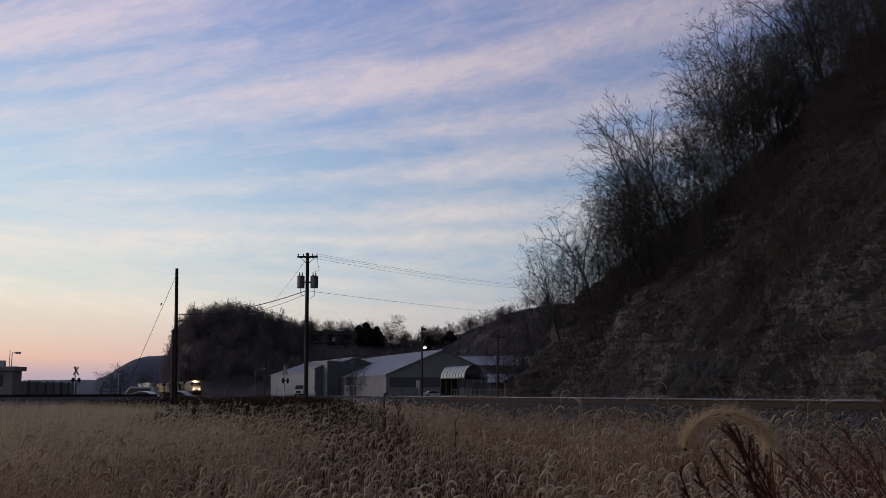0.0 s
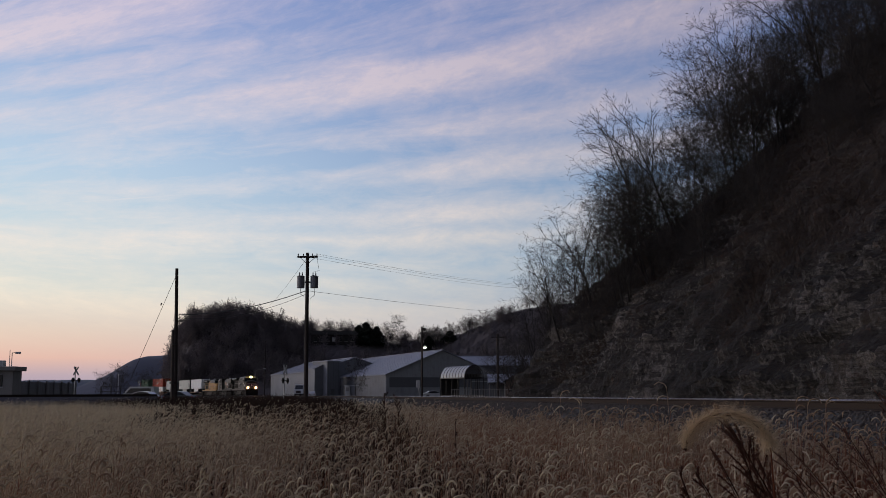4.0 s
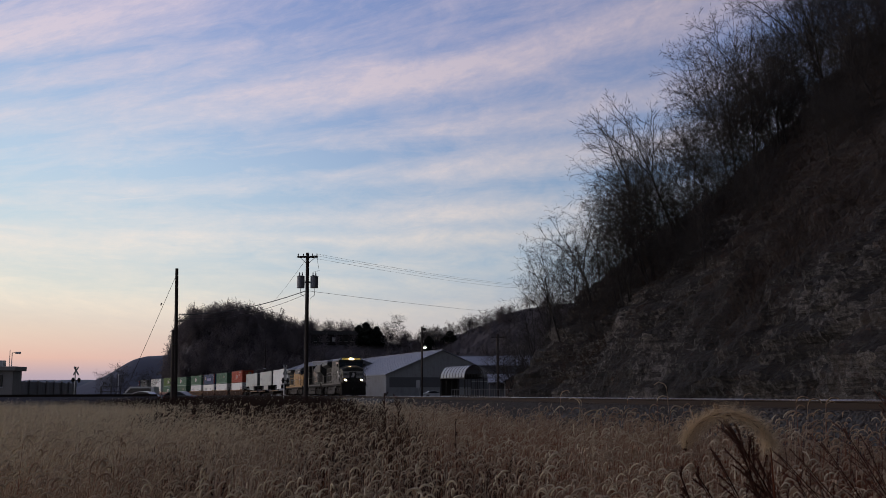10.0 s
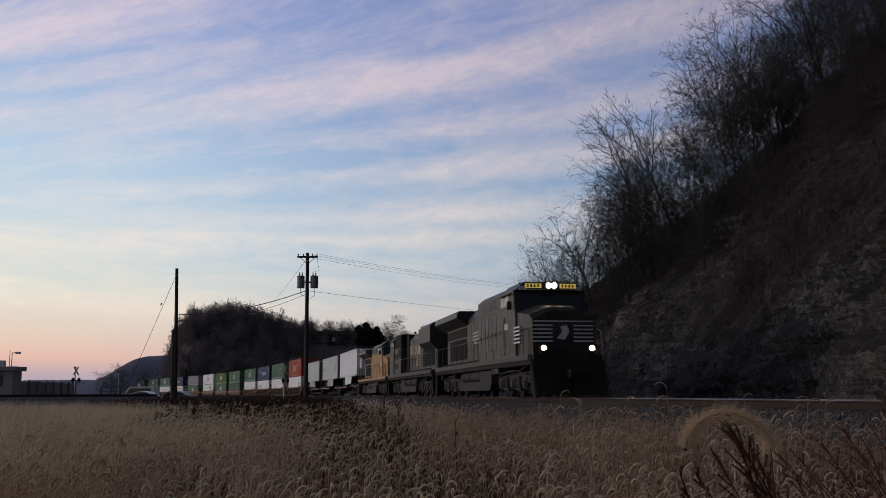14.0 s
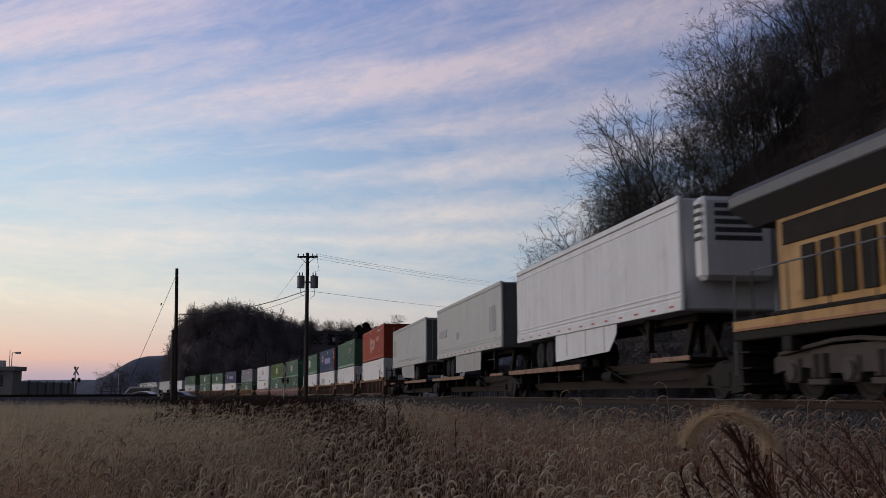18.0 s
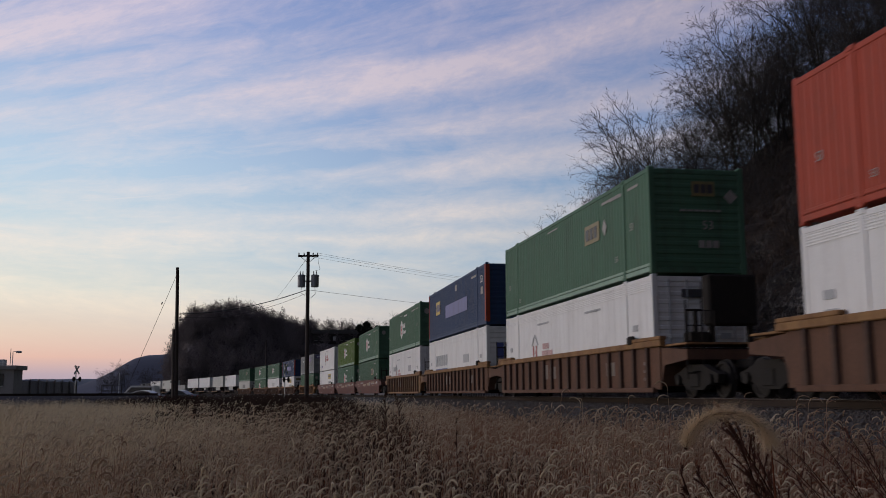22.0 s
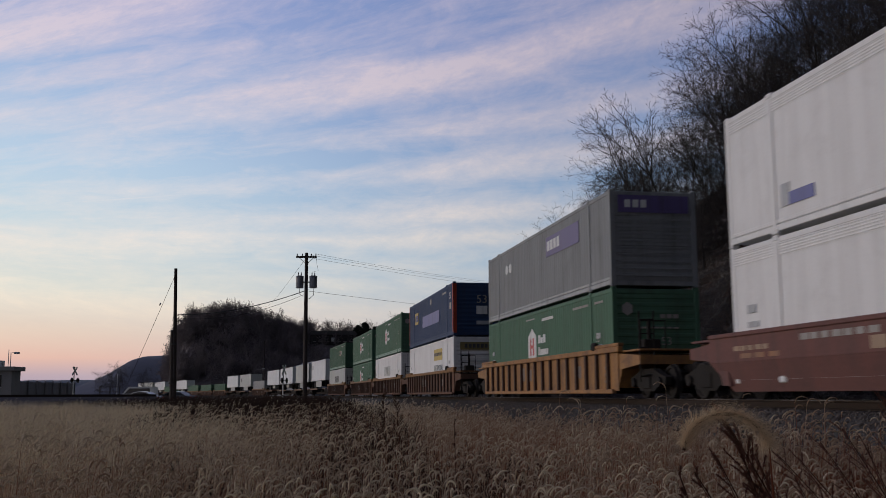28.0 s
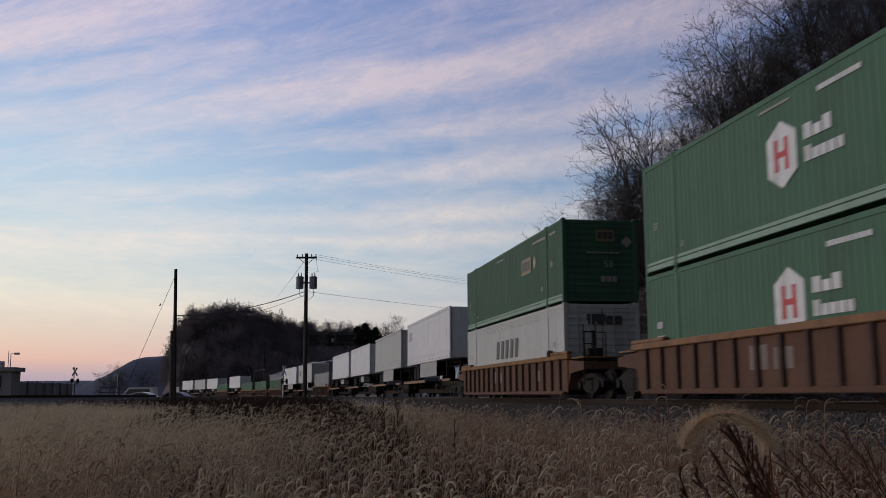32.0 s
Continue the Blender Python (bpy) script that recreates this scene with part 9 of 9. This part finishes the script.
    line = base[:, None, :] + np.array([0, 0, 1.0]) * h[:, None, None] * f + lean[:, None, :] * f ** 2
    stems.strips(line, 0.0022 * (1.0 - 0.5 * f[..., 0]) * np.ones((n, 1)), np.tile(np.array([[1.0, 0, 0]]), (n, 1)))
    q = [line[:, -1]]
    ln, sgn = 0.07 + 0.05 * r.rand(n), np.where(r.rand(n) < 0.75, 1.0, -1.0)
    for i in range(6):
        ang = (0.3 + 0.42 * i) * (0.7 + 0.5 * r.rand(n))
        q.append(q[-1] + np.stack([np.sin(ang) * sgn, 0 * ang, np.cos(ang)], 1) * (ln / 6)[:, None])
    ear = np.stack(q, 1)
    heads.ears(ear, 0.0042 * (np.sin(np.pi * np.linspace(0.12, 0.92, 7)) ** 0.6)[None, :] * np.ones((n, 1)), 4)
    heads.hairs(ear, r, 40, 0.011)
    stems.put("grass_stems", M_STRAW, "dry straw-coloured grass stems and blades across the field", "grass")
    heads.put("foxtail_heads", M_HEAD, "bowed bristly foxtail seed heads on dry grass", "grass")
    rust.put("rusty_blades", M_RUST, "reddish-brown withered grass blades among the foxtails", "grass")


make_foxtails()


def clump(T, r, x, y, rad, h):
    n = int(560 * min(rad, 2.5))
    a, d = r.rand(n) * 6.28, rad * np.sqrt(r.rand(n))
    px, py = x + d * np.cos(a), y + d * np.sin(a)
    base = np.stack([px, py, ground_z(px, py)], 1)
    hh = h * (0.55 + 0.5 * r.rand(n)) * (1 - 0.35 * (d / rad) ** 2)
    ff = np.linspace(0, 1, 4)[None, :, None]
    out = np.stack([r.randn(n), r.randn(n), np.zeros(n)], 1) * 0.22
    line = base[:, None, :] + np.array([0, 0, 1.0]) * hh[:, None, None] * ff + out[:, None, :] * hh[:, None, None] * ff ** 1.5
    fat = 1.0 if y < 20 else 2.0
    T.strips(line, 0.003 * fat * (1 - 0.6 * ff[..., 0]) * np.ones((n, 1)), np.stack([np.cos(a), np.sin(a), 0 * a], 1))
    T.hairs(line, r, 14, 0.17 if y > 16 else 0.07, 0.015 if y > 16 else 0.004)


def make_bushes():
    """Dark dead weeds in clumps among the grass."""
    r = np.random.RandomState(12)
    T = Tufts()
    for x, y, rad, h in CLUMPS:
        clump(T, r, x, y, rad, h)
    T.put("dead_weeds", M_WEED, "dark dead weeds in clumps among the dry grass", "weeds")


make_bushes()


def near_foxtail():
    """One large bowed ear close to the camera."""
    ob = thing("foxtail_grass", "large bowed fuzzy foxtail close to the camera", "grass plant", m=pose(0, 0, 0))
    r = np.random.RandomState(4)
    c, d = Vector((0.372, 1.33, 1.015)), 0.062
    pts = [c + Vector((-d * 0.92 * math.cos(t), 0.012 * math.sin(t * 2), d * 1.0 * math.sin(t) - 0.004)) for t in np.linspace(0.25, 2.75, 15)]
    stem = [Vector((0.45, 1.32, -0.08)), Vector((0.437, 1.33, 0.6)), Vector((0.431, 1.33, 0.93)), pts[-1]]
    part("stem", Geo().tube(stem, [0.0018, 0.0016, 0.0013, 0.001], 6), M_RUST, ob)
    T = Tufts()
    line = np.array([[tuple(p) for p in pts]])
    T.ears(line, 0.0012 * np.sin(np.pi * np.linspace(0.1, 0.95, 15))[None, :] ** 0.5, 6)
    T.hairs(line, r, 4200, 0.028, 0.0002)
    me = array_mesh("seed_head", np.concatenate(T.v), np.concatenate(T.t))
    part("rachis", Geo().tube(pts, 0.0022, 6), M_WEED, ob)
    part("seed_head", me, grass_material("near_foxtail_head", (0.80, 0.64, 0.43), (0.70, 0.55, 0.36)), ob, "soft straw-coloured bristly ear")


near_foxtail()


# dead weeds close by: foot x, tip x, tip height, distance, sprays, their length, florets a spray
WEED_ROWS = [(0.76, 0.44, 1.05, 1.6, 46, 0.13, 150),
             (0.652, 0.46, 1.02, 1.62, 40, 0.11, 130),
             (0.708, 0.42, 1.0, 1.6, 30, 0.09, 90),
             (0.732, 0.38, 0.98, 1.58, 26, 0.08, 80),
             (0.542, 0.35, 0.98, 1.55, 30, 0.06, 110),
             (0.734, 0.51, 1.0, 1.7, 34, 0.12, 100),
             (1.222, 0.71, 0.97, 2.2, 26, 0.12, 60),
             (1.25, 0.77, 0.96, 2.25, 24, 0.12, 60),
             (1.224, 0.84, 0.99, 2.3, 26, 0.13, 60),
             (1.242, 0.89, 1.02, 2.3, 26, 0.14, 60),
             (1.236, 0.98, 0.98, 2.4, 26, 0.14, 60),
             (1.233, 1.13, 1.11, 2.6, 40, 0.16, 110),
             (0.998, 0.71, 0.93, 2.1, 20, 0.1, 60)]


def feather_weed(name, label, base, tip, side_n, size, seed, mat, droop=0.2, florets=110):
    """A dead weed with a stem, side sprays and many small dry florets."""
    r = np.random.RandomState(seed)
    ob = thing(name, label, "weed", "dead weeds near the camera")
    base, tip = Vector(base), Vector(tip)
    axis_v = tip - base
    pts = [base.lerp(tip, f) + Vector((0, 0, 0.02 * math.sin(f * 3))) for f in np.linspace(0, 1, 8)]
    foot = base - axis_v * 0.12
    if base.z > 0.2:
        ground = float(ground_z(np.array([foot.x]), np.array([foot.y]))[0])
        pts = [Vector((foot.x + 0.06, foot.y, ground - 0.03)), Vector((foot.x + 0.03, foot.y, (ground + foot.z) / 2)), foot] + pts
    last = len(pts) - 1
    part("stem", Geo().tube(pts, [0.003 * (1 - 0.75 * i / last) for i in range(last + 1)], 6), M_WEED, ob)
    T = Tufts()
    lines = []
    for k in range(side_n):
        f = 0.22 + 0.78 * (k + r.rand()) / side_n
        p = base.lerp(tip, f)
        a = r.rand() * 6.28
        ln = size * (1.3 - 0.9 * f) * (0.55 + 0.6 * r.rand())
        d = (Vector((math.cos(a), math.sin(a) * 0.7, 0.25)) * 0.55 + axis_v.normalized() * 0.9).normalized()
        row = []
        for g in np.linspace(0, 1, 5):
            row.append(tuple(p + d * ln * g - Vector((0, 0, droop * ln * g * g))))
        lines.append(row)
    lines.append([tuple(base.lerp(tip, 0.55 + 0.45 * g)) for g in np.linspace(0, 1, 5)])
    L = np.array(lines)
    k = 1.0 if base.y < 4 else 3.0
    T.strips(L, 0.0007 * k * np.ones((len(L), 5)), np.tile(np.array([[0.8, 0, 0.6]]), (len(L), 1)))
    T.hairs(L, r, florets, 0.0062 * k, 0.0010 * k)
    me = array_mesh("sprays", np.concatenate(T.v), np.concatenate(T.t))
    part("sprays", me, mat, ob, "dry dark brown florets")


WEEDS = "dead_goldenrod"
for k, (x0, x1, z1, d, n, size, thick) in enumerate(WEED_ROWS):
    red = d > 2.0
    feather_weed(WEEDS, "reddish feathery dead weed leaning beside the track" if red else "dark feathery dead weed leaning close to the camera", (x0, d, z1 - 0.62), (x1, d - 0.04, z1), n, size, 20 + k, M_PLUM, 0.1, thick)
feather_weed(WEEDS, "slim dark dead weed standing in the grass", (-0.55, 10.5, 0.1), (-0.62, 10.5, 1.09), 24, 0.2, 7, M_WEED)
feather_weed(WEEDS, "slim dark dead weed standing in the grass", (-0.42, 10.8, 0.1), (-0.50, 10.8, 1.06), 24, 0.2, 8, M_WEED)
feather_weed(WEEDS, "slim dark dead weed standing in the grass", (0.10, 7.0, 0.1), (0.08, 7.0, 0.90), 9, 0.10, 9, M_WEED, 0.2, 25)


def hillside_brush():
    """Tangled brush and vines on the rocks."""
    r = np.random.RandomState(19)
    T, L = Tufts(), Tufts()
    n = 24000
    s, o = 20 + 62 * r.rand(n), 10 + 48 * r.rand(n) ** 1.3
    z = hill_profile(s, o) + 0.45
    keep = z > 1.2
    s, o, z = s[keep], o[keep], z[keep]
    thick = fbm(s * 0.12, o * 0.12, 51) > -0.16 - 0.01 * (o - 20)
    s, o, z = s[thick], o[thick], z[thick]
    n = len(s)
    base = np.stack([FOOT0.x + DIR.x * s + NRM.x * o, FOOT0.y + DIR.y * s + NRM.y * o, z - 0.1], 1)
    h = 0.5 + 1.3 * r.rand(n) ** 1.5
    out = r.normal(size=(n, 3)) * np.array([0.5, 0.5, 0.1]) + np.array([-0.35, -0.1, 0])
    ff = np.linspace(0, 1, 4)[None, :, None]
    line = base[:, None, :] + np.array([0, 0, 1.0]) * h[:, None, None] * ff + out[:, None, :] * h[:, None, None] * ff ** 1.6
    T.strips(line, 0.012 * (1 - 0.7 * ff[..., 0]) * np.ones((n, 1)), np.tile(np.array([[0.9, 0.3, 0.1]]), (n, 1)))
    T.hairs(line, r, 20, 0.42, 0.008)
    T.put("hillside_brush", material("brown_brush", (0.070, 0.043, 0.029), (0.026, 0.018, 0.014), rough=0.95, scale=0.3, fine=6.0, bump=0.0, vary=0.4), "tangled leafless brush and vines on the rocky slope", "brush")


hillside_brush()


# ---------------------------------------------------------------- what moves
def motions():
    times = [0, 2, 4, 6, 8, 10, 12, 14, 16, 18, 20, 22, 24, 26, 28, 30, 32]
    for ob, u, reach, lift in MOVERS:
        walk(ob, [(t, car_pose(S_FRONT - SPEED * t + u, reach) @ pose(0, 0, lift)) for t in times])


motions()
